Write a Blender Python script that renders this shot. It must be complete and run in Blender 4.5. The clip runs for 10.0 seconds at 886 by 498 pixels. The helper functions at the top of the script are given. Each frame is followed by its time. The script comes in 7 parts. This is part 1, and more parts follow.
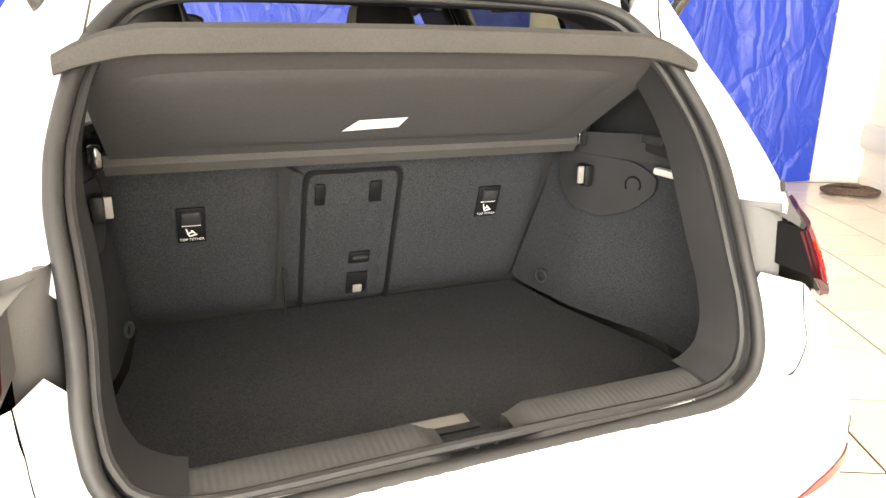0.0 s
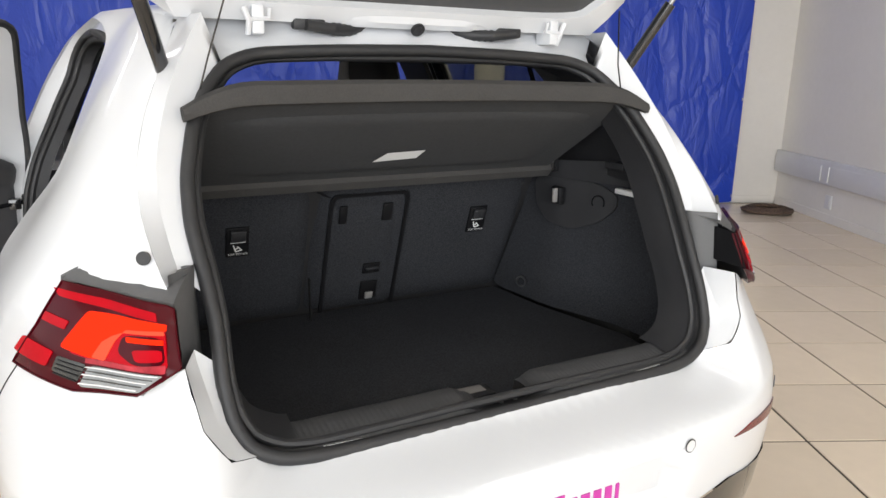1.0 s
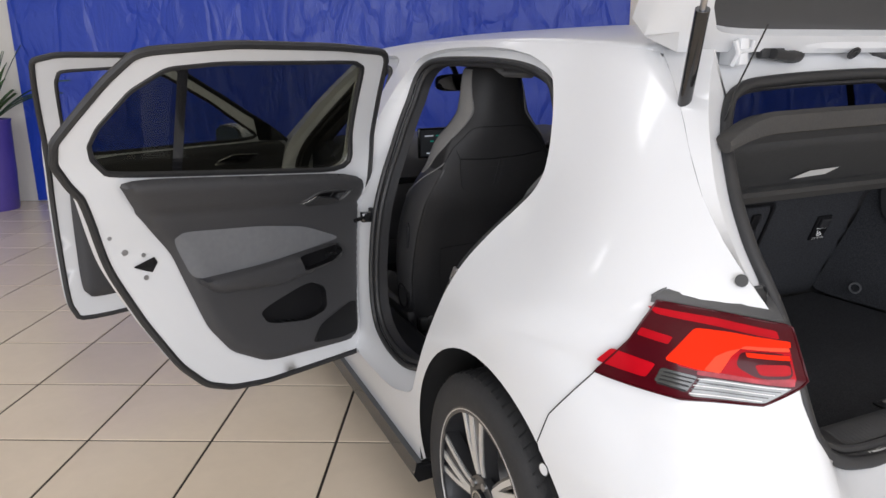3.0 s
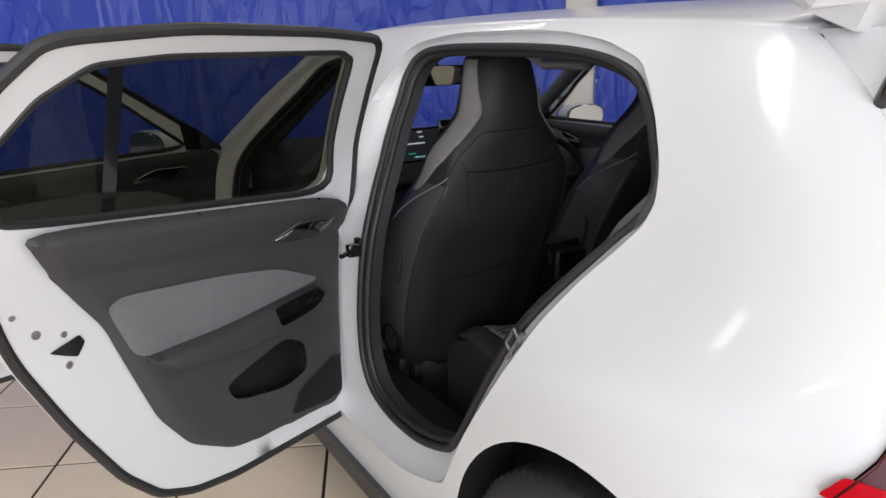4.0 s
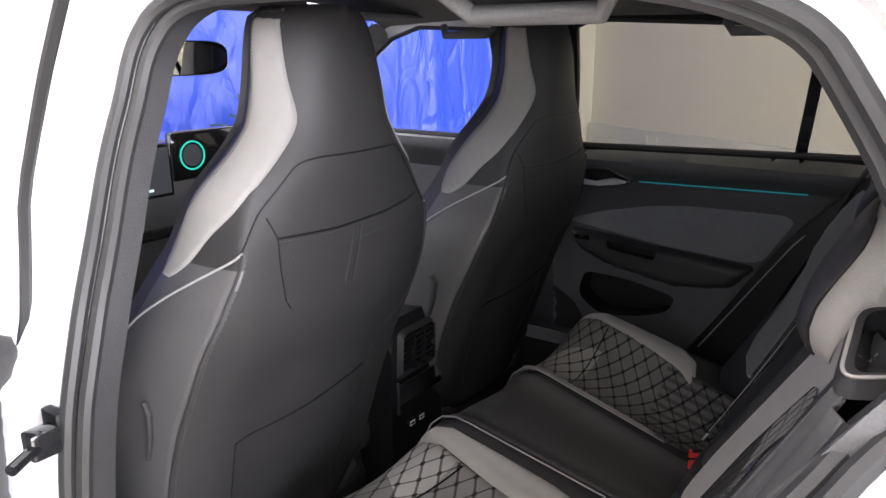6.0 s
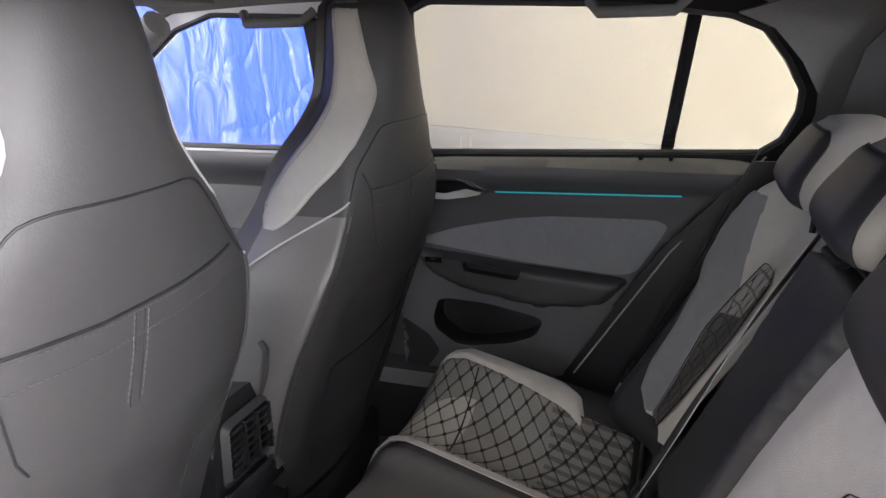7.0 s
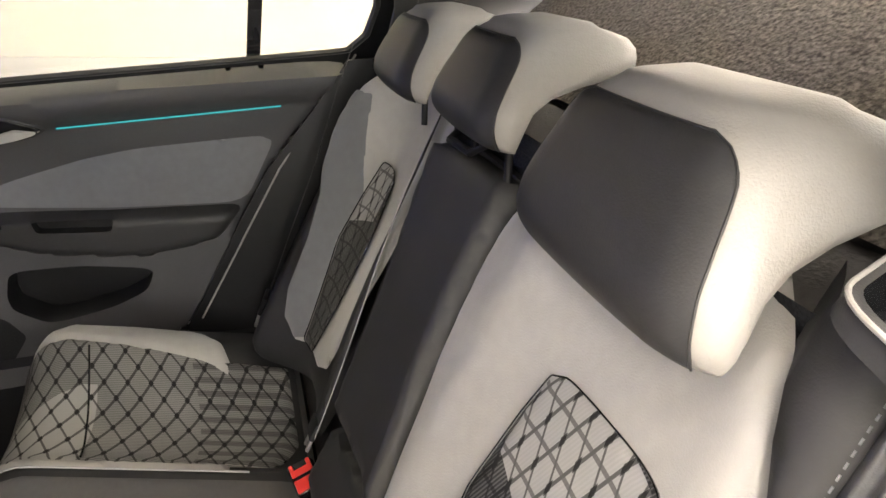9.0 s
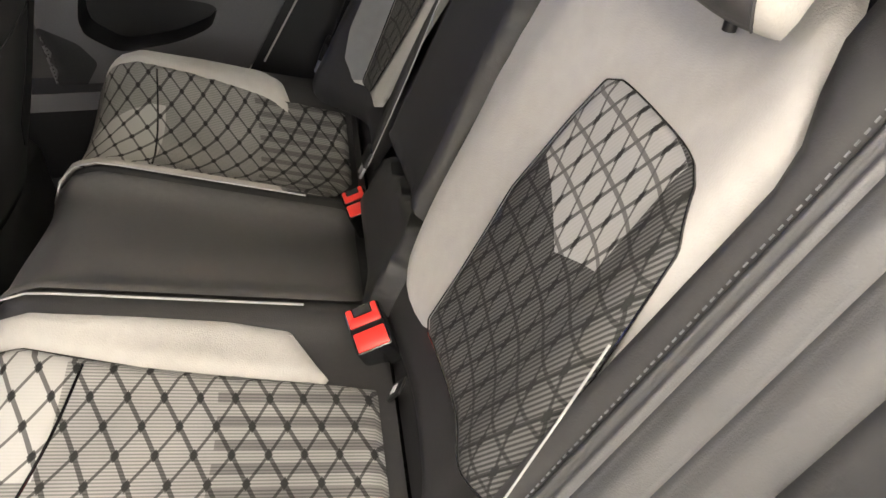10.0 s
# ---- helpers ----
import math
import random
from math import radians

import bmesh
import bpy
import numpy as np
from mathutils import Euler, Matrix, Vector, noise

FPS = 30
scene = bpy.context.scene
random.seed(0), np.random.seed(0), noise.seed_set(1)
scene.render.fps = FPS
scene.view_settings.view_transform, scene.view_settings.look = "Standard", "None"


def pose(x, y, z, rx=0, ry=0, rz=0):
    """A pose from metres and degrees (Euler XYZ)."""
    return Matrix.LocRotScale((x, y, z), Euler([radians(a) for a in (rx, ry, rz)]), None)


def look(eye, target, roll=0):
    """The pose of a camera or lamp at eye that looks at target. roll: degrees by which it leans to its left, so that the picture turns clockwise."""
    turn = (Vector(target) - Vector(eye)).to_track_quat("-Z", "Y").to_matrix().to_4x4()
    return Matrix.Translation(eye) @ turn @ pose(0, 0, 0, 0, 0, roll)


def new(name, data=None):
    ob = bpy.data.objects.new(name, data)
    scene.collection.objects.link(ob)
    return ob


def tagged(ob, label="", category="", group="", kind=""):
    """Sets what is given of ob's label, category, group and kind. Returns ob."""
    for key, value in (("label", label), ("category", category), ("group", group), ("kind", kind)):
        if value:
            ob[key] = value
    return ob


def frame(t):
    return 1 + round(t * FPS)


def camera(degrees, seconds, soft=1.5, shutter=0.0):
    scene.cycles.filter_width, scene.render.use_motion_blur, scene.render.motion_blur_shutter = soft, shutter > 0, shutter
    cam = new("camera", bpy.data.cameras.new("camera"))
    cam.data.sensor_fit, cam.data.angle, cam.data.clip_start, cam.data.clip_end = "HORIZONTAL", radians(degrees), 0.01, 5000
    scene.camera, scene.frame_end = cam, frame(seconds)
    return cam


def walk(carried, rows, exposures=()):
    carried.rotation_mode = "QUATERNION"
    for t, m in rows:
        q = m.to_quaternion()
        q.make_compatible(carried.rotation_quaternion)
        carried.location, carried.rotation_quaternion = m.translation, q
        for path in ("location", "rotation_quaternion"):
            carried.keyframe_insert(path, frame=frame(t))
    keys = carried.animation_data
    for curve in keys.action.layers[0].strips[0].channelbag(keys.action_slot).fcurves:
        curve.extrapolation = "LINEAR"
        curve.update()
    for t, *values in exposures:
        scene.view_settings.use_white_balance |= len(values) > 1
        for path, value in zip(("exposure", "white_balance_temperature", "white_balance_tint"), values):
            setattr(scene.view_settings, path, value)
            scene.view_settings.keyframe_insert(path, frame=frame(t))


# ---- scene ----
cam = camera(64.0, 10.0)
PATH = [
    (0, (-0.438, -0.623, 1.248), (0.322, 1.134, 0.67), 1.0),
    (0.5, (-0.579, -0.723, 1.274), (0.272, 1.005, 0.737), 0.9),
    (1, (-0.729, -0.843, 1.289), (0.201, 0.856, 0.791), 1.0),
    (1.5, (-0.954, -0.94, 1.309), (0.001, 0.749, 0.822), 1.2),
    (2, (-1.251, -0.926, 1.342), (-0.356, 0.791, 0.842), 0.9),
    (2.5, (-1.463, -0.805, 1.362), (-0.673, 0.959, 0.848), -0.2),
    (2.7, (-1.505, -0.712, 1.362), (-0.743, 1.064, 0.847), -0.6),
    (3.8, (-1.587, -0.087, 1.379), (-0.669, 1.604, 0.833), -1.3),
    (4, (-1.585, 0.027, 1.365), (-0.588, 1.672, 0.816), -1.4),
    (4.5, (-1.466, 0.302, 1.347), (-0.299, 1.825, 0.78), -0.1),
    (5, (-1.355, 0.536, 1.336), (-0.025, 1.916, 0.764), 0.1),
    (5.2, (-1.322, 0.64, 1.323), (0.083, 1.945, 0.753), 0.5),
    (6.3, (-1.1, 0.967, 1.285), (0.542, 1.968, 0.738), -0.7),
    (6.5, (-1.025, 1.027, 1.28), (0.669, 1.939, 0.732), -0.8),
    (7, (-0.897, 1.118, 1.268), (0.917, 1.753, 0.715), -1.1),
    (7.5, (-0.832, 1.197, 1.254), (1.063, 1.46, 0.672), -1.0),
    (8, (-0.79, 1.239, 1.252), (1.105, 1.127, 0.622), -1.1),
    (8.5, (-0.762, 1.218, 1.248), (1.069, 0.849, 0.534), -1.4),
    (9, (-0.767, 1.191, 1.239), (1.004, 0.711, 0.444), -1.4),
    (9.5, (-0.798, 1.193, 1.191), (0.887, 0.751, 0.21), 0.2),
    (10, (-0.834, 1.206, 1.159), (0.704, 0.928, -0.09), 1.7),
]
walk(cam, [(t, look(eye, target, roll)) for t, eye, target, roll in PATH],
     exposures=[(0, 0.85, 7600, 11), (0.4, 0.1, 8000, 11), (0.8, -0.5, 6900, 11), (1.2, -1.1, 6250, 12), (2.5, -1.2, 6250, 14), (4.0, -1.05, 6300, 15), (5.2, -0.55, 6250, 15),
                (6.3, 1.75, 6350, 18), (7.0, 2.25, 6400, 16), (8.0, 2.8, 6700, 13), (9.0, 3.05, 7200, 13), (10.0, 3.0, 7200, 12)])

# ---- world and lights ----
ROOM = radians(-25.6)          # the showroom's axes against the car's
RU = Vector((math.cos(ROOM), math.sin(ROOM), 0))
RV = Vector((-math.sin(ROOM), math.cos(ROOM), 0))
WALL_U, WALL_V, LEFT_U, BACK_V, CEIL = 3.46, 5.88, -8.2, -6.0, 3.3


def room(u, v, z=0.0):
    return RU * u + RV * v + Vector((0, 0, z))


world = bpy.data.worlds.new("sky")
scene.world = world
world.use_nodes = True
wn = world.node_tree.nodes
sky = wn.new("ShaderNodeTexSky")
sky.sky_type = "NISHITA"
sky.sun_disc = False
sky.sun_elevation, sky.sun_rotation = radians(48), radians(200)
wn["Background"].inputs["Strength"].default_value = 0.12
world.node_tree.links.new(sky.outputs[0], wn["Background"].inputs["Color"])


def area_lamp(name, at, target, size_x, size_y, power, colour=(1, 1, 1)):
    data = bpy.data.lights.new(name, "AREA")
    data.shape, data.size, data.size_y = "RECTANGLE", size_x, size_y
    data.energy, data.color = power, colour
    ob = new(name, data)
    ob.matrix_world = look(at, target)
    return ob


# daylight through the glazed fronts behind and beside the car
area_lamp("window_daylight", room(-0.6, BACK_V + 0.15, 1.75), room(-0.6, 4, 1.0), 7.6, 2.5, 770, (0.96, 0.985, 1.0))
area_lamp("window_daylight", room(LEFT_U + 0.15, -1.0, 1.75), room(3, -0.6, 1.0), 8.5, 2.5, 150, (0.96, 0.985, 1.0))

# ---- building tools ----
from mathutils import kdtree
from mathutils.geometry import delaunay_2d_cdt


def smooth_curve(xs, ys):
    """A monotone cubic through the points."""
    xs, ys = np.array(xs, float), np.array(ys, float)
    h, d = np.diff(xs), np.diff(ys) / np.diff(xs)
    m = np.zeros(len(xs))
    m[0], m[-1] = d[0], d[-1]
    for i in range(1, len(xs) - 1):
        if d[i - 1] * d[i] > 0:
            w1, w2 = 2 * h[i] + h[i - 1], h[i] + 2 * h[i - 1]
            m[i] = (w1 + w2) / (w1 / d[i - 1] + w2 / d[i])

    def at(x):
        x = min(max(x, xs[0]), xs[-1])
        i = min(max(int(np.searchsorted(xs, x)) - 1, 0), len(h) - 1)
        t = (x - xs[i]) / h[i]
        return float((2 * t**3 - 3 * t**2 + 1) * ys[i] + (t**3 - 2 * t**2 + t) * h[i] * m[i]
                     + (3 * t**2 - 2 * t**3) * ys[i + 1] + (t**3 - t**2) * h[i] * m[i + 1])
    return at


def rounded(points, closed=True, steps=5, cut=0.35):
    """A 2D outline with its corners rounded off by quadratic arcs."""
    out, n = [], len(points)
    for i in range(n):
        b = Vector(points[i])
        if not closed and i in (0, n - 1):
            out.append(b)
            continue
        a, c = Vector(points[i - 1]), Vector(points[(i + 1) % n])
        p, q = b.lerp(a, cut), b.lerp(c, cut)
        for k in range(steps + 1):
            t = k / steps
            out.append(p * (1 - t) ** 2 + b * 2 * t * (1 - t) + q * t * t)
    return [tuple(p) for p in out]


def resample(points, step, closed=True):
    out, n = [], len(points)
    for i in range(n if closed else n - 1):
        a, b = Vector(points[i]), Vector(points[(i + 1) % n])
        k = max(1, math.ceil((b - a).length / step))
        out += [tuple(a.lerp(b, j / k)) for j in range(k)]
    if not closed:
        out.append(tuple(points[-1]))
    return out


def inside(p, poly):
    x, y, hit = p[0], p[1], False
    for i in range(len(poly)):
        (x1, y1), (x2, y2) = poly[i - 1], poly[i]
        if (y1 > y) != (y2 > y) and x < (x2 - x1) * (y - y1) / (y2 - y1) + x1:
            hit = not hit
    return hit


def sheet(bm, outline, place, step=0.05, holes=(), thick=0.0, lines=None):
    """A skin: the 2D outline, less its holes, put in space by place(a, b)."""
    loops = [resample(outline, step)] + [resample(h, step) for h in holes]
    verts, edges = [], []
    for loop in loops:
        s = len(verts)
        verts += [Vector(p) for p in loop]
        edges += [(s + i, s + (i + 1) % len(loop)) for i in range(len(loop))]
    xs, ys = [p[0] for p in loops[0]], [p[1] for p in loops[0]]
    gx = np.arange(min(xs) + step / 2, max(xs), step)
    gy = lines if lines else np.arange(min(ys) + step / 2, max(ys), step)
    bound = np.array([tuple(v) for v in verts])
    for gi, x in enumerate(gx):
        for gj, y in enumerate(gy):
            p = (x + (step * 0.25 if gj % 2 else -step * 0.25), y)
            if inside(p, loops[0]) and not any(inside(p, h) for h in loops[1:]):
                if np.min(np.sum((bound - p) ** 2, axis=1)) > (step * 0.45) ** 2:
                    verts.append(Vector(p))
    co, _, faces, _, _, _ = delaunay_2d_cdt(verts, edges, [], 0, 1e-5)
    made = [bm.verts.new(place(p[0], p[1])) for p in co]
    fs = []
    for f in faces:
        c = sum((co[i] for i in f), Vector((0, 0))) / len(f)
        if inside(c, loops[0]) and not any(inside(c, h) for h in loops[1:]):
            try:
                fs.append(bm.faces.new([made[i] for i in f]))
            except ValueError:
                pass
    for v in made:
        if not v.link_faces:
            bm.verts.remove(v)
    bmesh.ops.recalc_face_normals(bm, faces=fs)
    if thick:
        bm.normal_update()
        rim = [(e.verts[0], e.verts[1]) for e in bm.edges if e.is_valid and len(e.link_faces) == 1 and e.link_faces[0] in set(fs)]
        used = {v for f in fs for v in f.verts}
        normal = {v: sum((f.normal * f.calc_area() for f in v.link_faces), Vector()).normalized() for v in used}
        back = {v: bm.verts.new(v.co - normal[v] * thick) for v in used}
        for f in fs:
            bm.faces.new([back[v] for v in reversed(f.verts)])
        for a, b in rim:
            bm.faces.new((a, b, back[b], back[a]))
        bmesh.ops.recalc_face_normals(bm, faces=bm.faces)
    return bm


def strip(bm, a, b, closed=True, rows=1, bulge=None):
    """A band between two paths with equally many points."""
    n = len(a)
    grid = []
    for k in range(rows + 1):
        t = k / rows
        row = []
        for p, q in zip(a, b):
            v = Vector(p).lerp(Vector(q), t)
            if bulge:
                v = v + Vector(bulge) * math.sin(math.pi * t)
            row.append(bm.verts.new(v))
        grid.append(row)
    for k in range(rows):
        for i in range(n if closed else n - 1):
            j = (i + 1) % n
            try:
                bm.faces.new((grid[k][i], grid[k][j], grid[k + 1][j], grid[k + 1][i]))
            except ValueError:
                pass
    return bm


def tube(bm, path, radius, sides=8, closed=False, flat=1.0, caps=True):
    """A round bar along a path; radius a number or one for each point; flat squashes it along its second axis."""
    pts = [Vector(p) for p in path]
    n, rings, up = len(pts), [], None
    for i, p in enumerate(pts):
        a = pts[i - 1] if closed or i else p
        b = pts[(i + 1) % n] if closed or i < n - 1 else p
        t = (b - a).normalized()
        if up is None:
            up = Vector((0, 0, 1)) if abs(t.z) < 0.9 else Vector((1, 0, 0))
        up = (up - t * up.dot(t)).normalized()
        side = t.cross(up)
        r = radius[i] if isinstance(radius, (list, tuple)) else radius
        rings.append([bm.verts.new(p + side * (r * math.cos(w)) + up * (r * flat * math.sin(w)))
                      for w in (2 * math.pi * k / sides for k in range(sides))])
    for i in range(n if closed else n - 1):
        a, b = rings[i], rings[(i + 1) % n]
        for k in range(sides):
            bm.faces.new((a[k], a[(k + 1) % sides], b[(k + 1) % sides], b[k]))
    if caps and not closed:
        bm.faces.new(rings[0][::-1])
        bm.faces.new(rings[-1])
    return bm


def loft(bm, rings, closed=True, caps=True):
    rows = [[bm.verts.new(p) for p in r] for r in rings]
    n = len(rows[0])
    for a, b in zip(rows, rows[1:]):
        for k in range(n if closed else n - 1):
            bm.faces.new((a[k], a[(k + 1) % n], b[(k + 1) % n], b[k]))
    if caps and closed:
        bm.faces.new(rows[0][::-1])
        bm.faces.new(rows[-1])
    bmesh.ops.recalc_face_normals(bm, faces=bm.faces)
    return bm


def box(bm, lo, hi, bevel=0.0, seg=2):
    m = Matrix.LocRotScale([(a + b) / 2 for a, b in zip(lo, hi)], None, [abs(b - a) for a, b in zip(lo, hi)])
    made = bmesh.ops.create_cube(bm, size=1, matrix=m)
    if bevel:
        edges = list({e for v in made["verts"] for e in v.link_edges})
        bmesh.ops.bevel(bm, geom=edges, offset=bevel, segments=seg, profile=0.5, affect="EDGES")
    return bm


def disc(bm, centre, axis, r0, r1=0.0, depth=0.0, sides=32, at=0.0):
    """A ring or round plate, turned to axis; depth gives it a thickness."""
    q = Vector(axis).normalized().to_track_quat("Z", "Y")
    c = Vector(centre)
    def ring(r, h):
        return [bm.verts.new(c + q @ Vector((r * math.cos(w), r * math.sin(w), h))) for w in (2 * math.pi * k / sides for k in range(sides))]
    rows = [ring(r0, at), ring(r0, at + depth)] if depth else [ring(r0, at)]
    if r1:
        rows.append(ring(r1, at + depth))
        if depth:
            rows.append(ring(r1, at))
    for a, b in zip(rows, rows[1:] + (rows[:1] if len(rows) == 4 else [])):
        for k in range(sides):
            bm.faces.new((a[k], a[(k + 1) % sides], b[(k + 1) % sides], b[k]))
    if not r1:
        bm.faces.new(rows[-1])
        if depth:
            bm.faces.new(rows[0][::-1])
    return bm


def mirror_x(bm):
    bmesh.ops.scale(bm, vec=(-1, 1, 1), verts=bm.verts)
    bmesh.ops.reverse_faces(bm, faces=bm.faces)
    return bm


def part(name, bm, material, parent, label="", smooth=True, angle=40):
    me = bpy.data.meshes.new(name)
    bmesh.ops.remove_doubles(bm, verts=bm.verts, dist=1e-5)
    bm.to_mesh(me)
    bm.free()
    me.materials.append(material)
    for p in me.polygons:
        p.use_smooth = smooth
    if smooth:
        me.set_sharp_from_angle(angle=radians(angle))
    ob = new(name, me)
    if parent is not None:
        ob.parent = parent
    if label:
        ob["label"] = label
    return ob


def thing(name, label, category, at=(0, 0, 0), group="", kind=""):
    ob = new(name)
    ob.location = at
    ob.empty_display_size = 0.1
    return tagged(ob, label, category, group, kind)


def B():
    return bmesh.new()

# ---- materials ----
def material(name, colour, rough=0.5, metal=0.0, coat=0.0, vary=0.06, scale=30.0, bump=0.0, bump_scale=200.0, spec=0.5, sheen=0.0, stain=0.0, stain_scale=2.0, rough_vary=0.08):
    """A surface with grain at one scale, blotches at another and fine relief."""
    m = bpy.data.materials.new(name)
    m.use_nodes = True
    nt = m.node_tree
    n, l = nt.nodes, nt.links
    b = n["Principled BSDF"]
    b.inputs["Metallic"].default_value = metal
    b.inputs["Coat Weight"].default_value = coat
    b.inputs["Coat Roughness"].default_value = 0.04
    b.inputs["Specular IOR Level"].default_value = spec
    b.inputs["Sheen Weight"].default_value = sheen
    co = n.new("ShaderNodeTexCoord")
    fine, broad = n.new("ShaderNodeTexNoise"), n.new("ShaderNodeTexNoise")
    fine.inputs["Scale"].default_value, fine.inputs["Detail"].default_value = scale, 6
    broad.inputs["Scale"].default_value, broad.inputs["Detail"].default_value = stain_scale, 4
    l.new(co.outputs["Object"], fine.inputs["Vector"])
    l.new(co.outputs["Object"], broad.inputs["Vector"])
    mix = n.new("ShaderNodeMix")
    mix.data_type = "RGBA"
    lo = [max(0, c * (1 - vary)) for c in colour[:3]] + [1]
    hi = [min(1, c * (1 + vary)) for c in colour[:3]] + [1]
    mix.inputs["A"].default_value, mix.inputs["B"].default_value = lo, hi
    if vary > 0.3:
        spread = n.new("ShaderNodeMapRange")
        spread.inputs["From Min"].default_value, spread.inputs["From Max"].default_value = 0.36, 0.66
        l.new(fine.outputs["Fac"], spread.inputs["Value"])
        l.new(spread.outputs["Result"], mix.inputs["Factor"])
    else:
        l.new(fine.outputs["Fac"], mix.inputs["Factor"])
    last = mix.outputs["Result"]
    if stain:
        dark = n.new("ShaderNodeMix")
        dark.data_type, dark.blend_type = "RGBA", "MULTIPLY"
        ramp = n.new("ShaderNodeMapRange")
        ramp.inputs["From Min"].default_value, ramp.inputs["From Max"].default_value = 0.35, 0.7
        ramp.inputs["To Min"].default_value, ramp.inputs["To Max"].default_value = 0, stain
        l.new(broad.outputs["Fac"], ramp.inputs["Value"])
        l.new(ramp.outputs["Result"], dark.inputs["Factor"])
        l.new(last, dark.inputs["A"])
        dark.inputs["B"].default_value = (0.72, 0.70, 0.67, 1)
        last = dark.outputs["Result"]
    l.new(last, b.inputs["Base Color"])
    r = n.new("ShaderNodeMapRange")
    r.inputs["To Min"].default_value, r.inputs["To Max"].default_value = max(0.02, rough - rough_vary), min(1, rough + rough_vary)
    l.new(broad.outputs["Fac"], r.inputs["Value"])
    l.new(r.outputs["Result"], b.inputs["Roughness"])
    if bump:
        t = n.new("ShaderNodeTexNoise")
        t.inputs["Scale"].default_value, t.inputs["Detail"].default_value = bump_scale, 3
        l.new(co.outputs["Object"], t.inputs["Vector"])
        u = n.new("ShaderNodeBump")
        u.inputs["Strength"].default_value, u.inputs["Distance"].default_value = bump, 0.002
        l.new(t.outputs["Fac"], u.inputs["Height"])
        l.new(u.outputs["Normal"], b.inputs["Normal"])
    return m


def glass(name, tint, rough=0.0):
    m = bpy.data.materials.new(name)
    m.use_nodes = True
    n, l = m.node_tree.nodes, m.node_tree.links
    n.remove(n["Principled BSDF"])
    mix, clear, shine, face = (n.new("ShaderNode" + k) for k in ("MixShader", "BsdfTransparent", "BsdfGlossy", "LayerWeight"))
    clear.inputs["Color"].default_value = (*tint, 1)
    shine.inputs["Roughness"].default_value = rough
    steep, gain = n.new("ShaderNodeMath"), n.new("ShaderNodeMath")
    steep.operation, gain.operation = "POWER", "MULTIPLY_ADD"
    steep.inputs[1].default_value = 4.0
    gain.inputs[1].default_value, gain.inputs[2].default_value = 0.34, 0.018
    l.new(face.outputs["Facing"], steep.inputs[0])
    l.new(steep.outputs[0], gain.inputs[0])
    l.new(gain.outputs[0], mix.inputs[0])
    l.new(clear.outputs[0], mix.inputs[1])
    l.new(shine.outputs[0], mix.inputs[2])
    l.new(mix.outputs[0], n["Material Output"].inputs["Surface"])
    return m


def glowing(name, colour, strength):
    m = bpy.data.materials.new(name)
    m.use_nodes = True
    b = m.node_tree.nodes["Principled BSDF"]
    b.inputs["Base Color"].default_value = (*[c * 0.3 for c in colour], 1)
    b.inputs["Emission Color"].default_value = (*colour, 1)
    b.inputs["Emission Strength"].default_value = strength
    return m


PAINT = material("white_car_paint", (0.66, 0.67, 0.685), 0.30, coat=0.45, vary=0.01, scale=400, rough_vary=0.02)
RUBBER = material("black_rubber", (0.020, 0.020, 0.021), 0.55, vary=0.2, bump=0.15, bump_scale=300)
PLASTIC = material("black_grained_plastic", (0.024, 0.024, 0.026), 0.5, vary=0.15, bump=0.35, bump_scale=700)
GREYPLASTIC = material("dark_grey_panel_plastic", (0.055, 0.055, 0.057), 0.6, vary=0.1, bump=0.2, bump_scale=700)
GLOSSBLACK = material("gloss_black_plastic", (0.012, 0.012, 0.013), 0.12, vary=0.1, coat=0.5)
DARKGAP = material("dark_cavity", (0.01, 0.01, 0.01), 0.9, vary=0.2)
CARPET = material("dark_grey_felt_carpet", (0.034, 0.0355, 0.040), 0.95, vary=0.34, scale=320, bump=0.9, bump_scale=380, spec=0.15, stain=0.3, stain_scale=6)
FELT = material("grey_black_shelf_felt", (0.058, 0.056, 0.054), 0.95, vary=0.2, scale=330, bump=0.6, bump_scale=190, spec=0.15, stain=0.3, stain_scale=5)
# lit copy of the shelf felt: strong light on its top put into the base
FELTTOP = material("lit_shelf_felt", (0.21, 0.19, 0.17), 0.95, vary=0.5, scale=210, bump=1.0, bump_scale=120, spec=0.15, stain=0.45, stain_scale=7)
BOARD = material("shelf_underside_board", (0.042, 0.043, 0.045), 0.8, vary=0.25, scale=120, stain=0.3)
FLOORMAT = material("black_cabin_carpet", (0.014, 0.014, 0.015), 0.95, vary=0.4, scale=230, bump=0.7, bump_scale=300, spec=0.1)
LINER = material("dark_headliner_cloth", (0.10, 0.10, 0.103), 0.95, vary=0.2, scale=300, bump=0.3, bump_scale=500, spec=0.2)
LEATHER = material("black_leatherette", (0.026, 0.0255, 0.0265), 0.50, vary=0.15, scale=150, bump=0.12, bump_scale=600, spec=0.27)
# lit copy of the black leatherette: side and top light put into the base
LEATHERLIT = material("lit_black_leatherette", (0.068, 0.067, 0.069), 0.44, vary=0.12, scale=150, bump=0.12, bump_scale=600, spec=0.42)
SUEDE = material("light_grey_suede", (0.32, 0.312, 0.303), 0.9, vary=0.10, scale=60, bump=0.3, bump_scale=600, spec=0.2, sheen=0.3, stain=0.25, stain_scale=9)
# the door insert's own grey; also carries the far backrest wing's shade
SUEDEDARK = material("mid_grey_and_shaded_suede", (0.14, 0.144, 0.153), 0.9, vary=0.12, scale=60, bump=0.3, bump_scale=600, spec=0.2, sheen=0.2, stain=0.25, stain_scale=9)
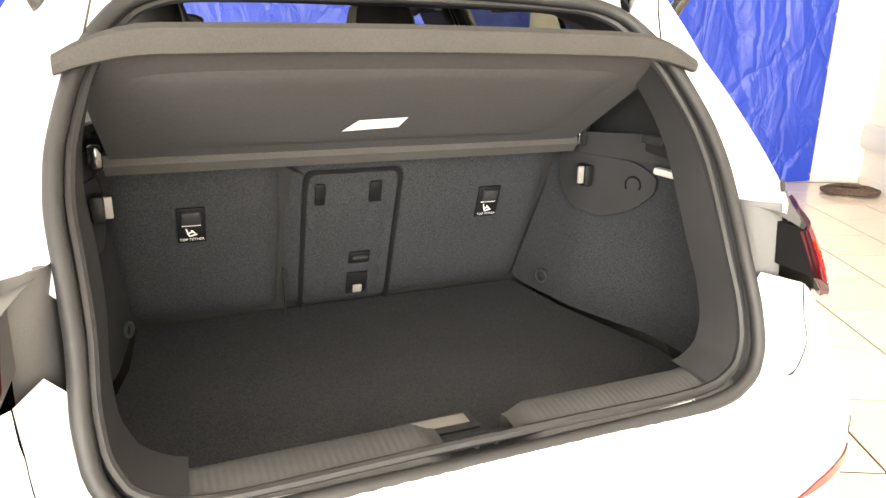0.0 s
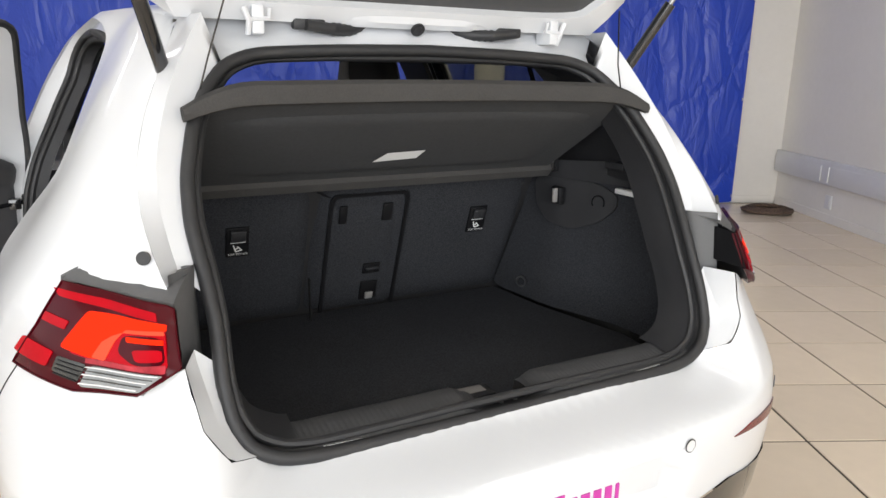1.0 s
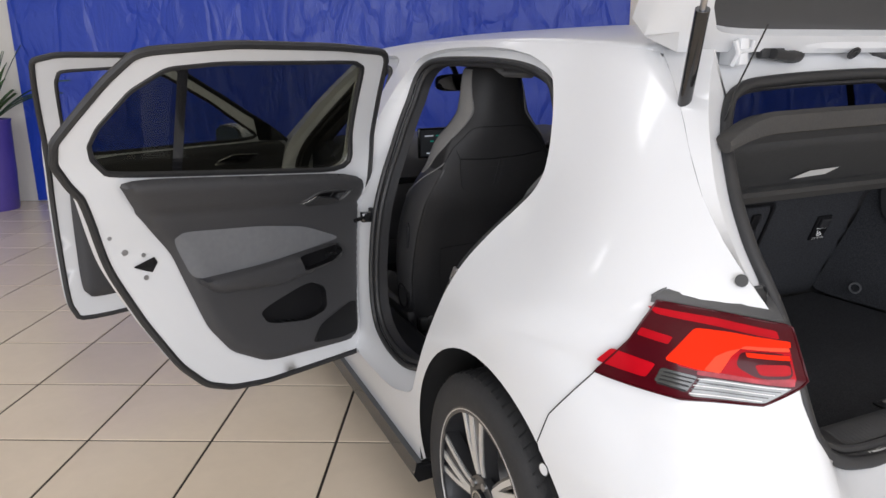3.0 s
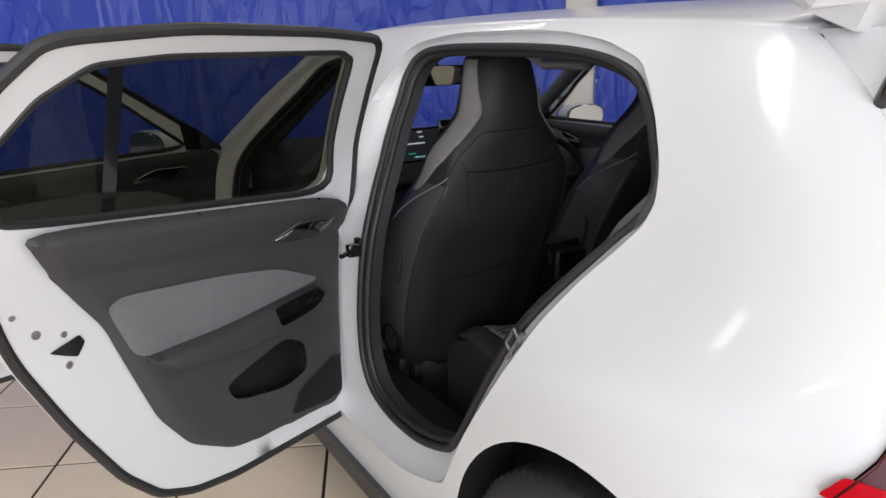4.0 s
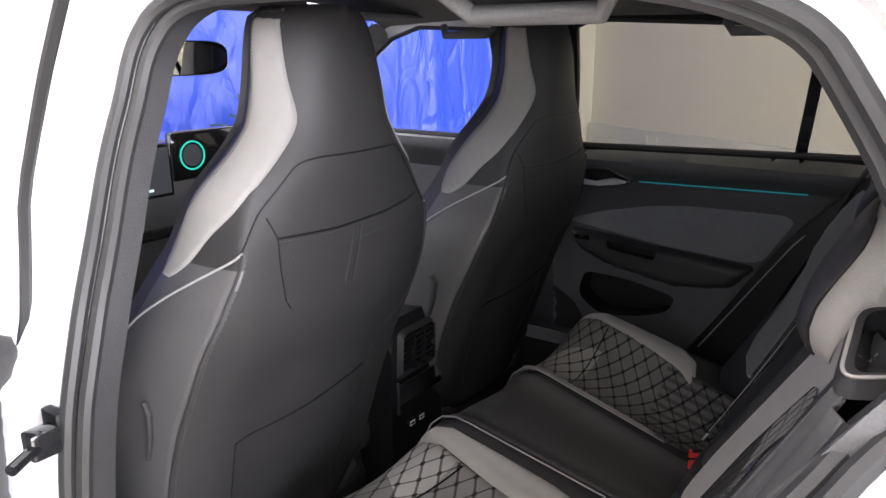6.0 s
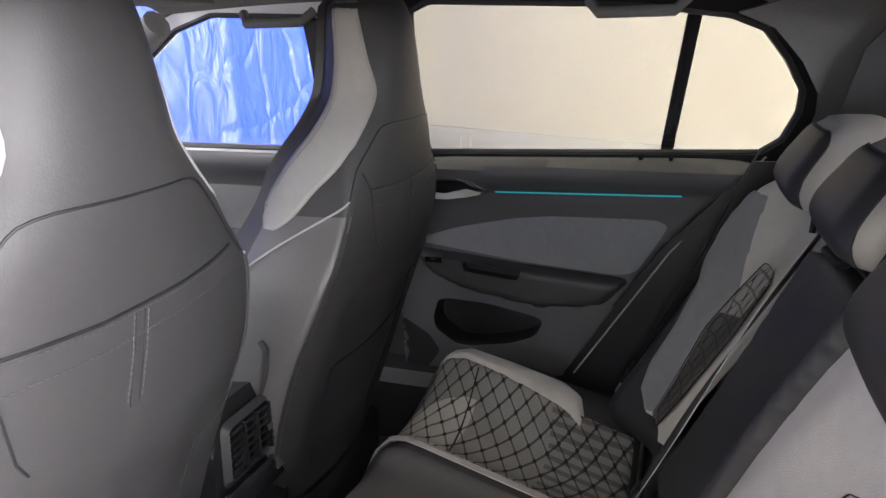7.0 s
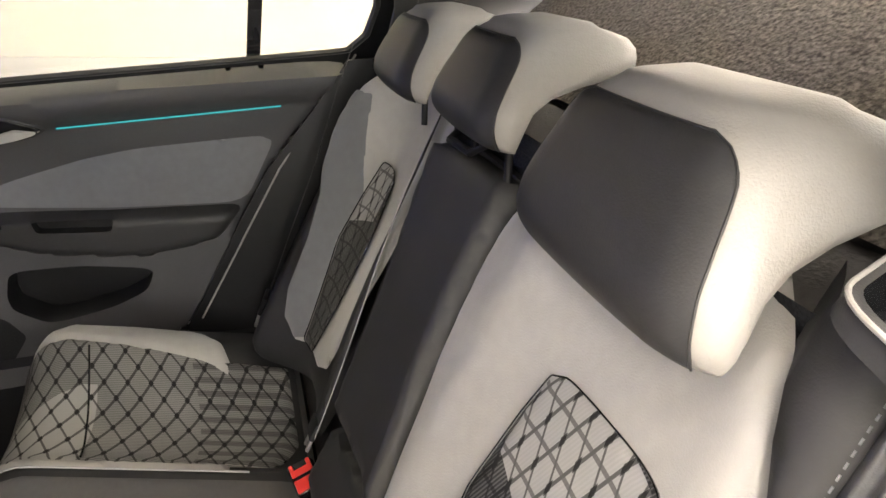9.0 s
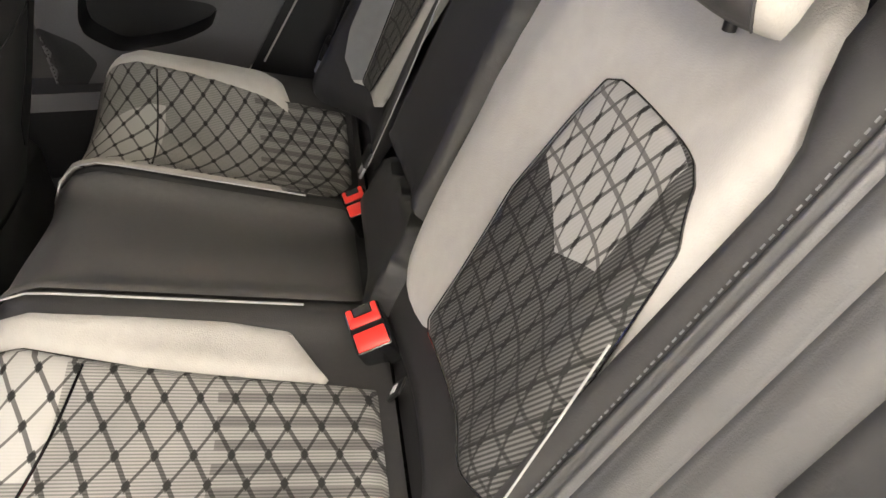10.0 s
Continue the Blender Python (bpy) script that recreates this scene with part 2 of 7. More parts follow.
VINYLGREY = material("light_grey_leatherette", (0.25, 0.24, 0.23), 0.45, vary=0.06, scale=150, bump=0.2, bump_scale=500)
TRIM = material("soft_dark_door_trim", (0.041, 0.041, 0.044), 0.6, vary=0.12, scale=200, bump=0.3, bump_scale=800)
PIPING = material("pale_grey_piping", (0.24, 0.24, 0.245), 0.5, vary=0.05)
CHROME = material("brushed_chrome", (0.62, 0.62, 0.62), 0.22, metal=1.0, vary=0.05)
STEEL = material("bare_steel", (0.45, 0.45, 0.46), 0.35, metal=1.0, vary=0.1)
RIM = material("machined_alloy", (0.72, 0.71, 0.69), 0.32, metal=0.55, vary=0.06)
RIMDARK = material("dark_painted_alloy", (0.03, 0.03, 0.032), 0.3, vary=0.1, coat=0.4)
TYRE = material("tyre_rubber", (0.022, 0.022, 0.023), 0.75, vary=0.3, scale=80, bump=0.3, bump_scale=200, stain=0.3)
CREAM = material("cream_painted_wall", (0.78, 0.75, 0.70), 0.7, vary=0.03, scale=20, bump=0.15, bump_scale=90, stain=0.18, stain_scale=0.8)
WHITEPVC = material("white_trunking_plastic", (0.74, 0.74, 0.74), 0.45, vary=0.03, stain=0.2)
GROUT = material("dark_tile_grout", (0.022, 0.016, 0.012), 0.9, vary=0.4, scale=60)
CEILING = material("white_ceiling_board", (0.8, 0.8, 0.78), 0.9, vary=0.03, bump=0.2, bump_scale=60, stain=0.1)
# black plastic parts; also stands in for shade inside the door recesses
CATCH = material("black_plastic_and_recess_shade", (0.008, 0.008, 0.009), 0.5, vary=0.1, spec=0.25)
LABEL = material("white_paper_label", (0.75, 0.75, 0.74), 0.7, vary=0.04)
RED = material("red_lamp_lens", (0.40, 0.002, 0.008), 0.25, vary=0.25, scale=25, coat=0.05, spec=0.08)
REFLECTOR = material("dark_red_reflector", (0.13, 0.004, 0.008), 0.2, vary=0.2, scale=60, coat=0.3)
STRIPE = material("grey_seat_stripe_suede", (0.21, 0.205, 0.20), 0.9, vary=0.08, scale=60, bump=0.3, bump_scale=600, spec=0.2, sheen=0.1, stain=0.2, stain_scale=9)
LAMPGREY = material("grey_lamp_surround_plastic", (0.085, 0.085, 0.086), 0.5, vary=0.1, scale=120, bump=0.15, bump_scale=500)
REDDARK = material("dark_red_lamp_lens", (0.055, 0.001, 0.004), 0.15, vary=0.15, coat=0.12, spec=0.12)
CLEARLAMP = material("clear_lamp_lens", (0.27, 0.28, 0.28), 0.2, vary=0.25, scale=60, coat=0.25)
ROSE = material("pale_rose_lens", (0.34, 0.03, 0.04), 0.2, vary=0.35, scale=40, coat=0.1, spec=0.15)
SMOKE = material("smoked_lamp_lens", (0.045, 0.045, 0.042), 0.15, vary=0.3, coat=0.4)
LIT = glowing("lit_tail_lamp", (1.0, 0.032, 0.004), 1.5)
LIT.node_tree.nodes["Principled BSDF"].inputs["Specular IOR Level"].default_value = 0.05
PALELIT = glowing("pale_lit_lamp", (1.0, 0.11, 0.05), 1.3)
PALELIT.node_tree.nodes["Principled BSDF"].inputs["Specular IOR Level"].default_value = 0.05
BUCKLE = material("red_buckle_button", (0.62, 0.03, 0.025), 0.35, vary=0.05)
WEBBING = material("black_belt_webbing", (0.02, 0.02, 0.021), 0.7, vary=0.3, scale=500, bump=0.4, bump_scale=600)
WINDOW = glass("window_glass", (0.965, 0.975, 0.97))
TINTED = glass("tinted_rear_glass", (0.47, 0.47, 0.425))
MIRROR = material("mirror_glass", (0.9, 0.9, 0.9), 0.02, metal=1.0, vary=0.0, rough_vary=0.0)
LEAF = material("palm_leaf", (0.05, 0.11, 0.035), 0.5, vary=0.4, scale=20)
POT = material("purple_blue_planter", (0.10, 0.07, 0.36), 0.35, vary=0.1, stain=0.2)
SOIL = material("potting_soil", (0.03, 0.022, 0.016), 0.95, vary=0.4, scale=80)
INK = material("purple_plate_print", (0.16, 0.03, 0.34), 0.4, vary=0.05)
INK2 = material("magenta_plate_print", (0.50, 0.04, 0.32), 0.4, vary=0.05)
ALU = material("aluminium_frame", (0.5, 0.5, 0.5), 0.4, metal=1.0, vary=0.05)


def tarp_material():
    m = material("blue_woven_tarpaulin", (0.014, 0.055, 0.48), 0.34, vary=0.10, scale=700, stain=0.25, stain_scale=1.2, rough_vary=0.1)
    n, l = m.node_tree.nodes, m.node_tree.links
    co = n.new("ShaderNodeTexCoord")
    b = n["Principled BSDF"]
    big, mid = n.new("ShaderNodeTexNoise"), n.new("ShaderNodeTexVoronoi")
    stretch = n.new("ShaderNodeMapping")
    stretch.inputs["Scale"].default_value = (1.0, 1.0, 0.45)
    l.new(co.outputs["Object"], stretch.inputs["Vector"])
    big.inputs["Scale"].default_value, big.inputs["Detail"].default_value, big.inputs["Distortion"].default_value = 5.0, 5, 1.2
    mid.feature = "DISTANCE_TO_EDGE"
    mid.inputs["Scale"].default_value = 3.4
    warp = n.new("ShaderNodeMixRGB")
    warp.inputs[0].default_value = 0.12
    l.new(stretch.outputs[0], warp.inputs[1])
    l.new(big.outputs["Color"], warp.inputs[2])
    l.new(warp.outputs[0], mid.inputs["Vector"])
    l.new(stretch.outputs[0], big.inputs["Vector"])
    rng = n.new("ShaderNodeMapRange")
    rng.inputs["From Max"].default_value = 0.10
    l.new(mid.outputs["Distance"], rng.inputs["Value"])
    add = n.new("ShaderNodeMath")
    add.operation = "MULTIPLY_ADD"
    add.inputs[1].default_value = 0.35
    l.new(rng.outputs[0], add.inputs[0])
    l.new(big.outputs["Fac"], add.inputs[2])
    bu = n.new("ShaderNodeBump")
    bu.inputs["Strength"].default_value, bu.inputs["Distance"].default_value = 0.8, 0.03
    l.new(add.outputs[0], bu.inputs["Height"])
    l.new(bu.outputs["Normal"], b.inputs["Normal"])
    return m


TARP = tarp_material()


def tile_material():
    m = material("beige_glazed_tile", (0.74, 0.63, 0.49), 0.2, vary=0.05, scale=14, stain=0.15, stain_scale=3, rough_vary=0.06)
    n, l = m.node_tree.nodes, m.node_tree.links
    b = n["Principled BSDF"]
    src = b.inputs["Base Color"].links[0].from_socket
    info, hue = n.new("ShaderNodeObjectInfo"), n.new("ShaderNodeHueSaturation")
    rng = n.new("ShaderNodeMapRange")
    rng.inputs["To Min"].default_value, rng.inputs["To Max"].default_value = 0.95, 1.05
    l.new(info.outputs["Random"], rng.inputs["Value"])
    l.new(rng.outputs[0], hue.inputs["Value"])
    l.new(src, hue.inputs["Color"])
    l.new(hue.outputs[0], b.inputs["Base Color"])
    return m


TILE = tile_material()

# ---- showroom shell ----
def slab(name, lo, hi, mat, label, category, bevel=0.0):
    """A box in the room's axes."""
    bm = box(B(), lo, hi, bevel)
    bm.transform(Matrix.Rotation(ROOM, 4, "Z"))
    return tagged(part(name, bm, mat, None, smooth=False), label, category, kind="structure")


floor = slab("floor", (LEFT_U - 0.2, BACK_V - 0.2, -0.20), (WALL_U + 0.2, WALL_V + 0.2, -0.004), GROUT, "beige glazed square floor tiles with dark grout joints", "floor")
slab("wall_front", (LEFT_U - 0.2, WALL_V, -0.2), (WALL_U + 0.2, WALL_V + 0.2, CEIL), CREAM, "cream painted plaster wall behind the blue sheets", "wall")
slab("wall_right", (WALL_U, BACK_V - 0.2, -0.2), (WALL_U + 0.2, WALL_V, CEIL), CREAM, "cream painted plaster wall with plastic trunking", "wall")
slab("ceiling", (LEFT_U - 0.2, BACK_V - 0.2, CEIL), (WALL_U + 0.2, WALL_V + 0.2, CEIL + 0.15), CEILING, "plain white showroom ceiling", "ceiling")


def glazed_wall(name, along, fixed, a0, a1, bays):
    """A low wall and a head with glazed bays between posts. along: 'u' or 'v'."""
    def bx(bm, s0, s1, z0, z1, t0=-0.1, t1=0.1):
        if along == "u":
            box(bm, (s0, fixed + t0, z0), (s1, fixed + t1, z1))
        else:
            box(bm, (fixed + t0, s0, z0), (fixed + t1, s1, z1))
    bm = B()
    bx(bm, a0, a1, -0.2, 0.25)
    bx(bm, a0, a1, 3.0, CEIL)
    w = (a1 - a0) / bays
    for i in range(bays + 1):
        c = a0 + i * w
        bx(bm, max(a0, c - 0.12), min(a1, c + 0.12), 0.25, 3.0)
    bm.transform(Matrix.Rotation(ROOM, 4, "Z"))
    wall = tagged(part(name, bm, CREAM, None, smooth=False), "cream wall with tall glazed bays facing the street", "wall", kind="structure")
    for i in range(bays):
        s0, s1 = a0 + i * w + 0.12, a0 + (i + 1) * w - 0.12
        fr = B()
        for q0, q1, z0, z1 in ((s0, s1, 0.25, 0.31), (s0, s1, 2.94, 3.0), (s0, s0 + 0.06, 0.31, 2.94), (s1 - 0.06, s1, 0.31, 2.94)):
            bx(fr, q0, q1, z0, z1, -0.04, 0.04)
        fr.transform(Matrix.Rotation(ROOM, 4, "Z"))
        win = tagged(part("window", fr, ALU, None, smooth=False), "tall aluminium framed shop window", "window", "shop windows", "structure")
        pn = B()
        bx(pn, s0 + 0.06, s1 - 0.06, 0.31, 2.94, -0.004, 0.004)
        pn.transform(Matrix.Rotation(ROOM, 4, "Z"))
        pane = part("pane", pn, WINDOW, win, smooth=False)
        pane.visible_shadow = False
    return wall


glazed_wall("wall_back", "u", BACK_V - 0.1, LEFT_U, WALL_U, 4)
glazed_wall("wall_left", "v", LEFT_U - 0.1, BACK_V, WALL_V, 4)
slab("ground", (-60, -60, -0.45), (60, 60, -0.22), material("outdoor_paving", (0.3, 0.29, 0.27), 0.8, vary=0.15, scale=3, stain=0.3, stain_scale=0.4), "pale paving outside the showroom", "ground")

# skirting and cable trunking
slab("baseboard", (WALL_U - 0.014, BACK_V + 0.2, 0), (WALL_U - 0.001, WALL_V - 0.02, 0.075), CREAM, "low cream skirting along the wall", "baseboard", 0.003)
slab("baseboard", (3.0, WALL_V - 0.014, 0), (WALL_U - 0.016, WALL_V - 0.001, 0.075), CREAM, "low cream skirting along the wall", "baseboard", 0.003)


def trunking():
    t = thing("cable_trunking", "white plastic cable trunking with sockets along the wall", "trunking", room(WALL_U - 0.001, 3.0, 0.44))
    t.rotation_euler.z = ROOM
    part("channel", box(B(), (-0.05, -3.0, -0.105), (0, 2.86, 0.105), 0.006), WHITEPVC, t)
    part("lid", box(B(), (-0.056, -3.0, -0.075), (-0.051, 2.86, 0.06), 0.003), WHITEPVC, t)
    for v in (2.05, 1.93):
        part("socket", box(B(), (-0.066, v - 0.014, -0.085), (-0.057, v + 0.014, 0.055), 0.004), WHITEPVC, t, "raised white socket edge")
    s = thing("wall_socket", "small white wall socket below the trunking", "socket", room(WALL_U - 0.001, 4.95, 0.18))
    s.rotation_euler.z = ROOM
    part("plate", box(B(), (-0.012, -0.05, -0.06), (0, 0.05, 0.06), 0.004), WHITEPVC, s)
    part("rocker", box(B(), (-0.018, -0.03, -0.03), (-0.013, 0.0, 0.03), 0.003), WHITEPVC, s)


trunking()


def tarpaulin(u0, u1, label, seams=()):
    """A hung plastic sheet with folds, a hem and eyelets."""
    bm = B()
    nu, nz = int((u1 - u0) / 0.06), 52
    top = 3.05
    rows = []
    for j in range(nz + 1):
        z = 0.015 + (top - 0.015) * j / nz
        row = []
        for i in range(nu + 1):
            u = u0 + (u1 - u0) * i / nu
            p = Vector((u * 1.3, z * 0.7, u0))
            d = 0.045 + 0.030 * noise.noise(p) + 0.014 * noise.noise(p * 3.1) + 0.006 * noise.noise(Vector((u * 9, z * 5, 2)))
            for s in seams:
                d += 0.035 * math.exp(-((u - s) / 0.06) ** 2)
            row.append(bm.verts.new(room(u, WALL_V - 0.01 - max(0.006, d), z + 0.012 * noise.noise(Vector((u * 2, 0, 5))) * (1 if j == 0 else 0))))
        rows.append(row)
    for j in range(nz):
        for i in range(nu):
            bm.faces.new((rows[j][i], rows[j][i + 1], rows[j + 1][i + 1], rows[j + 1][i]))
    t = thing("tarpaulin", label, "tarpaulin")
    part("cloth", bm, TARP, t)
    for u in (u0, u1):
        hem = box(B(), (u - 0.02, WALL_V - 0.035, 0.02), (u + 0.02, WALL_V - 0.021, top))
        hem.transform(Matrix.Rotation(ROOM, 4, "Z"))
        part("hem", hem, TARP, t)
    for z in (0.075, 0.58, 1.03, 1.475, 1.95, 2.4, 2.9):
        for u in (u0, u1):
            e = disc(B(), room(u, WALL_V - 0.036, z), -RV, 0.016, 0.008, 0.004, 14)
            part("eyelet", e, STEEL, t, "metal eyelet")


tarpaulin(-5.55, 0.33, "blue plastic tarpaulin hung in folds over the wall", (-4.8, -1.13, -2.9))
tarpaulin(0.66, 2.975, "blue creased plastic tarpaulin with eyelets hung on the wall", (1.6,))


def rope():
    """The coil of rope lying by the skirting."""
    r = thing("rope_coil", "brown twisted rope coil lying on the tiles", "rope")
    rnd = random.Random(3)
    pts, c = [], room(3.12, 5.35, 0)
    for k in range(90):
        w = k * 0.21
        ra = 0.27 - 0.0012 * k
        pts.append(c + RU * (ra * math.cos(w) * 0.9 + rnd.uniform(-.01, .01)) + RV * (ra * 0.75 * math.sin(w)) + Vector((0, 0, 0.02 + 0.0004 * k + rnd.uniform(0, .006))))
    part("strand", tube(B(), pts, 0.018, 7), material("brown_rope", (0.10, 0.065, 0.045), 0.9, vary=0.5, scale=90, bump=0.8, bump_scale=200), r)


rope()


def planter(u, v, h, label, reach=1.0):
    t = thing("potted_palm", label, "plant", room(u, v, 0))
    rings = []
    for z, r in ((0, 0.17), (0.02, 0.18), (0.4 * h, 0.2), (h - 0.03, 0.215), (h, 0.225), (h, 0.2), (h - 0.08, 0.19)):
        rings.append([(r * math.cos(w), r * math.sin(w), z) for w in (2 * math.pi * k / 28 for k in range(28))])
    part("pot", loft(B(), rings, caps=False), POT, t, "tall purple-blue planter")
    part("soil", disc(B(), (0, 0, h - 0.07), (0, 0, 1), 0.192), SOIL, t)
    rnd = random.Random(int(u * 10))
    for k in range(26):
        w, lean, ln = rnd.uniform(0, 6.28), rnd.uniform(0.25, 0.95), reach * rnd.uniform(0.7, 1.15)
        bm = B()
        pl, pr = [], []
        for s in range(9):
            q = s / 8
            r = 0.03 + ln * lean * q
            z = h - 0.06 + ln * (1.1 - 0.5 * lean) * q - ln * 0.55 * lean * q * q
            wd = 0.024 * math.sin(math.pi * min(1, 0.12 + 0.88 * q)) + 0.002
            side = Vector((-math.sin(w), math.cos(w), 0)) * wd
            c = Vector((r * math.cos(w), r * math.sin(w), z))
            pl.append(c - side + Vector((0, 0, .006)))
            pr.append(c + side + Vector((0, 0, .006)))
        mid = [(a + b) / 2 - Vector((0, 0, .012)) for a, b in zip(pl, pr)]
        strip(bm, pl, mid, False)
        strip(bm, mid, pr, False)
        part("leaf", bm, LEAF, t)
    return t


planter(-5.72, 5.45, 0.86, "tall potted palm in a purple-blue planter beside the sheet")
planter(-0.02, 5.38, 0.62, "potted palm in a purple-blue planter by the wall", 0.62)

# strip lights under the ceiling
DIFFUSER = glowing("lit_diffuser", (1.0, 0.985, 0.97), 19.0)


def ceiling_light(u, v):
    t = thing("ceiling_light", "white recessed ceiling light panel switched on", "light", room(u, v, CEIL), "ceiling lights")
    t.rotation_euler.z = ROOM
    fr = B()
    for lo, hi in (((-.62, -.17), (.62, -.14)), ((-.62, .14), (.62, .17)), ((-.62, -.14), (-.59, .14)), ((.59, -.14), (.62, .14))):
        box(fr, (*lo, -0.05), (*hi, 0))
    part("frame", fr, WHITEPVC, t, smooth=False)
    part("diffuser", box(B(), (-.59, -.14, -0.035), (.59, .14, -0.025)), DIFFUSER, t, smooth=False)


for lu in (-4.6, -1.6, 1.4):
    for lv in (-2.6, 0.6, 3.6):
        ceiling_light(lu, lv)

# ---- car body ----
# The car stands along +y, its rear bumper near y = 0, its wheels on z = 0.
car = thing("car", "white five-door hatchback with open tailgate and open doors", "car")
YC, YF = 0.90, 3.35
half_width = smooth_curve((.15, .35, .55, .65, .75, .86, .97, 1.1, 1.2, 1.3, 1.38, 1.405, 1.46), (.855, .885, .893, .893, .889, .878, .848, .79, .742, .685, .63, .60, .45))
rear_line = smooth_curve((.15, .35, .55, .65, .75, .82, .94, 1.0, 1.1, 1.25, 1.38, 1.46), (.10, .035, .012, .03, .06, .075, .13, .17, .25, .40, .55, .64))
front_line = smooth_curve((.15, .3, .5, .7, .85, 1.0, 1.2), (4.15, 4.25, 4.27, 4.22, 4.08, 3.7, 3.2))


def power(z):
    return 3.6 if z < 0.62 else (2.8 if z > 0.8 else 3.6 - 0.8 * (z - 0.62) / 0.18)


def ledge(x, z):
    """The step on top of the bumper below the load sill."""
    k = max(0.0, min(1.0, (z - 0.605) / 0.065))
    s = max(0.0, min(1.0, (0.60 - abs(x)) / 0.16))
    q = max(0.0, min(1.0, (0.31 - abs(x)) / 0.02)) * max(0.0, min(1.0, (z - 0.455) / 0.02)) * max(0.0, min(1.0, (0.575 - z) / 0.015))
    return 0.15 * k * k * (3 - 2 * k) * s * s * (3 - 2 * s) + 0.045 * q


def ease(t):
    t = max(0.0, min(1.0, t))
    return t * t * (3 - 2 * t)


def tuck(y, z):
    """How far the glasshouse draws in above the rear haunch."""
    return 0.073 * ease((z - 0.78) / 0.30) * ease((1.25 - y) / 0.42) * ease((y - 0.36) / 0.44)


def tuck_share(s):
    """The closed right-hand door fills out more of the haunch."""
    return 1.0 if s < 0 else 0.4


def side_x(y, z):
    w, n = half_width(z), power(z)
    if y < YC:
        yr = rear_line(z)
        c = min(1, max(0, (YC - y) / (YC - yr)))
        return w * (1 - c ** n) ** (1 / n) - tuck(y, z)
    if y < 1.2:
        return w - tuck(y, z)
    if y > YF:
        yf = front_line(z)
        c = min(1, max(0, (y - YF) / max(0.05, yf - YF)))
        return w * (1 - c ** 2.6) ** (1 / 2.6)
    return w


def a_of_y(y, z):
    if y >= YC:
        return 1 + (y - YC)
    n = power(z)
    c = min(1, max(0, (YC - y) / (YC - rear_line(z))))
    return math.atan2((1 - c ** n) ** (1 / n), c) / (math.pi / 2)


def a_of_x(x, z):
    n = power(z)
    q = min(1, abs(x) / half_width(z))
    return math.atan2(q, (1 - q ** n) ** (1 / n)) / (math.pi / 2)


def skin(a, z, out=0.0):
    """The body's outer surface: a runs from the middle of the tail (0) round the corner (1) and on along the left flank."""
    s = 1 if a < 0 else -1
    a = abs(a)
    less = tuck_share(s)
    if a >= 1:
        y = YC + a - 1
        return Vector((s * (side_x(y, z) + (1 - less) * tuck(y, z) + out), y, z))
    n = power(z)
    f = a * math.pi / 2
    r = (math.sin(f) ** n + math.cos(f) ** n) ** (-1 / n)
    qx, qy = r * math.sin(f), r * math.cos(f)
    x, y = half_width(z) * qx, YC - (YC - rear_line(z)) * qy
    p = Vector((s * (x - less * tuck(y, z)), y + ledge(x, z), z))
    if out:
        nrm = Vector((s * max(0.02, qx ** (n - 1)), -max(0.02, qy ** (n - 1)), 0)).normalized()
        p += nrm * out
    return p


def flank(y, z):
    return (a_of_y(y, z), z)


def tail(x, z):
    return (a_of_x(x, z), z)


roof_crown = smooth_curve((.66, .9, 1.3, 1.9, 2.3, 2.5), (1.425, 1.443, 1.458, 1.462, 1.448, 1.43))


def gutter_z(y):
    return roof_crown(y) - 0.048


# openings in the flank, as (y, z): the skin's edge and the rubber seal further in
REAR_EDGE = [(1.205, .43), (1.40, .36), (1.78, .34), (1.85, .40), (1.85, .9), (1.84, 1.1), (1.78, 1.29), (1.71, 1.375), (1.55, 1.396), (1.3, 1.397), (1.15, 1.389), (1.04, 1.370),
             (.95, 1.335), (.905, 1.285), (.870, 1.240), (.825, 1.17), (.806, 1.115), (.815, 1.075), (.850, 1.026), (.885, .975), (.915, .92), (.96, .825), (1.04, .705), (1.11, .60), (1.165, .50)]
REAR_SEAL = [(1.26, .47), (1.40, .425), (1.55, .423), (1.655, .455), (1.698, .53), (1.705, .62), (1.695, .75), (1.683, .89), (1.692, 1.01), (1.73, 1.16), (1.745, 1.275), (1.71, 1.352),
             (1.60, 1.366), (1.32, 1.365), (1.15, 1.358), (1.045, 1.341), (.968, 1.310), (.930, 1.256), (.896, 1.206), (.855, 1.142), (.850, 1.10), (.866, 1.062), (.886, 1.040), (.950, .944), (1.00, .865), (1.055, .775), (1.11, .685), (1.175, .575), (1.225, .50)]
FRONT_EDGE = [(1.94, .36), (2.85, .36), (2.97, .45), (2.99, .8), (2.98, .95), (2.80, 1.08), (2.5, 1.27), (2.34, 1.345), (2.2, 1.372), (1.98, 1.38), (1.88, 1.36), (1.90, 1.25), (1.93, 1.05), (1.94, .8)]
FRONT_SEAL = [(2.08, .45), (2.80, .45), (2.89, .52), (2.90, .8), (2.88, .94), (2.72, 1.07), (2.45, 1.24), (2.32, 1.315), (2.2, 1.335), (2.05, 1.34), (1.98, 1.32), (2.0, 1.2), (2.03, 1.03), (2.05, .8)]
WHEEL_Y, WHEEL_Y2, WHEEL_Z = 0.80, 3.43, 0.318


def arch(yc, r, a0, a1, n=24):
    return [(yc + r * math.cos(radians(a0 + (a1 - a0) * k / n)), WHEEL_Z + 0.01 + r * math.sin(radians(a0 + (a1 - a0) * k / n))) for k in range(n + 1)]


LAMP = [(.815, .814), (.775, .885), (.732, .955), (.66, .949), (.592, .943), (.582, .938), (.584, .862), (.645, .818), (.735, .803)]
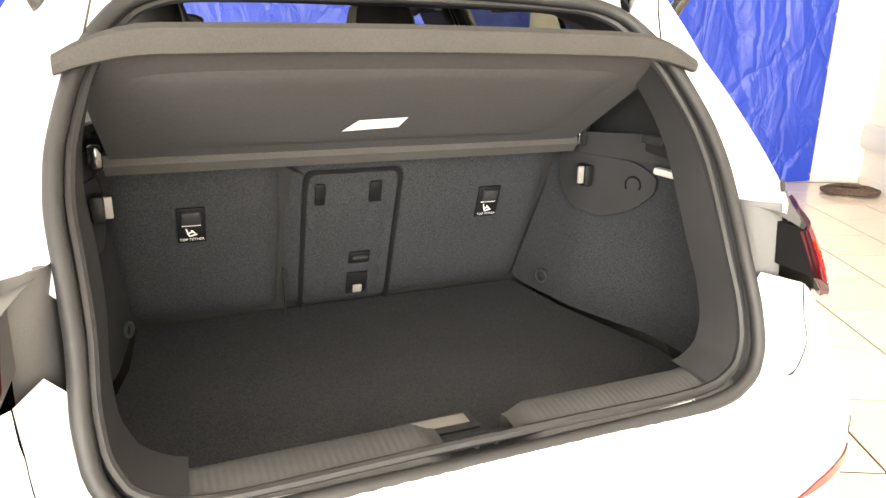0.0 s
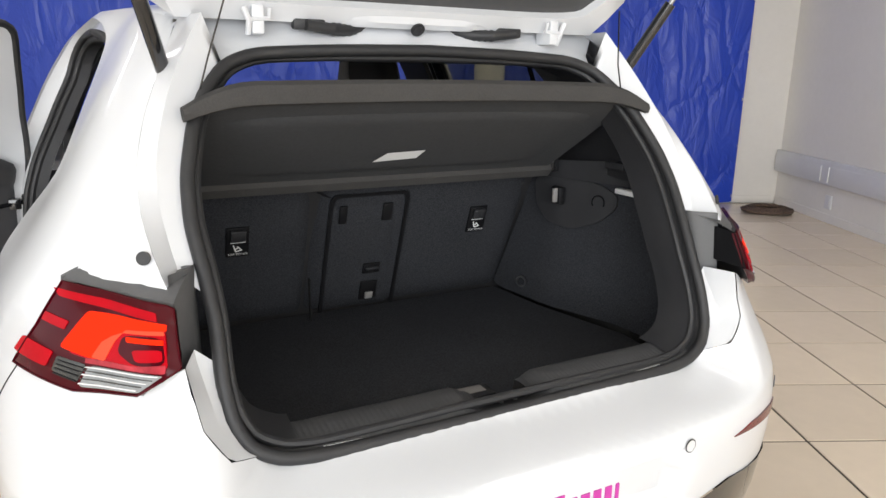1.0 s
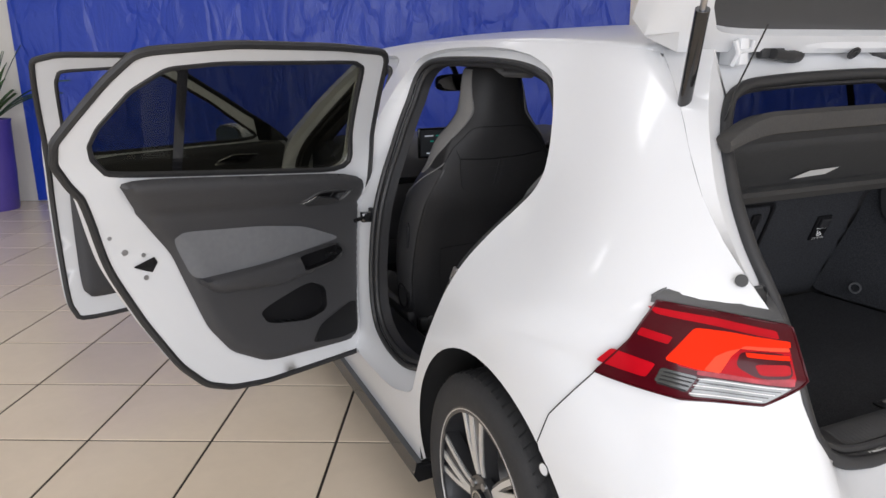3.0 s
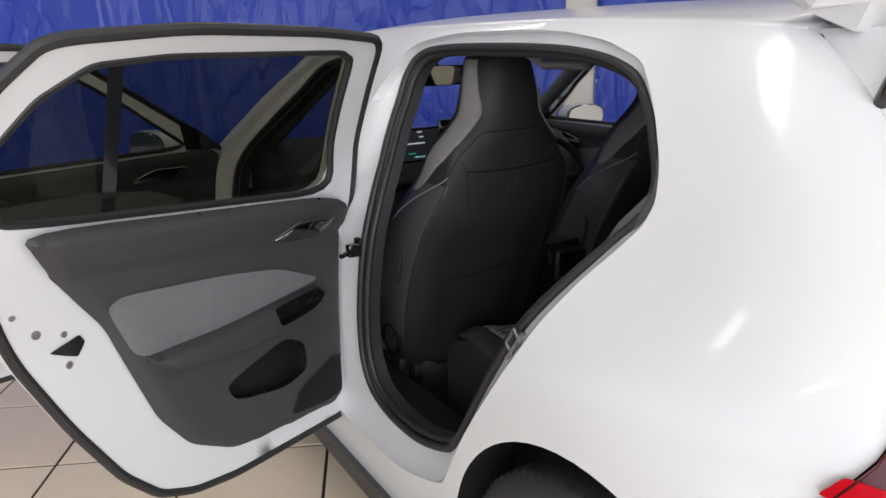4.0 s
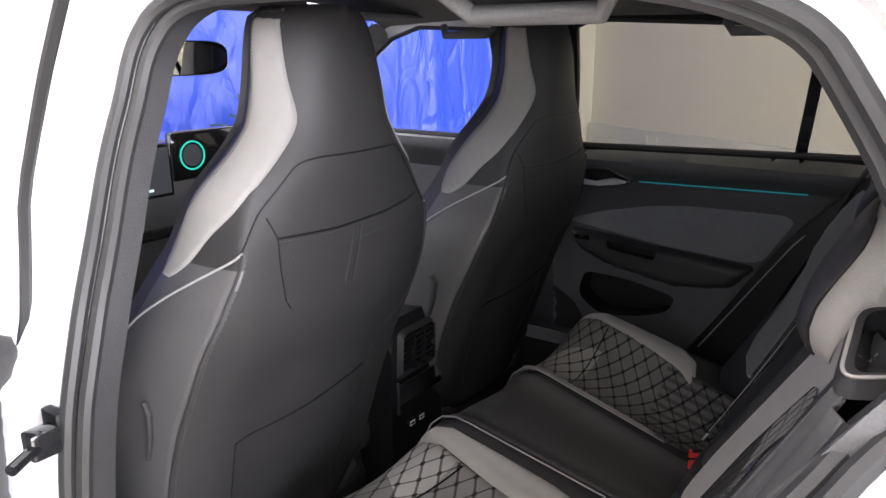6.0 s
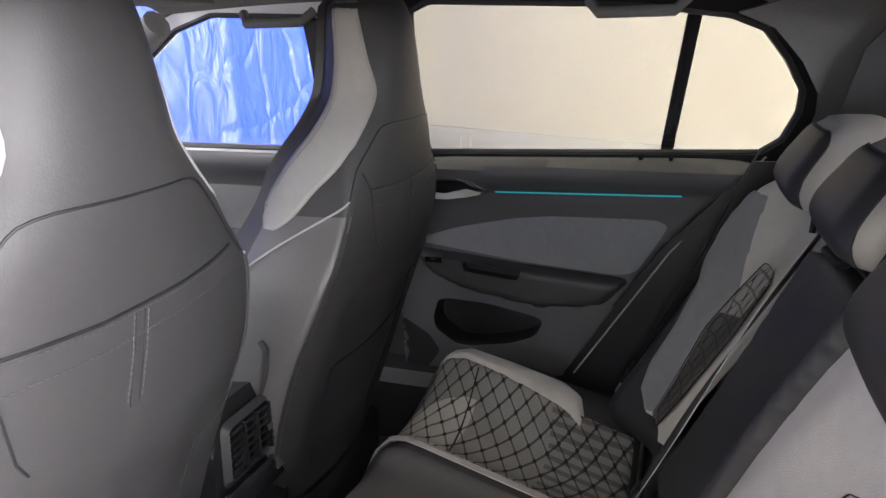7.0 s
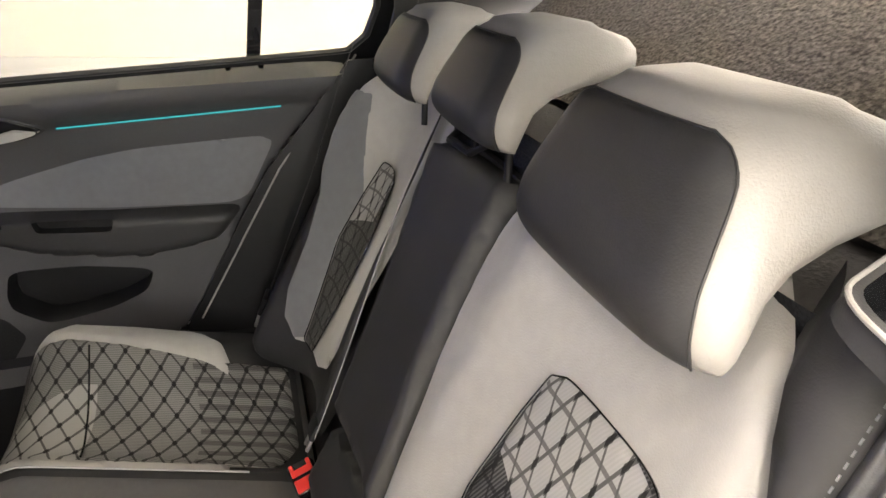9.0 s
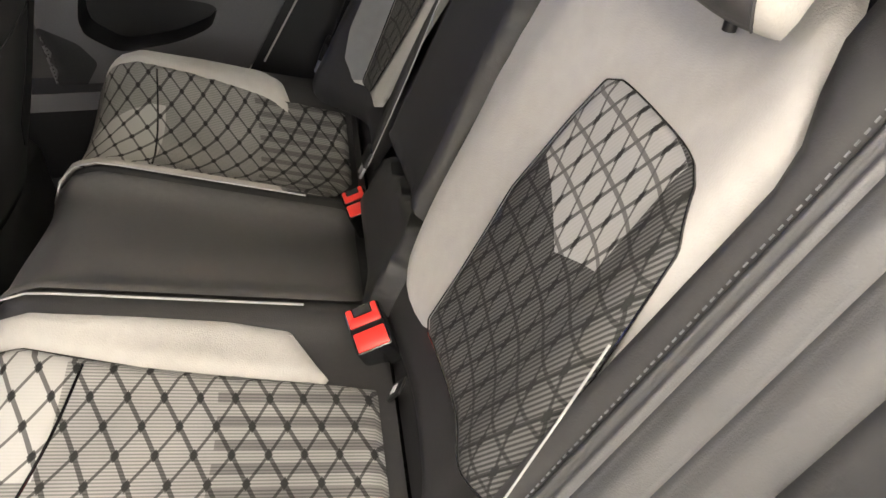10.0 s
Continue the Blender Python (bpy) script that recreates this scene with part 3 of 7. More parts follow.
LAMP2 = [tail(x, z) for x, z in LAMP]
# the tailgate opening, half of it, from the sill's middle up to the roof: skin edge and seal, as (x, z)
GATE_EDGE = [(0, .664), (.40, .666), (.485, .676), (.545, .705), (.58, .76), (.594, .85), (.60, .945), (.615, 1.0), (.622, 1.05), (.62, 1.12), (.605, 1.2), (.585, 1.27), (.565, 1.33), (.545, 1.378)]
GATE_SEAL = [(0, .656), (.39, .658), (.46, .668), (.505, .692), (.528, .735), (.535, .80), (.532, .88), (.538, .96), (.546, 1.03), (.54, 1.10), (.512, 1.19), (.482, 1.24), (.44, 1.285), (.38, 1.308), (.2, 1.318), (0, 1.322)]
seal_y = smooth_curve((.65, .75, .9, 1.05, 1.2, 1.34), (.185, .222, .29, .385, .49, .60))
SPLIT = [(.447, .812), (.505, .70), (.525, .632)]     # joint between the wing and the bumper


def true_normals(ob, spots, place):
    """Shades a body panel by the surface it was cut from. spots: (point, a, z)."""
    tree = kdtree.KDTree(len(spots))
    for k, (p, a, z) in enumerate(spots):
        tree.insert(p, k)
    tree.balance()
    normals = []
    for v in ob.data.vertices:
        p, a, z = spots[tree.find(v.co)[1]]
        e = .003
        n = (place(a + e, z) - place(a - e, z)).cross(place(a, z + e) - place(a, z - e)).normalized()
        out = Vector((p.x, min(0.0, p.y - YC), 0))
        normals.append(n if n.dot(out) > 0 else -n)
    ob.data.normals_split_custom_set_from_vertices(normals)


def flank_panel(sign):
    low = [(1.215, .20), (2.98, .20)]
    front = arch(WHEEL_Y2, .375, 180 + 15, 10)
    rear = arch(WHEEL_Y - .03, .385, 129, -12)
    outline = [flank(y, z) for y, z in low]
    outline += [flank(y, z) for y, z in front]
    outline += [flank(3.86, .30), flank(3.98, .55), flank(3.92, .74), flank(3.6, .86), flank(3.1, .955)]
    outline += [flank(2.75, 1.165), flank(2.5, 1.305), flank(2.36, gutter_z(2.36))]
    outline += [flank(y, gutter_z(y)) for y in (2.2, 2.0, 1.8, 1.6, 1.4, 1.2, 1.05, .9, .8, .70)]
    outline += [tail(x, z) for x, z in GATE_EDGE[:5:-1]]
    outline += [tail(.60, .943), LAMP2[3], LAMP2[2], LAMP2[1], LAMP2[0]]
    outline += [flank(y, z) for y, z in SPLIT[1:]]
    outline += [flank(y, z) for y, z in rear]
    rear_hole = [flank(y + (.055 if sign > 0 else 0), z) for y, z in rounded(REAR_EDGE, cut=.3, steps=3)]
    front_hole = [flank(y, z) for y, z in rounded(FRONT_EDGE, cut=.3, steps=3)]
    spots = []
    def place(a, z):
        return skin(-sign * a, z)
    def noted(a, z):
        spots.append((place(a, z), a, z))
        return spots[-1][0]
    bm = sheet(B(), outline, noted, 0.034, (rear_hole, front_hole), lines=list(np.arange(.217, 1.27, .034)) + list(np.arange(1.275, 1.42, .014)))
    ob = part("body_side", bm, PAINT, car, "white painted body side", angle=180)
    true_normals(ob, spots, place)
    return ob


def jamb(edge, seal, sign, depth=0.055, shift=0.0):
    """The painted return of a door opening, from the skin in to the seal, and the rubber seal itself."""
    e = rounded(edge, cut=.4, steps=6)
    s = rounded(seal, cut=.45, steps=6)

    def even(p, n):
        """n points along the loop, counted from its lowest, foremost, highest and hindmost points."""
        p = [Vector(q) for q in resample(p, .01)]
        y0, y1, z0, z1 = min(q.x for q in p), max(q.x for q in p), min(q.y for q in p), max(q.y for q in p)
        hind = min(p, key=lambda q: q.x)
        marks = [min(range(len(p)), key=lambda k: (p[k] - Vector(m)).length) for m in ((y0 * .4 + y1 * .6, z0), (y1, (z0 + z1) / 2), ((y0 + y1) / 2, z1), tuple(hind))]
        out = []
        for m0, m1 in zip(marks, marks[1:] + marks[:1]):
            run = [p[(m0 + k) % len(p)] for k in range(((m1 - m0) % len(p)) + 1)]
            out += [run[min(len(run) - 1, round(k * (len(run) - 1) / (n // 4)))] for k in range(n // 4)]
        return out
    ev, sv = [[q + Vector((shift, 0)) for q in even(p, 200)] for p in (e, s)]
    outer = [skin(*flank(*q)) for q in ev]
    mid = [skin(*flank(*q.lerp(r, .25)), -0.03) for q, r in zip(ev, sv)]
    inner = [skin(*flank(*r), -depth + .022 * ease((r.y - 1.22) / .12)) for r in sv]
    bm = strip(B(), outer, mid)
    strip(bm, mid, inner)
    deep = [p + Vector((0.05, 0, 0)) for p in inner]
    strip(bm, inner, deep)
    bmesh.ops.remove_doubles(bm, verts=bm.verts, dist=1e-5)
    bmesh.ops.recalc_face_normals(bm, faces=bm.faces)
    rub = B()
    centre = sum(inner, Vector()) / len(inner)
    def inward(p, m, dx):
        d = centre - p
        d.x = 0
        return p + d.normalized() * m + Vector((dx, 0, 0))
    tube(rub, [inward(p, .003, -.004) for p in inner], 0.0095, 8, True)
    tube(rub, [inward(p, .016, .012) for p in inner], 0.010, 8, True)
    trimb = B()
    strip(trimb, [inward(p, .022, .018) for p in inner], [inward(p, .022, .05) for p in inner], rows=3, bulge=(-.006, 0, 0))
    if sign > 0:
        mirror_x(bm), mirror_x(rub), mirror_x(trimb)
    part("door_jamb", bm, PAINT, car, "white painted door opening")
    part("door_seal", rub, RUBBER, car, "black rubber door seal")
    part("pillar_trim", trimb, PLASTIC, car, "dark plastic trim round the door opening")


for sg in (-1, 1):
    flank_panel(sg)
    if sg < 0:
        jamb(REAR_EDGE, REAR_SEAL, sg)
        jamb(FRONT_EDGE, FRONT_SEAL, sg)


def roof_point(x, y):
    e = side_x(y, gutter_z(y)) + (0 if x < 0 else .6 * tuck(y, gutter_z(y)) * ease(x / .5))
    return Vector((x * e, y, roof_crown(y) - 0.048 * abs(x) ** 2.6))


def grid(nx, ny, place):
    bm = B()
    rows = [[bm.verts.new(place(i / nx, j / ny)) for i in range(nx + 1)] for j in range(ny + 1)]
    for a, b in zip(rows, rows[1:]):
        for i in range(nx):
            bm.faces.new((a[i], a[i + 1], b[i + 1], b[i]))
    return bm


roof = part("roof", grid(24, 30, lambda u, v: roof_point(u * 2 - 1, .70 + v * 1.66)), PAINT, car, "white painted roof")
roof.modifiers.new("metal", "SOLIDIFY").thickness = 0.004
head = grid(20, 24, lambda u, v: Vector(((u * 2 - 1) * (side_x(.72 + v * 1.6, 1.36) - .062), .74 + v * 1.6, roof_crown(.72 + v * 1.6) - 0.035 - 0.062 * abs(u * 2 - 1) ** 3.5)))
part("headliner", head, LINER, car, "dark grey cloth headliner")


def bumper():
    arc = arch(WHEEL_Y - .03, .385, 131, 185)
    half = [tail(x, z) for x, z in GATE_EDGE[:5] + [(.590, .812), (.594, .848)]] + [LAMP2[7], LAMP2[8], LAMP2[0]]
    half += [flank(y, z) for y, z in SPLIT[1:]] + [flank(y, z) for y, z in arc] + [flank(.42, .36), tail(.72, .425), tail(.45, .455), tail(.36, .440)]
    outline = half + [tail(0, .425)] + [(-a, z) for a, z in half[::-1][:-1]]
    zs = list(np.arange(.31, .60, .03)) + list(np.arange(.602, .68, .006)) + list(np.arange(.69, .82, .03))
    spots = []
    def noted(a, z):
        spots.append((skin(a, z, 0.002), a, z))
        return spots[-1][0]
    bm = sheet(B(), outline, noted, 0.022, lines=zs)
    ob = part("rear_bumper", bm, PAINT, car, "white painted rear bumper", angle=180)
    true_normals(ob, spots, lambda a, z: skin(a, z, 0.002))
    low = [tail(x, z) for x, z in ((0, .425), (.36, .440), (.45, .455), (.72, .425))] + [flank(.42, .36), flank(.43, .17), tail(.6, .17), tail(0, .18)]
    half_low = low + [(-a, z) for a, z in low[::-1][1:-1]]
    part("diffuser", sheet(B(), half_low, lambda a, z: skin(a, z, 0.006), 0.05), GLOSSBLACK, car, "gloss black lower bumper")
    for s in (-1, 1):
        o = [(.445, .556), (.52, .566), (.60, .566), (.68, .556), (.715, .538), (.64, .540), (.55, .548)]
        o = [tail(x, z) for x, z in o]
        bm = sheet(B(), o, lambda a, z: skin(-s * a, z, 0.005), 0.02, thick=0.004)
        part("reflector", bm, REFLECTOR, car, "dark red bumper reflector")
    for x, z in ((-.695, .587), (-.30, .58), (.30, .58), (.695, .587)):
        p = skin(a_of_x(x, z) * (1 if x < 0 else -1), z, 0.003)
        ax = (skin(a_of_x(x, z) * (1 if x < 0 else -1), z, 0.05) - p)
        part("parking_sensor", disc(B(), p, ax, 0.012, 0.0, 0.002, 20), PAINT, car)
        part("sensor_ring", disc(B(), p, ax, 0.0142, 0.0122, 0.0015, 20), RUBBER, car)
    for s in (-1, 1):
        p = skin(s * a_of_y(.50, .585), .585, 0.002)
        ax = skin(s * a_of_y(.50, .585), .585, 0.05) - p
        part("parking_sensor", disc(B(), p, ax, 0.012, 0.0, 0.002, 20), PAINT, car)
        part("sensor_ring", disc(B(), p, ax, 0.0142, 0.0122, 0.0015, 20), RUBBER, car)


bumper()


def panel_gaps():
    for s in (-1, 1):
        pts = [skin(s * a, z, .0025) for a, z in resample([LAMP2[0]] + [flank(y, z) for y, z in SPLIT[1:]], .02, False)]
        part("panel_gap", tube(B(), pts, .0013, 5), DARKGAP, car)


panel_gaps()


def gate_frame():
    """The painted gutter from the skin's edge in to the seal, and the seal round the load opening."""
    def both(half):
        return half + [(-x, z) for x, z in half[::-1] if abs(x) > 1e-6]
    n = 70
    def even(path, count):
        path = [Vector(p) for p in path]
        cum = [0]
        for a, b in zip(path, path[1:]):
            cum.append(cum[-1] + (b - a).length)
        out = []
        for k in range(count):
            d = cum[-1] * k / (count - 1)
            i = min(len(path) - 2, max(0, int(np.searchsorted(cum, d)) - 1))
            out.append(path[i].lerp(path[i + 1], (d - cum[i]) / max(1e-9, cum[i + 1] - cum[i])))
        return out
    # flanks and sill
    e1 = even([(x, z) for x, z in GATE_EDGE], n)
    s1 = even(rounded(GATE_SEAL[:13], False, 3, .3), n)
    full_seal = even(rounded(GATE_SEAL, False, 3, .3), 90)
    def seal_point(p):
        return Vector((p[0], seal_y(p[1]), p[1]))
    bm = B()
    for s in (-1, 1):
        a = [skin(-s * a_of_x(q.x, q.y), q.y) for q in e1]
        b = [Vector((s * q.x, seal_y(q.y), q.y)) for q in s1]
        mid = [p.lerp(q, .5).lerp(Vector((p.x * .6 + q.x * .4, q.y + 0.012, p.z)), max(0, min(1, (p.z - .78) / .05))) for p, q in zip(a, b)]
        lo = min(k for k, q in enumerate(e1) if q.y > .848)
        hi = max(k for k, q in enumerate(e1) if q.y < .972)
        for i, j in ((0, lo), (hi, n - 1)):
            strip(bm, a[i:j + 1], mid[i:j + 1], False)
            strip(bm, mid[i:j + 1], b[i:j + 1], False)
        deep = [p + Vector((-s * .02, .05, 0)) for p in b]
        gp = grid(8, 12, lambda u, v: Vector((s * (.600 - .048 * ease(u * 1.1)), .245 + .07 * u + .02 * v - .010 * math.sin(math.pi * u), .795 + .178 * v)))
        part("lamp_housing_panel", gp, LAMPGREY, car, "grey plastic panel beside the tail lamp")
        fl = strip(B(), b, deep, False)
        part("gutter_flange", fl, PLASTIC, car, "black inner flange of the load opening")
    # head of the opening under the roof's end
    a = [roof_point(x, .70) for x in np.linspace(-1, 1, 41)]
    c = [(x, z) for x, z in both(GATE_SEAL[12:])]
    sp = even([(-q[0], q[1]) for q in c][::-1], 41)
    b = [Vector((q.x, seal_y(q.y), q.y)) for q in sp]
    b = sorted(b, key=lambda p: p.x)
    mid = [p.lerp(q, .5) + Vector((0, .02, -.012)) for p, q in zip(a, b)]
    strip(bm, a, mid, False)
    strip(bm, mid, b, False)
    bmesh.ops.recalc_face_normals(bm, faces=bm.faces)
    part("tailgate_gutter", bm, PAINT, car, "white painted gutter round the load opening")
    loop = [Vector((-q.x, seal_y(q.y), q.y)) for q in full_seal] + [Vector((q.x, seal_y(q.y), q.y)) for q in full_seal[::-1][1:-1]]
    rub = tube(B(), [p + Vector((0, -.010, 0)) for p in loop], 0.0125, 10, True)
    cz = Vector((0, .40, 1.0))
    tube(rub, [p + (cz - p).normalized() * 0.017 + Vector((0, .010, 0)) for p in loop], 0.0085, 8, True)
    part("load_opening_seal", rub, RUBBER, car, "black rubber seal round the load opening")
    tr = B()
    side = [p for p in loop if p.z > .664]
    k0 = max(range(len(side)), key=lambda i: (side[i] - side[i - 1]).length)
    side = side[k0:] + side[:k0]
    def inw(p, m, dy):
        d = cz - p
        d.y = 0
        return p + d.normalized() * m + Vector((0, dy, 0))
    wid = lambda p: .025 + .008 * max(0, min(1, (1.15 - p.z) / .2))
    a = [inw(p, .022, .012) for p in side]
    b = [inw(p, wid(p), .105) for p in side]
    strip(tr, a, b, False, rows=3, bulge=(0, -.010, 0))
    part("load_opening_trim", tr, PLASTIC, car, "dark plastic trim inside the load opening")


gate_frame()


LAMP_A0, LAMP_A1 = a_of_x(.70, .9), a_of_x(.588, .9)


def tail_lamp(s):
    """s = +1: the left lamp, -1 the right one (a is signed in skin). It stands prouder towards its inner end."""
    def lamp_skin(a, z, out):
        return skin(s * a, z, out + .024 * ease((LAMP_A0 - a) / (LAMP_A0 - LAMP_A1)))
    bm = sheet(B(), LAMP2, lambda a, z: lamp_skin(a, z, 0.012), 0.02, thick=0.012)
    lamp = part("tail_lamp", bm, REDDARK, car, "dark red tail lamp housing with lit elements")

    def lens(name, pts, mat, label="", out=0.0135, round_=.12):
        pts = [(x if x > .66 else .66 - (.66 - x) * .72, z + .010 * ease((.86 - z) / .05)) for x, z in pts]
        o = [tail(x, z) for x, z in rounded(pts, cut=round_, steps=3)]
        bm = sheet(B(), o, lambda a, z: lamp_skin(a, z, out), 0.015, thick=0.003)
        return part(name, bm, mat, lamp, label)
    p = [lamp_skin(*LAMP2[i], 0.008) for i in (3, 4, 5, 6, 7)]
    part("lamp_end", strip(B(), p, [q + Vector((s * .006, .10, .004)) for q in p], False), LAMPGREY if s > 0 else CATCH, lamp, "plastic inner end of the lamp housing")
    lens("upper_strip", [(.745, .945), (.738, .934), (.669, .927), (.585, .921), (.585, .933), (.669, .940)], RED, "red upper lens")
    lens("red_field", [(.700, .919), (.735, .858), (.69, .850), (.578, .858), (.572, .919)], RED, "red inner lens", .0128)
    lens("lit_band", [(.702, .921), (.746, .864), (.70, .854), (.688, .856), (.669, .887), (.647, .905), (.571, .910), (.568, .919), (.66, .922)], LIT, "glowing orange-red light band")
    lens("inner_glow", [(.705, .858), (.688, .882), (.672, .893), (.655, .900), (.575, .9045), (.575, .910), (.647, .905), (.669, .887), (.688, .856)], PALELIT, "pale orange light guide", .0145)
    lens("dark_hollow", [(.655, .897), (.580, .902), (.580, .865), (.640, .858), (.668, .872)], REDDARK, "dark red hollow behind the light bars", .0132, .3)
    lens("light_bar", [(.648, .896), (.578, .899), (.579, .892), (.648, .889)], LIT, "glowing orange light bar", .0150)
    lens("lower_bar", [(.640, .880), (.582, .886), (.584, .870), (.635, .864)], RED, "", .0148, .25)
    lens("side_red", [(.795, .864), (.812, .828), (.768, .819), (.755, .854)], RED, "red side lens")
    lens("side_bar", [(.759, .909), (.766, .896), (.737, .889), (.729, .902)], RED)
    lens("smoked_lens", [(.75, .849), (.76, .816), (.729, .806), (.713, .843)], SMOKE, "smoked indicator lens")
    lens("pale_lens", [(.712, .856), (.714, .846), (.583, .853), (.579, .866), (.64, .858)], ROSE, "pale rose lens", .0142)
    lens("reverse_lens", [(.71, .842), (.587, .850), (.609, .833), (.637, .812), (.727, .801)], CLEARLAMP, "clear reversing light lens")
    for k, z0 in enumerate((.845, .837, .829, .821, .813)):
        lens("lens_rib", [(.714 + .003 * k, z0 - .007), (.596 + .011 * k, z0 + .002), (.596 + .011 * k, z0 + .004), (.713 + .003 * k, z0 - .005)], SMOKE if k % 2 else WHITEPVC, out=.0155)
    for k in range(4):
        lens("smoke_rib", [(.748 + .003 * k, .842 - .009 * k), (.716 + .004 * k, .837 - .009 * k), (.717 + .004 * k, .835 - .009 * k), (.749 + .003 * k, .840 - .009 * k)], CATCH, out=.0155)
    rim = [lamp_skin(a, z, .013) for a, z in resample(LAMP2, .012)]
    part("lamp_rim", tube(B(), rim, .0018, 6, True), REDDARK, lamp, "red lamp rim")
    # ledge of grey plastic that closes the gap above the lamp
    low = [lamp_skin(*tail(x, z), .004) for x, z in ((.742, .948), (.72, .953), (.69, .950), (.66, .947), (.63, .944), (.60, .941), (.589, .936))]
    back = [Vector((-s * x, y, z)) for x, y, z in ((.742, .384, .958), (.715, .378, .972), (.685, .366, .976), (.655, .352, .976), (.628, .342, .975), (.605, .333, .966), (.555, .318, .968))]
    part("lamp_cover", strip(B(), low, back, False, 4, (0, 0, .006)), LAMPGREY, car, "grey plastic cover above the tail lamp")
    part("cover_edge", tube(B(), back, .0035, 6), LAMPGREY, car)


for sg in (1, -1):
    tail_lamp(sg)


def plate():
    p = part("number_plate_panel", box(B(), (-.26, .052, .465), (.26, .066, .565), .003), PAINT, car, "plain white dealer plate with purple lettering bars")
    x = -.165
    for k in range(12):
        w = (.030, .022, .014, .022, .024, .024, .034, .026, .026, .024, .022, .014)[k]
        h = .047 if k in (0, 6) else .034
        part("print_bar", box(B(), (x, .0495, .487), (x + w - .006, .0522, .487 + h)), INK if k < 6 else INK2, p, smooth=False)
        x += w + .004


plate()

# ---- cabin and load space ----
def edge_distance(p, poly):
    best = 9.0
    px, py = p
    for i in range(len(poly)):
        (ax, ay), (bx, by) = poly[i - 1], poly[i]
        dx, dy = bx - ax, by - ay
        t = max(0, min(1, ((px - ax) * dx + (py - ay) * dy) / (dx * dx + dy * dy + 1e-12)))
        d = math.hypot(px - ax - t * dx, py - ay - t * dy)
        best = min(best, d)
    return best


def cushion(name, outline, base, normal, material, parent, label="", puff=0.012, r=0.03, sink=0.01, step=0.02, cut=0.25, holes=()):
    """An upholstered panel on a surface: its edge dips and its middle swells."""
    o = rounded(outline, cut=cut, steps=4)
    nv = Vector(normal).normalized()
    def place(a, b):
        d = min(1.0, edge_distance((a, b), o) / r)
        return Vector(base(a, b)) + nv * (puff * math.sqrt(max(0, 1 - (1 - d) ** 2)) - sink * (1 - d) ** 2)
    return part(name, sheet(B(), o, place, step, holes), material, parent, label, angle=60)


def stitch_line(path, name, parent, mat, r=0.0022, label=""):
    return part(name, tube(B(), path, r, 6), mat, parent, label)


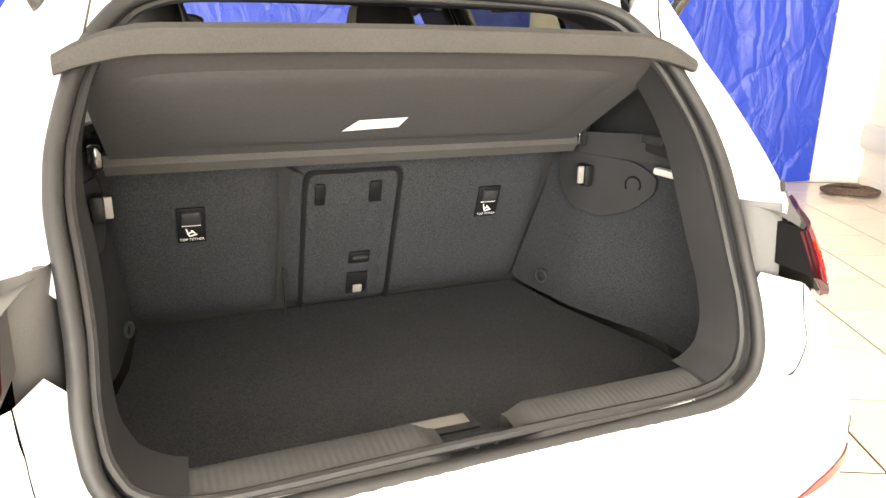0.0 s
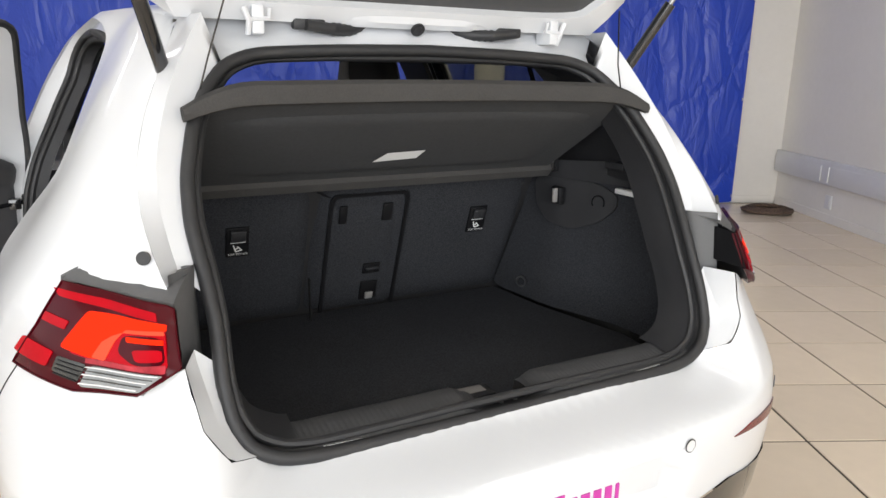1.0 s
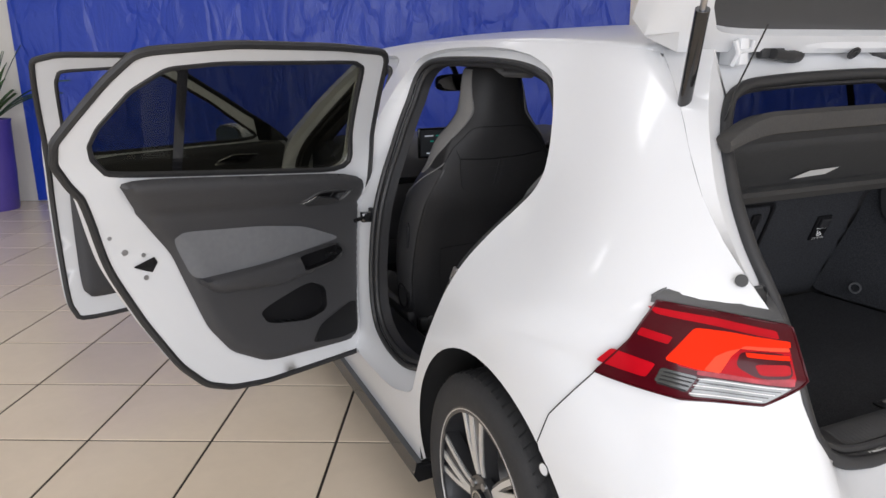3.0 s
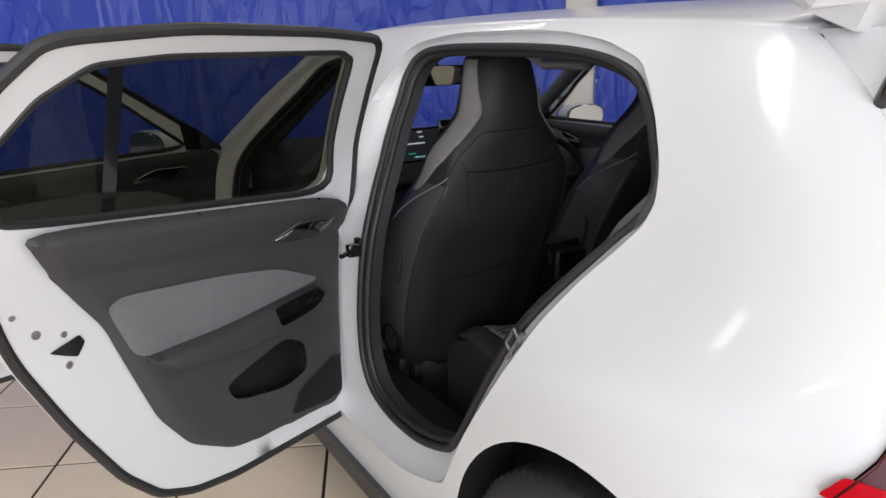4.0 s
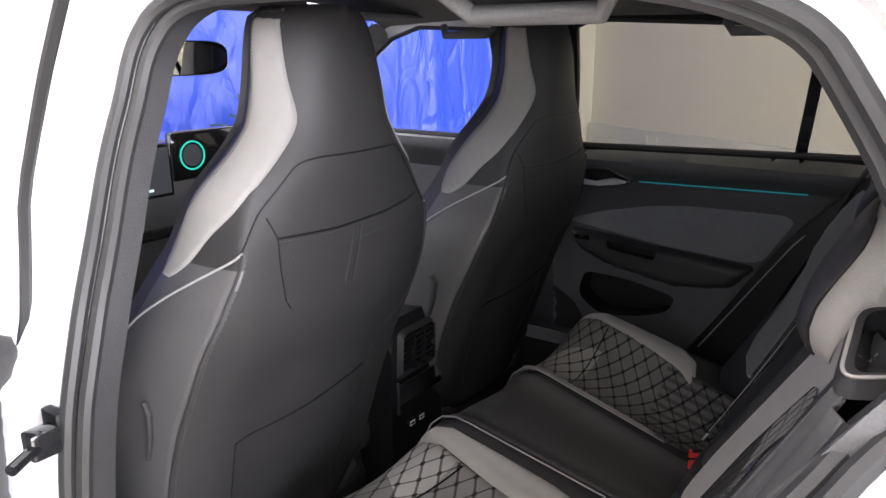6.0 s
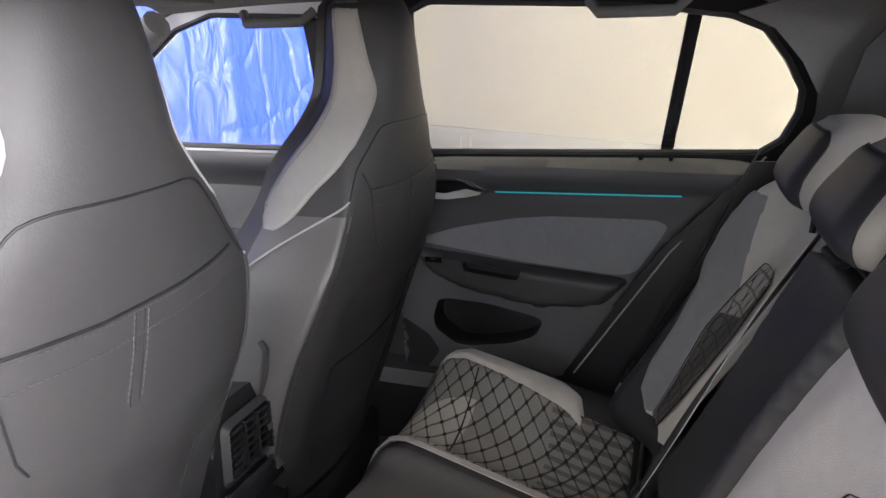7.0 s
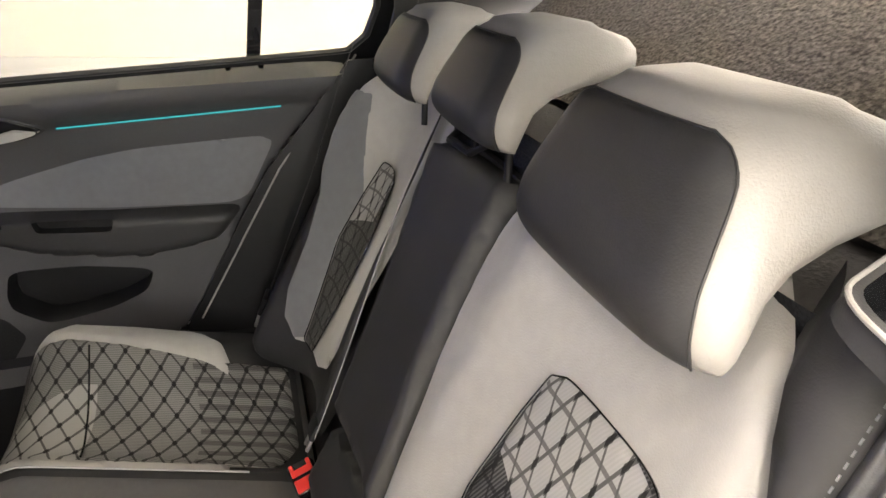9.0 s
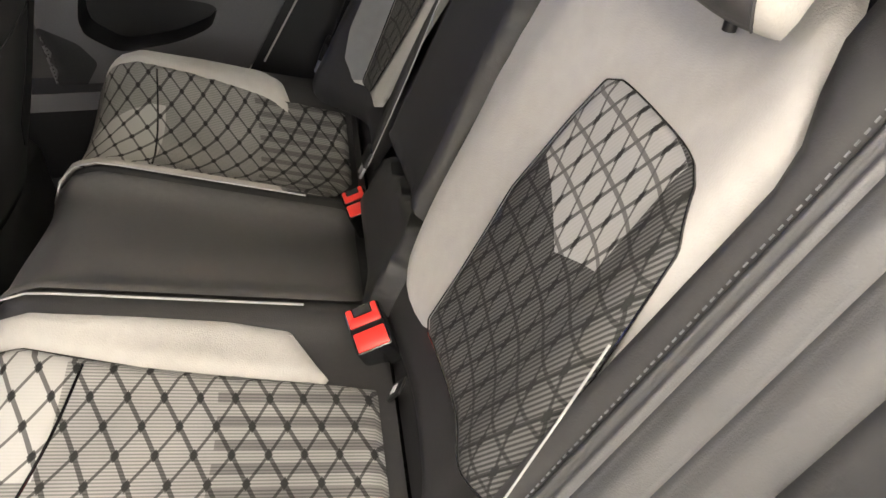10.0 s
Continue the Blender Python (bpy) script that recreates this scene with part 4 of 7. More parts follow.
def diamond_cloth(name, tone, pale, zone, bands=None, period=0.030, lean=0.484):
    """Woven seat cloth: fine slanted ribs, dark crossing lines with knots, and one plain pale block.
    zone: half-planes (a, b, c), pale where a * u + b * v > c for all; bands: rows past this u."""
    m = material(name, (0.10, 0.10, 0.10), 0.85, vary=0.1, scale=300, bump=0.3, bump_scale=700, spec=0.25)
    n, l = m.node_tree.nodes, m.node_tree.links
    b = n["Principled BSDF"]
    co = n.new("ShaderNodeTexCoord")
    sep = n.new("ShaderNodeSeparateXYZ")
    l.new(co.outputs["UV"], sep.inputs[0])

    def math_node(op, *args):
        k = n.new("ShaderNodeMath")
        k.operation = op
        for i, a in enumerate(args):
            if isinstance(a, (int, float)):
                k.inputs[i].default_value = a
            else:
                l.new(a, k.inputs[i])
        return k.outputs[0]
    u, v = sep.outputs["X"], sep.outputs["Y"]
    inv = lambda x, f: math_node("SUBTRACT", 1.0, math_node("MULTIPLY", x, f))

    def line(expr, period, width):
        f = math_node("FRACT", math_node("DIVIDE", expr, period))
        d = math_node("ABSOLUTE", math_node("SUBTRACT", f, 0.5))
        return math_node("LESS_THAN", d, width)
    slant = math_node("MULTIPLY", v, lean)
    d1, d2 = math_node("ADD", u, slant), math_node("SUBTRACT", u, slant)
    l1, l2, l3 = line(d1, period, 0.07), line(d2, period, 0.05), line(v, 0.031, 0.06)
    k1, k2 = line(d1, period, 0.12), line(d2, period, 0.12)
    knot = math_node("MULTIPLY", k1, k2)
    ribs = line(v if bands else d1, 0.0043, 0.25)
    if bands:
        l3 = math_node("MULTIPLY", l3, 0.0)
    inside_zone = None
    for a, c, e in zone:
        h = math_node("GREATER_THAN", math_node("ADD", math_node("MULTIPLY", u, a), math_node("MULTIPLY", v, c)), e)
        inside_zone = h if inside_zone is None else math_node("MULTIPLY", inside_zone, h)
    grain = n.new("ShaderNodeTexNoise")
    grain.inputs["Scale"].default_value = 6.0
    l.new(co.outputs["UV"], grain.inputs["Vector"])
    soft = math_node("MULTIPLY", tone, math_node("ADD", 0.55, math_node("MULTIPLY", grain.outputs["Fac"], 0.9)))
    shade = math_node("ADD", math_node("MULTIPLY", soft, inv(inside_zone, 1.0)), math_node("MULTIPLY", inside_zone, pale))
    if bands:
        past = math_node("LESS_THAN", u, bands)
        row = line(v, 0.031, 0.22)
        shade = math_node("MULTIPLY", shade, inv(math_node("MULTIPLY", past, row), 0.45))
    shade = math_node("MULTIPLY", shade, inv(math_node("MULTIPLY", ribs, inv(inside_zone, 0.9)), 0.45 if bands else 0.68))
    cross = math_node("MAXIMUM", math_node("MULTIPLY", math_node("MAXIMUM", l1, l2), 0.72), math_node("MULTIPLY", l3, 0.6))
    shade = math_node("MULTIPLY", shade, inv(cross, 1.0))
    shade = math_node("MULTIPLY", shade, inv(knot, 0.85))
    shade = math_node("MAXIMUM", shade, 0.012)
    comb = n.new("ShaderNodeCombineColor")
    l.new(shade, comb.inputs[0])
    l.new(math_node("MULTIPLY", shade, 0.985), comb.inputs[1])
    l.new(math_node("MULTIPLY", shade, 0.965), comb.inputs[2])
    l.new(comb.outputs[0], b.inputs["Base Color"])
    return m


CLOTH_BACK = diamond_cloth("diamond_weave_back_cloth", 0.09, 0.29, ((0, -1, -.905), (-1, 0, .281), (1, 0, -.455), (.5, 1, .59), (-.286, 1, .8965)))
CLOTH_SEAT = diamond_cloth("diamond_weave_seat_cloth", 0.22, 0.32, ((1, 0, 1.505), (0, -1, -.40), (-.8, -1, -1.62)), 1.36, 0.034, 0.46)


def uv_from(ob, f):
    """Lays the cloth's pattern over a panel by f(x, y, z) in metres."""
    me = ob.data
    layer = me.uv_layers.new(name="cloth")
    for loop in me.loops:
        layer.data[loop.index].uv = f(*me.vertices[loop.vertex_index].co)
    return ob


# load floor, with its grip
def load_space():
    z = 0.598
    floor_o = [(-.50, .285), (.50, .285), (.55, .34), (.565, .50), (.53, .66), (.50, .80), (.49, .92), (.48, 1.02), (-.48, 1.02), (-.49, .92), (-.50, .80), (-.53, .66), (-.565, .50), (-.55, .34)]
    part("load_floor", sheet(B(), floor_o, lambda x, y: (x, y, z - .004 * max(0, (.34 - y) / .06)), .04, thick=0.02), CARPET, car, "dark felt covered boot floor")
    g = part("floor_grip", box(B(), (-.080, .345, z), (.060, .400, z + .006), .003), PLASTIC, car, "grey plastic floor grip")
    part("grip_plate", box(B(), (-.062, .360, z + .0062), (.044, .390, z + .009), .002), VINYLGREY, g)
    # sill trim: ribbed plastic in two runs beside the lock
    for s in (-1, 1):
        def sec(x, lift=1.0):
            return [(x, .184, .640), (x, .190, .664), (x, .215, .674), (x, .262, .682), (x, .280, .676), (x, .290, .60)]
        rings = []
        for i in range(169):
            x = .060 + (.512 - .060) * i / 168
            rib = 0.0007 if i % 4 == 0 else 0
            end = ease(i / 16)
            curl = .05 * ease((x - .40) / .112)
            rings.append([(s * px, py + curl * (py - .19) * 4, .635 + (pz - .635) * (.62 + .38 * end) - rib + curl * .25) for px, py, pz in sec(x)])
        part("sill_trim", loft(B(), rings, closed=False), GREYPLASTIC, car, "ribbed dark plastic sill trim")
    part("sill_middle", loft(B(), [[(x, .197, .655), (x, .215, .650), (x, .262, .648), (x, .29, .60)] for x in np.linspace(-.064, .064, 5)], closed=False), PLASTIC, car)
    st = tube(B(), [(-.016, .215, .645), (-.016, .208, .672), (.016, .208, .672), (.016, .215, .645)], .005, 8)
    part("lock_striker", st, STEEL, car, "steel lock striker")
    part("striker_plate", box(B(), (-.035, .20, .645), (.035, .245, .653), .002), GLOSSBLACK, car)


load_space()


def boot_side(s):
    """Felt covered wheel arch lining, plastic shoulder and pocket. s = +1: right."""
    bulge = smooth_curve((.20, .30, .42, .55, .68, .80, .90, 1.03), (.55, .565, .60, .605, .565, .522, .506, .485))
    def lining(y, z):
        k = max(0, min(1, (z - .60) / .38))
        x = bulge(y) + 0.02 * k - .035 * math.exp(-((y - .62) / .18) ** 2) * (1 - k) * .4
        return Vector((s * x, y, z))
    o = [(.235, .60), (1.035, .60), (.985, .73), (.93, .87), (.90, .985), (.60, .985), (.42, .985), (.36, .95), (.29, .82), (.25, .70)]
    bm = sheet(B(), rounded(o, cut=.15, steps=3), lining, .035)
    part("boot_side_lining", bm, CARPET, car, "felt covered boot side lining")
    # plastic shoulder under the rear quarter
    sh = [(.90, .985), (.36, .985), (.40, 1.03), (.44, 1.06), (.60, 1.05), (.80, 1.035), (.86, 1.02)]
    part("boot_shoulder", sheet(B(), sh, lambda y, z: Vector((s * (bulge(y) + .012 - .02 * (z - .985) / .07 * 0), y, z)), .03, thick=.006), PLASTIC, car, "dark plastic boot shoulder")
    po = [(.865, .985), (.66, .985), (.60, .955), (.60, .92), (.645, .875), (.72, .845), (.80, .855), (.85, .90)]
    fr = sheet(B(), rounded(po, cut=.3), lambda y, z: lining(y, z) - Vector((s * .010, 0, 0)), .025, thick=.008)
    pk = part("side_pocket_cover", fr, PLASTIC, car, "smooth plastic cover on the boot side")
    c = lining(.65, .932) - Vector((s * .014, 0, 0))
    part("ring", disc(B(), c, (-s, -.4, 0), .021, .0165, .005, 20), GLOSSBLACK, pk)
    part("hook_recess", box(B(), (min(s * .505, s * .528), .735, .915), (max(s * .505, s * .528), .775, .965), .006), CATCH, pk)
    part("hook", box(B(), (min(s * .492, s * .512), .742, .922), (max(s * .492, s * .512), .752, .962), .003), VINYLGREY, pk)
    part("tie_down_ring", disc(B(), lining(.885, .65) - Vector((s * .012, 0, 0)), (-s, -.5, 0), .018, .013, .006, 18), STEEL, car, "steel tie-down ring")
    # upper quarter trim beside the shelf
    up = [(.38, 1.0), (.88, 1.02), (.84, 1.25), (.78, 1.33), (.66, 1.33), (.60, 1.28), (.52, 1.19), (.44, 1.08)]
    part("quarter_trim", sheet(B(), up, lambda y, z: Vector((s * (.575 - .30 * max(0, z - 1.06) + .10 * (y - .45)), y, z)), .04, thick=.006), PLASTIC, car, "dark plastic quarter trim")
    lamp = box(B(), (min(s * .585, s * .607), .50, .965), (max(s * .585, s * .607), .60, .980), .004)
    part("boot_light", lamp, LABEL if s > 0 else PLASTIC, car, "pale boot light lens")
    bx = box(B(), (min(s * .545, s * .57), .53, 1.035), (max(s * .545, s * .57), .60, 1.055), .004)
    part("shelf_bracket", bx, PLASTIC, car)


for sg in (-1, 1):
    boot_side(sg)


def seat_back_y(z):
    return .905 + (.944 - z) * .36


def seat_backs():
    """The carpeted backs of the split rear seats, with through-load hatch and anchor covers."""
    base = lambda x, z: (x, seat_back_y(z), z)
    nrm = (0, -1, -.3)
    left = [(-.52, .60), (-.165, .60), (-.158, 1.03), (-.50, 1.03), (-.515, .95)]
    right = [(-.155, .60), (.49, .60), (.515, .95), (.49, 1.03), (-.148, 1.03)]
    cushion("seat_back_panel", left, base, nrm, CARPET, car, "carpeted back of the narrow seat section", .012, .02, .012, .035, .06)
    cushion("seat_back_panel", right, base, nrm, CARPET, car, "carpeted back of the wide seat section", .012, .02, .012, .035, .06)
    off = lambda d: (lambda x, z: (x, seat_back_y(z) - d, z))
    def frame_ring(bm, o, i, d):
        a = [off(d)(*p) for p in o]
        b = [off(d)(*p) for p in i]
        a0, b0 = [off(.008)(*p) for p in o], [off(.008)(*p) for p in i]
        strip(bm, a, b), strip(bm, a, a0), strip(bm, b, b0)
        return bm
    o = rounded([(-.118, .60), (-.118, .962), (.113, .962), (.113, .60)], False, 4, .09)
    i = rounded([(-.108, .60), (-.108, .952), (.103, .952), (.103, .60)], False, 4, .09)
    bm = B()
    for d0, d1 in (((.019), (.019)),):
        a, b = [off(d0)(*p) for p in o], [off(d1)(*p) for p in i]
        strip(bm, a, b, False)
        strip(bm, [off(.011)(*p) for p in o], a, False)
        strip(bm, b, [off(.004)(*p) for p in i], False)
    hatch = part("hatch_frame", bm, CATCH, car, "dark plastic through-load hatch frame")
    cushion("hatch_door", [(-.105, .60), (-.105, .949), (.100, .949), (.100, .60)], off(.010), nrm, CARPET, hatch, "carpeted hatch door", .006, .012, .008, .03, .05)
    def plate(name, x0, x1, z0, z1, d, mat, par, label="", bevel=.003, t=.008):
        y = seat_back_y((z0 + z1) / 2)
        b = box(B(), (x0, y - d - t, z0), (x1, y - d, z1), bevel)
        bmesh.ops.rotate(b, cent=(x0, y - d, (z0 + z1) / 2), matrix=Matrix.Rotation(radians(19.8), 3, "X"), verts=b.verts)
        return part(name, b, mat, par, label)
    plate("hatch_catch", -.09, -.068, .878, .932, .016, CATCH, hatch)
    plate("hatch_catch", .035, .064, .878, .932, .016, CATCH, hatch)
    plate("hatch_button", .0, .052, .715, .748, .016, CATCH, hatch)
    plate("button_slot", .006, .046, .728, .736, .025, PLASTIC, hatch)
    plate("hatch_pull", .0, .052, .628, .69, .016, CATCH, hatch)
    plate("pull_tab", .014, .038, .632, .654, .025, VINYLGREY, hatch, "pale grey pull tab")
    for x in (-.382, .318):
        a = plate("anchor_cover", x, x + .058, .812, .898, .013, CATCH, car, "black child seat anchor cover")
        plate("anchor_slot", x + .010, x + .048, .856, .888, .022, PLASTIC, a)
        plate("print_line", x + .010, x + .048, .852, .854, .0215, LABEL, a, t=.001, bevel=0)
        cu = bpy.data.curves.new("text", "FONT")
        cu.body, cu.size, cu.align_x = "TOP TETHER", .0088, "CENTER"
        tx = new("print_text", cu)
        cu.materials.append(LABEL)
        tx.parent = a
        tx.matrix_world = pose(x + .029, seat_back_y(.818) - .0245, .818, 90 + 19.8)
        # pictogram of a child seat
        b = B()
        yy = seat_back_y(.838) - .0222
        for p, q in (((.018, .846), (.024, .828)), ((.024, .828), (.040, .832)), ((.028, .842), (.036, .834)), ((.020, .834), (.030, .838))):
            tube(b, [(x + p[0], yy - (.838 - p[1]) * -.3, p[1]), (x + q[0], yy - (.838 - q[1]) * -.3, q[1])], .0016, 5)
        part("pictogram", b, LABEL, a)
    # loop of the centre split
    part("split_gap", box(B(), (-.158, .955, .60), (-.1555, .97, .72)), DARKGAP, car)


seat_backs()


def parcel_shelf():
    """The raised rear shelf: felt above, a smooth board below, hung on two cords."""
    hy, hz, ey, ez = .775, 1.022, .495, 1.208
    def under(x, v, d=0.0):
        y, z = hy + (ey - hy) * v, hz + (ez - hz) * v
        droop = .012 * v * (1 - (x / .56) ** 2) * -1
        return Vector((x, y - .53 * d, z - .85 * d - droop))
    def half(v):
        return .49 + .03 * v
    shelf = thing("parcel_shelf", "grey-black felt parcel shelf tilted up on cords in the boot", "parcel shelf", (0, hy, hz))
    inv = Matrix.Translation((0, -hy, -hz))
    def local(bm):
        bm.transform(inv)
        return bm
    bm = grid(28, 10, lambda u, v: under((u * 2 - 1) * half(v), v))
    part("board", local(bm), BOARD, shelf, "dark smooth shelf underside")
    bm = B()
    rim = rounded([(-.40, .10), (.40, .10), (.45, .86), (-.45, .86)], cut=.12, steps=5)
    sheet(bm, rim, lambda x, v: under(x, v, .006 * min(1, edge_distance((x, v), rim) / .05)), .05)
    part("pressed_field", local(bm), BOARD, shelf)
    # upper face wears the paler felt, with its light in the colour
    bm = grid(28, 10, lambda u, v: under((u * 2 - 1) * half(v), v, -.022))
    part("felt", local(bm), FELTTOP, shelf, "grey-black felt top, the light on it put into a paler grey")
    # thick rolled lip along the raised edge, drooping at its ends
    rings = []
    for i in range(41):
        x = -.532 + 1.064 * i / 40
        e = max(0, (abs(x) - .40) / .122)
        c = Vector((x, ey - .022 - .016 * e, ez + .024 - .026 * e * e + .008 * (1 - (x / .52) ** 2)))
        h = .031 * (1 - .35 * e * e)
        rings.append([c + Vector((0, .030, h * .55)), c + Vector((0, .0, h * .75)), c + Vector((0, -.012, h * .5)), c + Vector((0, -.016, 0)), c + Vector((0, -.012, -h * .6)), c + Vector((0, 0, -h * .72)), c + Vector((0, .012, -h * .4))])
    part("lip", local(loft(B(), rings)), FELT, shelf, "felt covered lip")
    # fixed strip at the hinge
    bm = loft(B(), [[(x, .775, 1.03), (x, .768, 1.012), (x, .785, .992), (x, .87, .985), (x, .875, 1.012), (x, .80, 1.034)] for x in np.linspace(-.50, .50, 24)])
    part("hinge_strip", local(bm), FELT, shelf, "felt covered hinge strip")
    for s in (-1, 1):
        part("hinge", local(box(B(), (min(s * .50, s * .525), .765, 1.005), (max(s * .50, s * .525), .80, 1.05), .006)), GLOSSBLACK, shelf)
        part("cord", local(tube(B(), [(s * .505, .505, 1.20), (s * .475, .50, 1.30), (s * .44, .47, 1.42)], .0018, 5)), GLOSSBLACK, shelf, "thin black cord")
    b = B()
    c = [under(x, v, .0125) for x, v in ((-.085, .30), (.025, .33), (.035, .44), (-.06, .42))]
    b.faces.new([b.verts.new(p) for p in c])
    bmesh.ops.solidify(b, geom=b.faces[:], thickness=.001)
    part("sticker", local(b), LABEL, shelf, "white paper sticker", smooth=False)


parcel_shelf()


# ---- seats ----
def front_seat(cx):
    """A sports seat with built-in head restraint; its padded rear face looks at the back bench."""
    seat = part("front_seat", box(B(), (cx - .19, 1.85, .20), (cx + .19, 2.2, .28), .01), PLASTIC, car, "black leatherette sports front seat with grey stripes")
    top_w = ((1.0, .212), (1.05, .197), (1.10, .177), (1.15, .141), (1.19, .117), (1.23, .110), (1.30, .098), (1.335, .085), (1.35, .055))
    left = smooth_curve(*zip((.40, .25), (.5, .272), (.62, .282), (.75, .281), (.88, .270), (.95, .240), *top_w))
    right = smooth_curve(*zip((.40, .175), (.5, .190), (.62, .200), (.75, .204), (.88, .206), (.95, .210), *top_w))
    mid_y = smooth_curve((.40, .50, .70, .85, .93, 1.03, 1.144, 1.20, 1.30, 1.36), (1.785, 1.742, 1.664, 1.622, 1.609, 1.606, 1.594, 1.596, 1.604, 1.622))
    seam_y = smooth_curve((.40, .51, .66, .745, .846, .94, 1.02, 1.08, 1.19, 1.28, 1.36), (1.835, 1.79, 1.748, 1.718, 1.672, 1.640, 1.634, 1.643, 1.645, 1.655, 1.670))
    depth = smooth_curve((.40, .50, .80, .95, 1.0, 1.07, 1.15, 1.20, 1.35), (.13, .19, .235, .205, .185, .150, .105, .088, .06))

    def rear(off, z, out=.0):
        """A point of the rear face, off metres beside the seat's middle."""
        w = left(z) if off < 0 else right(z)
        a = min(1.0, abs(off) / w)
        hollow = .022 * ease((.90 - z) / .10) * ease((z - .42) / .12) * ease((.80 - a) / .22)
        return Vector((cx + off, mid_y(z) + (seam_y(z) - mid_y(z)) * a ** 2.6 + hollow - out, z))

    def flank_at(s, q, z, out=.0):
        """A point of the bolster's side, q metres ahead of its seam; q < 0 lies on the rear face."""
        w = left(z) if s < 0 else right(z)
        if q < 0:
            return rear(s * (w + q), z, out) + Vector((s * out * .4, 0, 0))
        d = depth(z)
        t = min(1.0, q / d)
        bow = .012 * math.sin(math.pi * min(1, t * 1.1)) - .02 * max(0, t - .75) / .25
        return Vector((cx + s * (w + bow + out), seam_y(z) + q, z))

    def section(z):
        pts = [rear(-left(z) * a, z) for a in (1, .97, .92, .85, .75, .6, .4, .2)] + [rear(right(z) * a, z) for a in (0, .2, .4, .6, .75, .85, .92, .97)]
        d = depth(z)
        pts += [flank_at(1, d * t, z) for t in (0, .08, .3, .55, .8, 1)]
        yf = seam_y(z) + d
        dip = .05 if z < 1.12 else .012
        for a, b in ((.90, .012), (.78, 0), (.62, -dip * .8), (.3, -dip), (0, -dip), (-.3, -dip), (-.62, -dip * .8), (-.78, 0), (-.90, .012)):
            w = right(z) if a > 0 else left(z)
            pts.append(Vector((cx + a * w, yf + b, z)))
        pts += [flank_at(-1, d * t, z) for t in (1, .8, .55, .3, .08)]
        return pts
    zs = list(np.linspace(.40, 1.0, 25)) + list(np.linspace(1.02, 1.35, 24))
    back = part("seat_back", loft(B(), [section(z) for z in zs]), LEATHER, seat, "black leatherette seat back", angle=70)
    # flanks below the shoulder take the lit copy: door light put into colour
    back.data.materials.append(LEATHERLIT)
    for f in back.data.polygons:
        off, z = f.center.x - cx, f.center.z
        f.material_index = 1 if abs(off) > (left(z) if off < 0 else right(z)) * .988 and z < 1.0 else 0

    def seam(points, mat, r, name="seam", label="", out=.0006, step=.02):
        return stitch_line([rear(x, z, out) for x, z in resample(points, step, False)], name, seat, mat, r, label)

    def stitches(points, mat=TRIM, r=.0005, gap=.0075, out=.0007):
        """A run of single stitches in one mesh."""
        line = resample(points, gap, False)
        bm = B()
        for p, q in zip(line, line[1:]):
            a, b = rear(*p, out), rear(*q, out)
            tube(bm, [a, a.lerp(b, .6)], r, 4)
        tagged(part("stitching", bm, mat, seat, "fine grey stitching"), kind="stuff")
    yoke = rounded([(-.206, 1.026), (-.172, 1.075), (-.106, 1.142), (.104, 1.142), (.166, 1.078), (.196, 1.03)], False, 4, .2)
    seam(yoke, CATCH, .0014)
    pocket = [(-.154, 1.036), (-.05, 1.032), (.06, 1.036), (.168, 1.046)]
    seam(pocket, CATCH, .0018)
    stitches([(x, z - .005) for x, z in pocket])
    stitches([(-.150, 1.006), (-.04, 1.004), (.06, 1.008), (.165, 1.018)])
    seam([(-.165, 1.066), (-.154, 1.036), (-.154, .99), (-.150, .945), (-.142, .930)], CATCH, .0013)
    for dx in (-.006, .006):
        seam([(-.003 + dx, 1.028), (-.012 + dx, .985), (-.026 + dx, .938)], CATCH, .0011)
        stitches([(-.003 + dx * 1.6, 1.026), (-.012 + dx * 1.6, .985), (-.026 + dx * 1.6, .942)])
    seam([(-.158, .48), (-.185, .60), (-.198, .708), (-.06, .722), (.072, .745)], CATCH, .0015)
    seam([(.168, .865), (.152, .83), (.108, .788), (.094, .745), (.080, .60), (.075, .48)], CATCH, .0015)
    for s in (-1, 1):
        w = left if s < 0 else right
        path = [flank_at(s, .0, z, .0012) for z in np.linspace(.44, 1.022, 30)]
        part("edge_seam", tube(B(), path, .0026, 6), LEATHER, seat, "raised edge seam")
        bm = B()
        for z in np.arange(.45, 1.018, .0075):
            tube(bm, [flank_at(s, -.006, z, .0008), flank_at(s, -.006, z + .0045, .0008)], .0006, 4)
        tagged(part("stitching", bm, TRIM, seat, "fine grey stitching"), kind="stuff")
        # pale piping that runs forward and down over the bolster
        pipe = [(0, 1.024), (.012, 1.013), (.06, .985), (.105, .957), (.15, .925), (.19, .880)]
        stitch_line([flank_at(s, q, z, .0018) for q, z in rounded(pipe, False, 3, .3)], "piping", seat, PIPING, .0019, "pale grey piping")
        # grey stripe that starts on the bolster and climbs beside the head
        inner = [(.145, .968), (.105, .990), (.065, 1.033), (.012, 1.082), (-.010, 1.13), (-.018, 1.19), (-.008, 1.25), (.0, 1.344)]
        outer = [(.172, 1.000), (.160, 1.030), (.125, 1.069), (.075, 1.135), (.055, 1.185), (.047, 1.22), (.040, 1.26), (.036, 1.344)]
        fi, fo = [[smooth_curve(range(8), [p[k] for p in e]) for k in (0, 1)] for e in (inner, outer)]
        rows = []
        for k in np.linspace(0, 7, 36):
            a, b = Vector((fi[0](k), fi[1](k))), Vector((fo[0](k), fo[1](k)))
            if k < .4:
                m = (a + b) / 2
                a, b = m.lerp(a, .45 + k / .4 * .55), m.lerp(b, .45 + k / .4 * .55)
